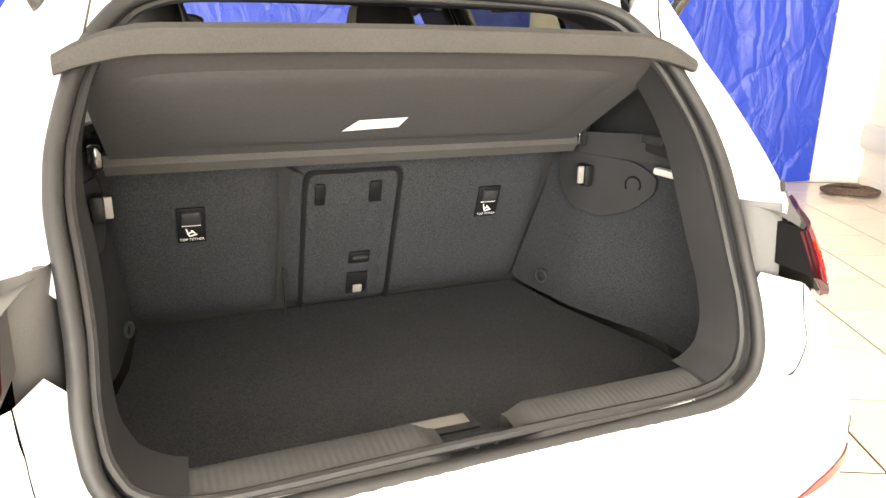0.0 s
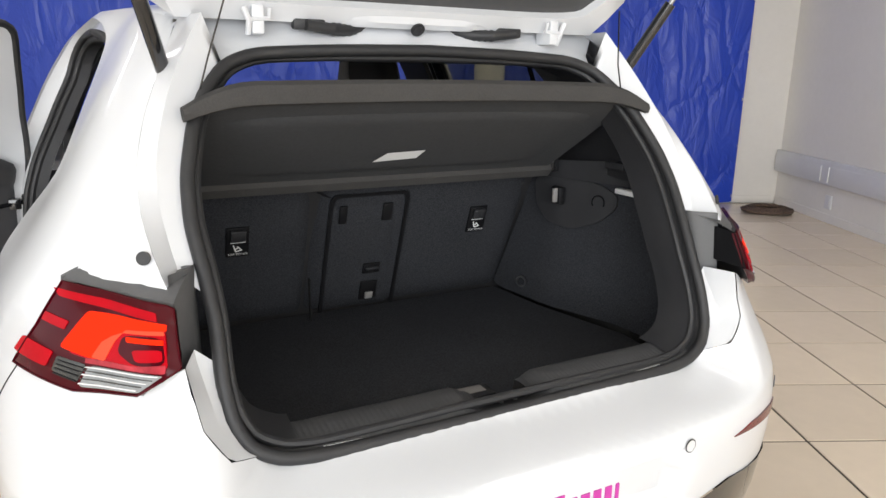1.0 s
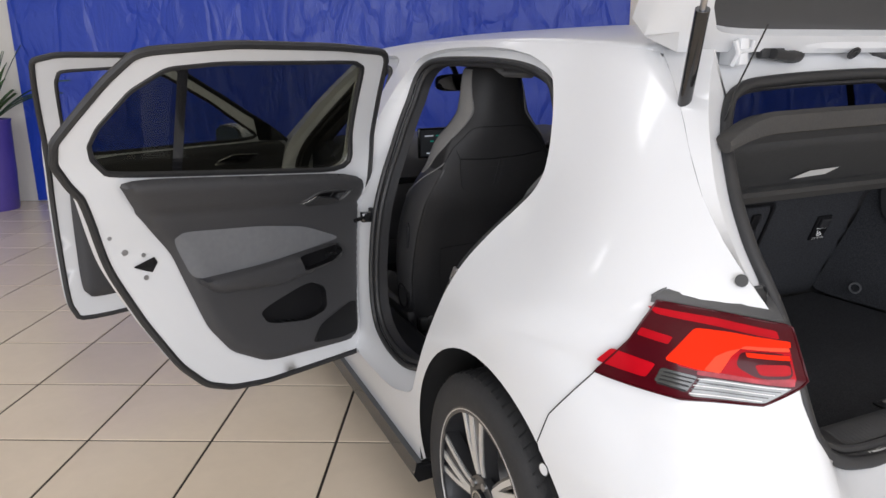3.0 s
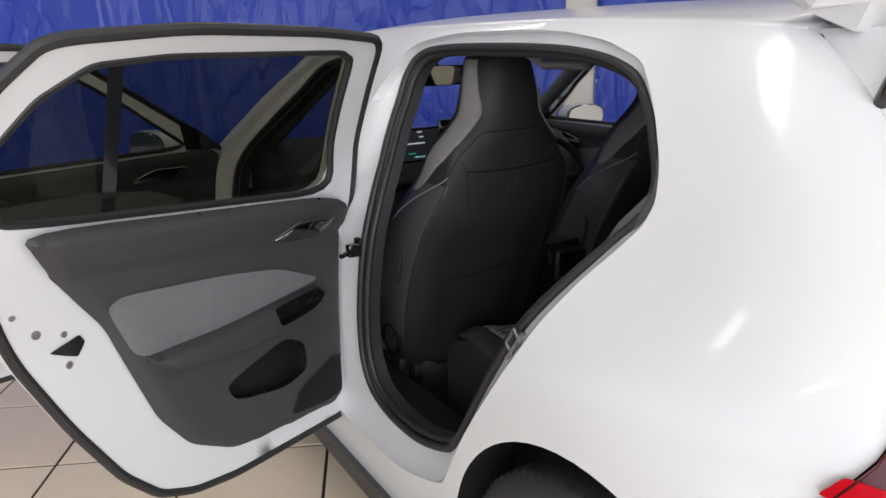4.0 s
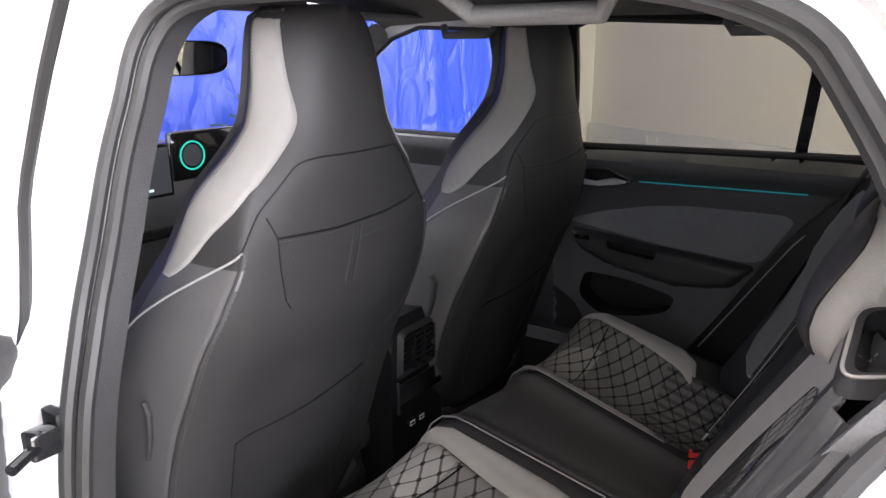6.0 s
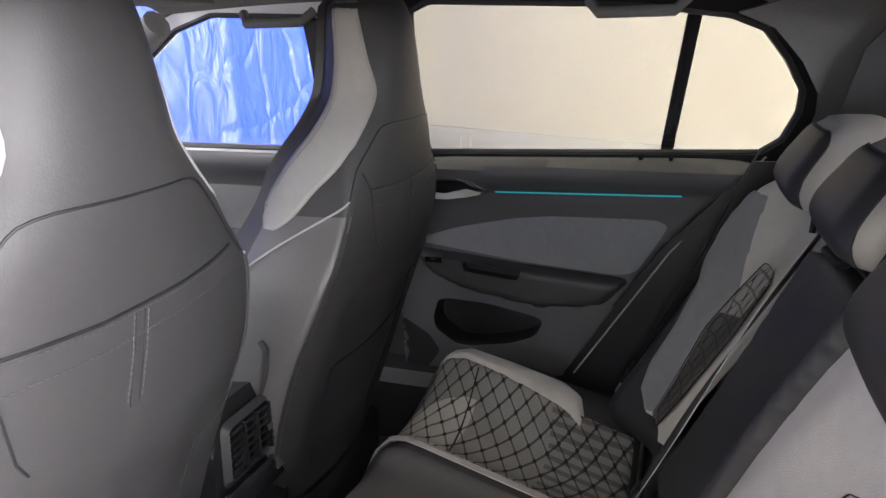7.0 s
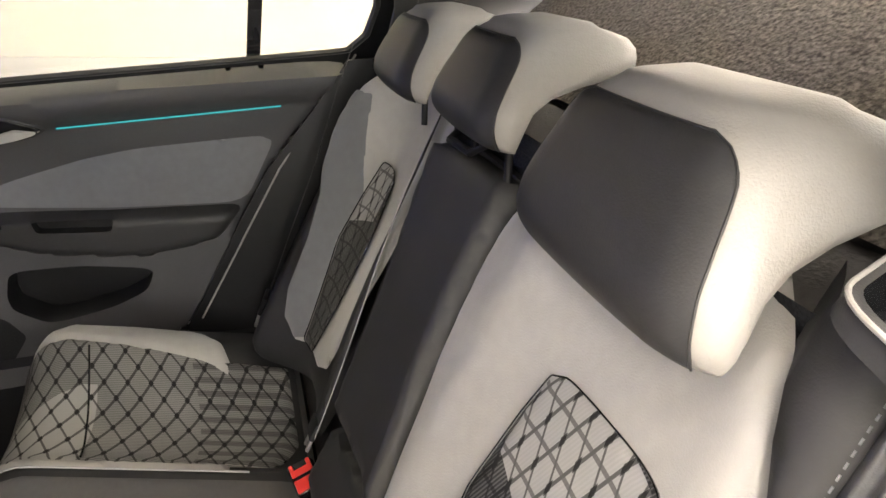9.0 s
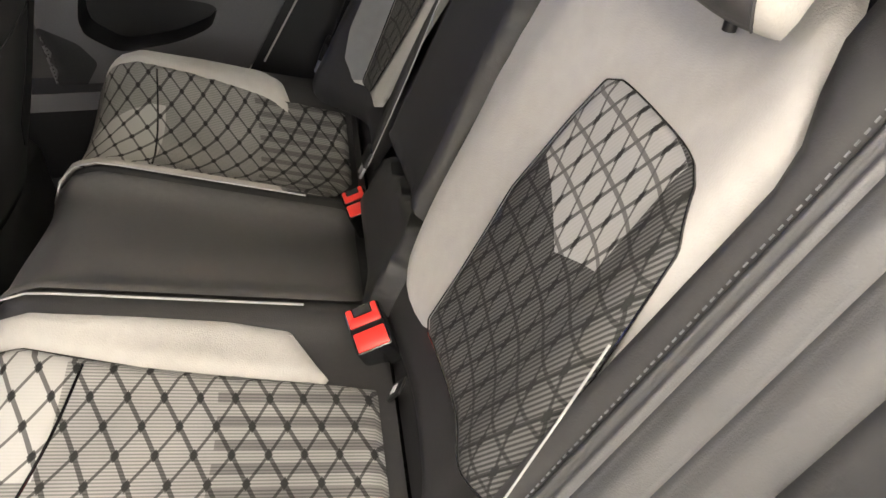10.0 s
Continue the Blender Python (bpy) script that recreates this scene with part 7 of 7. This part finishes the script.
        ring = [Vector((-(hx + .155) + .116 * math.copysign(abs(math.cos(t)) ** .75, math.cos(t)), hinge_y - .244, 1.0 + .057 * math.copysign(abs(math.sin(t)) ** .75, math.sin(t)))) for t in (2 * math.pi * k / 24 for k in range(24))]
        b.faces.new([b.verts.new(p) for p in ring])
        add("mirror_glass", b, MIRROR, door, "wing mirror glass")
        b = strip(B(), ring, [p + Vector((0, .006, 0)) + (p - Vector((-(hx + .155), hinge_y - .244, 1.0))) * .10 for p in ring])
        add("mirror_rim", b, GLOSSBLACK, door)
        add("mirror_foot", box(B(), (-(hx + .06), hinge_y - .24, .965), (-(hx - .02), hinge_y - .16, 1.01), .012), GLOSSBLACK, door)
        b = sheet(B(), [(.03, .985), (.20, 1.0), (.24, 1.12), (.13, 1.06)], lambda d, z: at(d, z, n_in(z) + .004), .03, thick=.004)
        add("mirror_triangle", b, GLOSSBLACK, door)
    return door


AMBIENT = glowing("teal_ambient_light", (0.02, 0.45, 0.5), 0.12)
R_OUT = [(0, .36), (.03, .335), (.446, .36), (.575, .385), (.66, .425), (.735, .51), (.822, .665), (.905, .84), (.968, 1.045), (1.0, 1.085), (1.032, 1.14), (1.034, 1.19), (1.002, 1.235), (.938, 1.322), (.876, 1.388), (.64, 1.405), (.30, 1.40), (.075, 1.385), (.03, 1.2), (.0, 1.0)]
R_WIN = [(.083, 1.008), (.91, 1.096), (.95, 1.142), (.96, 1.178), (.944, 1.22), (.877, 1.304), (.797, 1.353), (.655, 1.364), (.20, 1.362), (.150, 1.344)]
R_TRIM = [(.048, .998), (.905, 1.090), (.837, .985), (.737, .853), (.684, .716), (.640, .601), (.570, .503), (.445, .428), (.10, .392), (.055, .42), (.042, .765)]
R_PAD = [(.745, .90), (.715, .917), (.463, .886), (.292, .853), (.137, .785), (.30, .772), (.48, .760), (.685, .765)]
R_HAND = [(.335, .930), (.255, .968), (.106, .955), (.160, .905)]
R_POCK = [(.475, .613), (.276, .662), (.207, .625), (.204, .545), (.29, .528), (.447, .562)]
R_DIV = ((.714, 1.075), (.752, 1.358))
r_sill = lambda d: 1.0 + .108 * d
F_OUT = [(0, .38), (.04, .315), (1.08, .315), (1.115, .40), (1.12, .9), (1.135, 1.1), (1.17, 1.30), (1.18, 1.375), (1.10, 1.395), (.82, 1.392), (.66, 1.35), (.40, 1.21), (.14, 1.06), (.0, .96)]
F_WIN = [(.17, 1.005), (1.05, 1.005), (1.10, 1.30), (1.09, 1.34), (.82, 1.352), (.69, 1.318), (.45, 1.19)]
F_TRIM = [(.05, .96), (.10, .995), (1.055, .995), (1.06, .45), (1.02, .40), (.10, .40), (.05, .45)]
F_PAD = [(.93, .90), (.60, .90), (.35, .86), (.22, .80), (.45, .775), (.90, .77)]
F_HAND = [(.45, .915), (.36, .95), (.20, .94), (.26, .895)]
F_POCK = [(.85, .60), (.35, .61), (.25, .56), (.27, .48), (.85, .48)]
R_ARM = [(.69, .770), (.482, .765), (.30, .770), (.15, .774), (.138, .72), (.28, .69), (.40, .678), (.615, .705)]
R_GRIP = [(.335, .762), (.17, .770), (.152, .750), (.20, .722), (.315, .712)]
R_SPK = [(.075, .54), (.105, .545), (.24, .50), (.28, .445), (.15, .425), (.075, .43)]
# the closed door, seen from within
C_WIN = [(.083, 1.006), (.905, 1.028), (.948, 1.06), (.972, 1.12), (.972, 1.168), (.935, 1.23), (.885, 1.29), (.82, 1.316), (.64, 1.342), (.20, 1.362), (.150, 1.344)]
C_TRIM = [(.048, 1.0), (.905, 1.022), (.835, .93), (.73, .81), (.665, .71), (.605, .60), (.535, .47), (.445, .41), (.10, .392), (.055, .42), (.042, .765)]
C_PAD = [(.728, .865), (.70, .880), (.46, .875), (.357, .862), (.22, .83), (.103, .789), (.25, .770), (.40, .752), (.655, .735)]
C_HAND = [(.315, .930), (.255, .966), (.106, .958), (.140, .905), (.28, .912)]
C_POCK = [(.447, .605), (.30, .632), (.168, .636), (.152, .58), (.157, .548), (.221, .505), (.35, .525), (.425, .555)]
C_ARM = [(.655, .732), (.40, .748), (.243, .764), (.105, .774), (.15, .705), (.25, .665), (.436, .635), (.59, .656)]
C_GRIP = [(.394, .738), (.243, .750), (.25, .725), (.385, .712)]
C_SPK = [(.06, .575), (.14, .53), (.17, .485), (.13, .43), (.06, .42)]
C_DIV = ((.708, 1.02), (.752, 1.335))
door_set(-1, 1.82, R_OUT, R_WIN, R_TRIM, R_PAD, R_HAND, R_POCK, R_DIV, r_sill, True, -64, R_ARM, R_GRIP, (.215, .757), R_SPK)
door_set(1, 1.875, R_OUT, C_WIN, C_TRIM, C_PAD, C_HAND, C_POCK, C_DIV, lambda d: 1.0 + .025 * d, True, 0, C_ARM, C_GRIP, (.17, .757), C_SPK)
for sg, turn_f in ((-1, -68), (1, 0)):
    door_set(sg, 3.05, F_OUT, F_WIN, F_TRIM, F_PAD, F_HAND, F_POCK, None, lambda d: 1.0, False, turn_f)


def check_strap():
    b = tube(B(), [(-.905, 1.655, .853), (-.868, 1.675, .856), (-.80, 1.725, .858)], .007, 8)
    st = part("check_strap", b, GLOSSBLACK, car, "black door check strap")
    bx = box(B(), (-.017, -.013, -.017), (.017, .013, .017), .004)
    o = part("strap_block", bx, GLOSSBLACK, st)
    o.location = (-.858, 1.682, .856)
    bx = box(B(), (-.007, -.018, -.009), (.007, .018, .020), .003)
    o = part("strap_clip", bx, CATCH, st)
    o.location = (-.832, 1.70, .86)


check_strap()

# ---- tailgate, wheels, nose ----
def tailgate():
    th = radians(50)
    g, nrm = Vector((0, -math.cos(th), math.sin(th))), Vector((0, math.sin(th), math.cos(th)))
    base = Vector((0, .648, 1.352))
    wide = smooth_curve((0, .03, .10, .5, .95), (.52, .565, .575, .62, .56))
    def at(x, s, d=0.0):
        roll = .045 * max(0, (.03 - s) / .03) ** 2
        e = max(0, (abs(x) - (wide(s) - .05)) / .05)
        return base + Vector((x, 0, 0)) + g * s + nrm * (d + roll + .05 * e * e)
    half = [(wide(s), s) for s in (0, .012, .03, .06, .1, .2, .35, .5, .65, .8, .9, .95)]
    o = [(-x, s) for x, s in half] + [(x, s) for x, s in half[::-1]]
    hole = rounded([(-.43, .068), (.43, .068), (.50, .15), (.53, .47), (-.53, .47), (-.50, .15)], cut=.2, steps=4)
    bm = B()
    sheet(bm, o, lambda x, s: at(x, s), .05, (hole,))
    outer = lambda x, s: at(x, s, .055)
    sheet(bm, o, outer, .05, (hole,))
    oo, hh = resample(o, .05), resample(hole, .05)
    strip(bm, [at(*p) for p in oo], [outer(*p) for p in oo])
    strip(bm, [at(*p) for p in hh], [outer(*p) for p in hh])
    bmesh.ops.remove_doubles(bm, verts=bm.verts, dist=1e-5)
    bmesh.ops.recalc_face_normals(bm, faces=bm.faces)
    gate = part("tailgate", bm, PAINT, car, "white raised tailgate")
    part("gate_glass", sheet(B(), hole, lambda x, s: at(x, s, .03), .08, thick=.004), TINTED, gate, "tinted rear window")
    c = Vector((0, .27))
    # border widened in matte grey to stand in for the ceiling's reflection
    part("border_and_reflection", strip(B(), [at(*p, .022) for p in hh], [at(*Vector(p).lerp(c, .45), .026) for p in hh]), GREYPLASTIC, gate, "border of the rear window, its grey width standing in for a reflection")
    low = rounded([(-.50, .52), (.50, .52), (.47, .90), (-.47, .90)], cut=.15, steps=4)
    part("gate_lining", sheet(B(), low, lambda x, s: at(x, s, -.012), .06, thick=.008), PLASTIC, gate, "dark tailgate lining")
    # pressed panel between the hinges, plug, cable sleeves, clips
    pr = rounded([(-.22, .008), (.22, .008), (.14, .052), (-.14, .052)], cut=.3, steps=5)
    part("pressed_rib", sheet(B(), pr, lambda x, s: at(x, s, -.008 * min(1, edge_distance((x, s), pr) / .02)), .02), PAINT, gate)
    part("rubber_plug", disc(B(), at(0, .028, -.009), -nrm, .016, 0, .004, 20), RUBBER, gate, "round rubber plug")
    part("plug_ring", disc(B(), at(0, .028, -.012), -nrm, .010, .007, .003, 20), PLASTIC, gate)
    for s in (-1, 1):
        pts = [at(s * .255, .030, -.012), at(s * .20, .022, -.016), at(s * .15, .008, -.020), at(s * .09, -.008, -.018), at(s * .04, -.014, -.004)]
        fine, rad = [], []
        for i in range(len(pts) - 1):
            for k in range(8):
                fine.append(pts[i].lerp(pts[i + 1], k / 8))
                rad.append(.012 + (.0022 if (i * 8 + k) % 2 else 0) if i else .012)
        part("cable_sleeve", tube(B(), fine, rad, 10), RUBBER, gate, "black corrugated cable sleeve")
        part("sleeve_end", box(B(), (0, 0, 0), (.07, .02, .028), .006), RUBBER, gate).matrix_world = Matrix.Translation(at(s * .245 - .035, .018, -.02))
        hinge = part("gate_hinge", box(B(), (s * .357 - .012, .60, 1.345), (s * .357 + .012, .66, 1.40), .004), PAINT, gate, "white painted hinge")
        part("hinge_arm", tube(B(), [(s * .385, .60, 1.395), (s * .375, .60, 1.37), (s * .375, .615, 1.345)], .006, 8), PAINT, hinge)
        part("hinge_arm", tube(B(), [(s * .335, .60, 1.395), (s * .335, .605, 1.375), (s * .372, .60, 1.372)], .005, 8), PAINT, hinge)
        d = Vector((s * .27, -.44, .84)).normalized()
        b0 = Vector((s * .533, .578, 1.24))
        st = part("gas_strut", tube(B(), [b0, b0 + d * .24], .0135, 12), GLOSSBLACK, car, "black gas strut")
        part("rod", tube(B(), [b0 + d * .24, b0 + d * .43], .006, 10), STEEL, st)
        part("ball_end", box(B(), tuple(b0 - Vector((.012, .012, .015))), tuple(b0 + Vector((.012, .012, .012))), .005), RUBBER, st)
        part("body_plug", disc(B(), Vector((s * .628, .298, .996)), (s * .55, -1, .25), .011, 0, .004, 18), RUBBER, car, "round rubber plug")


tailgate()


def wheel(x, y, s):
    """s = -1: left side. Two-tone alloy with five pairs of spokes."""
    R, r, w = .319, .232, .105
    hub = Vector((x, y, WHEEL_Z))
    prof = [(r - .004, w * .92), (r + .012, w * 1.0), (r + .035, w * 1.04), (r + .06, w * 1.0), (R - .012, w * .93), (R - .002, w * .80), (R, w * .55), (R, 0)]
    prof = prof + [(a, -b) for a, b in prof[::-1][1:]]
    rings = []
    for k in range(64):
        t = 2 * math.pi * k / 64
        rings.append([hub + Vector((-s * (w) * 0 + s * (b - .0) * -1 * -1, a * math.cos(t), a * math.sin(t))) for a, b in prof])
    bm = B()
    rows = [[bm.verts.new(p) for p in rg] for rg in rings]
    for i in range(64):
        a, b = rows[i], rows[(i + 1) % 64]
        for k in range(len(prof) - 1):
            bm.faces.new((a[k], b[k], b[k + 1], a[k + 1]))
    wh = part("wheel", bm, TYRE, car, "two-tone alloy wheel with low-profile tyre", angle=35)
    tr = B()
    for k in range(72):
        t = 2 * math.pi * k / 72
        for q0, q1 in ((.50, .86), (-.86, -.50)):
            a = hub + Vector((s * w * q0, (R + .001) * math.cos(t), (R + .001) * math.sin(t)))
            b = hub + Vector((s * w * q1, (R - .004) * math.cos(t + .05), (R - .004) * math.sin(t + .05)))
            tube(tr, [a, b], .0028, 4)
    tagged(part("tread", tr, RUBBER, wh), kind="stuff")
    barrel = B()
    strip(barrel, [hub + Vector((s * w * .95, r * math.cos(t), r * math.sin(t))) for t in (2 * math.pi * k / 48 for k in range(48))],
          [hub + Vector((-s * w * .6, (r - .03) * math.cos(t), (r - .03) * math.sin(t))) for t in (2 * math.pi * k / 48 for k in range(48))])
    part("rim_barrel", barrel, RIMDARK, wh, "dark rim barrel")
    part("rim_edge", disc(B(), hub, (s, 0, 0), r + .003, r - .012, .006, 64, w * .90), RIMDARK, wh, "dark rim edge")
    part("rim_line", disc(B(), hub, (s, 0, 0), r - .001, r - .0035, .002, 64, w * .90 + .0055), RIM, wh, "machined rim line")
    part("brake_disc", disc(B(), hub, (s, 0, 0), .15, 0, .02, 40, -.02), STEEL, wh, "steel brake disc")
    def pt(rad, ang, x):
        return hub + Vector((s * x, rad * math.cos(ang), rad * math.sin(ang)))

    def blade(name, stations, mat, label, depth):
        """A spoke from stations of (radius, angle, half width, height)."""
        L, Rr = [], []
        for i, (rad, ang, wd, x) in enumerate(stations):
            p = pt(rad, ang, x)
            q0, q1 = stations[max(0, i - 1)], stations[min(len(stations) - 1, i + 1)]
            dirv = (pt(q1[0], q1[1], 0) - pt(q0[0], q0[1], 0)).normalized()
            side = dirv.cross(Vector((s, 0, 0))).normalized()
            L.append(p - side * wd)
            Rr.append(p + side * wd)
        rings = []
        for a, b in zip(L, Rr):
            rings.append([a, b, b - Vector((s * depth, 0, 0)), a - Vector((s * depth, 0, 0))])
        part(name, loft(B(), rings), mat, wh, label, angle=30)
    for k in range(5):
        t0 = 2 * math.pi * k / 5 + .12
        arm = [(.042, t0 - .16, .012, .084), (.10, t0 - .05, .015, .089), (.16, t0 + .015, .021, .092), (r - .004, t0 + .06, .029, .094)]
        for sd, wide in ((-1, .0085), (1, .0055)):
            blade("spoke", [(a, b + sd * c / a, wide + .01 * (a - .04), d) for a, b, c, d in arm], RIM, "machined alloy spoke edge", .004)
        blade("spoke_flank", [(a, b, c + .012, d - .0045) for a, b, c, d in arm], RIMDARK, "", .035)
        slim = [(.075, t0 - .34, .006, .087), (.15, t0 - .30, .0065, .092), (r - .004, t0 - .26, .007, .094)]
        blade("slim_spoke", slim, RIM, "machined slim spoke", .003)
        blade("slim_flank", [(a, b, c + .007, d - .0035) for a, b, c, d in slim], RIMDARK, "", .035)
    part("hub_ring", disc(B(), hub, (s, 0, 0), .066, 0, .02, 32, .07), RIMDARK, wh)
    part("hub_cap", disc(B(), hub, (s, 0, 0), .032, 0, .012, 28, .088), GLOSSBLACK, wh, "black hub cap with pale emblem")
    part("cap_ring", disc(B(), hub, (s, 0, 0), .031, .026, .002, 28, .100), CHROME, wh)
    for k in range(5):
        t = 2 * math.pi * k / 5 + .6
        part("wheel_bolt", disc(B(), hub + Vector((0, .052 * math.cos(t), .052 * math.sin(t))), (s, 0, 0), .010, 0, .008, 10, .088), STEEL, wh)
    # wheel housing
    ho = B()
    arc = [radians(a) for a in range(-15, 196, 9)]
    strip(ho, [Vector((s * .875, y + .392 * math.cos(a), WHEEL_Z + .01 + .392 * math.sin(a))) for a in arc], [Vector((s * .60, y + .392 * math.cos(a), WHEEL_Z + .01 + .392 * math.sin(a))) for a in arc], False)
    o = [(y + .39 * math.cos(a), WHEEL_Z + .01 + .39 * math.sin(a)) for a in arc]
    sheet(ho, o, lambda p, q: Vector((s * .60, p, q)), .1)
    part("wheel_housing", ho, DARKGAP, car, "black wheel arch liner")


for wx, ws in ((-.775, -1), (.775, 1)):
    wheel(wx, WHEEL_Y, ws)
    wheel(wx, WHEEL_Y2, ws)

for sg in (-1, 1):
    bm = loft(B(), [[(sg * .80, y, .20), (sg * .885, y, .21), (sg * .895, y, .17), (sg * .88, y, .145), (sg * .80, y, .15)] for y in (1.19, 1.3, 2.0, 2.8, 2.99)])
    part("sill_skirt", bm, GLOSSBLACK, car, "gloss black side skirt")
    bm = loft(B(), [[(sg * .855, y, .22), (sg * .835, y, .31), (sg * .815, y, .37), (sg * .79, y, .375), (sg * .79, y, .22)] for y in (1.23, 1.4, 2.0, 2.6, 2.97)])
    part("door_step", bm, PAINT if sg < 0 else PLASTIC, car, "white painted door sill" if sg < 0 else "dark plastic sill cover")
    bm = loft(B(), [[(sg * .808, y, .376), (sg * .80, y, .425), (sg * .785, y, .438), (sg * .70, y, .438), (sg * .67, y, .41), (sg * .66, y, .24), (sg * .79, y, .24)] for y in (1.2, 1.4, 2.0, 2.6, 2.97)])
    part("sill_cover", bm, CATCH, car, "black plastic sill cover")
part("underbody", box(B(), (-.80, .45, .16), (.80, 3.9, .20), .02), DARKGAP, car)


def nose():
    def bonnet(u, v):
        x = u * 2 - 1
        y = 3.02 + 1.06 * v - .22 * x * x * v
        z = .965 - .05 * v - .16 * v * v - .035 * abs(x) ** 3
        return Vector((x * (.80 - .06 * v), y, z))
    part("bonnet", grid(20, 16, bonnet), PAINT, car, "white bonnet").modifiers.new("metal", "SOLIDIFY").thickness = .006
    def front(u, v):
        f = (u * 2 - 1) * math.pi / 2 * .93
        z = .20 + .56 * v
        yf = front_line(z)
        w = half_width(z)
        c = abs(math.cos(f)) ** (2 / 2.6)
        sx = math.copysign(abs(math.sin(f)) ** (2 / 2.6), f)
        return Vector((w * sx, 3.62 + (yf - 3.62) * c, z))
    part("front_bumper", grid(36, 12, front), PAINT, car, "white front bumper").modifiers.new("shell", "SOLIDIFY").thickness = .006
    for s in (-1, 1):
        o = [(.45, .66), (.80, .70), (.84, .76), (.70, .755), (.45, .72)]
        def lampf(x, z):
            w, yf = half_width(z), front_line(z)
            c = (1 - min(1, x / w) ** 2.6) ** (1 / 2.6)
            return Vector((s * x, 3.62 + (yf - 3.62) * c + .008, z))
        part("headlamp", sheet(B(), o, lampf, .03, thick=.006), CLEARLAMP, car, "clear headlamp")


nose()

# ---- floor tiles ----
def tiles():
    size, u0, v0 = .468, -2.584, 1.166
    gap = .0052
    h = size / 2 - gap
    def tile_bm(bm, cu, cv, lift=0.0):
        b = .0022
        rows = []
        for e, z in ((0, -.006), (0, -.0012), (b, 0)):
            rows.append([bm.verts.new((cu + sx * (h - e), cv + sy * (h - e), z + lift)) for sx, sy in ((-1, -1), (1, -1), (1, 1), (-1, 1))])
        for a, c in zip(rows, rows[1:]):
            for k in range(4):
                bm.faces.new((a[k], a[(k + 1) % 4], c[(k + 1) % 4], c[k]))
        bm.faces.new(rows[-1])
    bm = B()
    tile_bm(bm, 0, 0)
    me = bpy.data.meshes.new("tile")
    bm.to_mesh(me)
    bm.free()
    me.materials.append(TILE)
    cells = []
    for i in range(-13, 14):
        for j in range(-16, 11):
            u, v = u0 + (i + .5) * size, v0 + (j + .5) * size
            if LEFT_U + .1 < u < WALL_U - .0 and BACK_V + .1 < v < WALL_V:
                cells.append((u, v))
    near = sorted(cells, key=lambda c: (c[0] + .5) ** 2 + ((c[1] - 2.3) * .95) ** 2)
    rest = B()
    for k, (u, v) in enumerate(near):
        if k < 290:
            ob = new("tile", me)
            ob.parent = floor
            ob.location = room(u, v, .0002 * ((k * 7) % 5))
            ob.rotation_euler.z = ROOM
        else:
            tile_bm(rest, u, v)
    rest.transform(Matrix.Rotation(ROOM, 4, "Z"))
    tagged(part("tile_field", rest, TILE, floor, smooth=False), kind="stuff")


tiles()
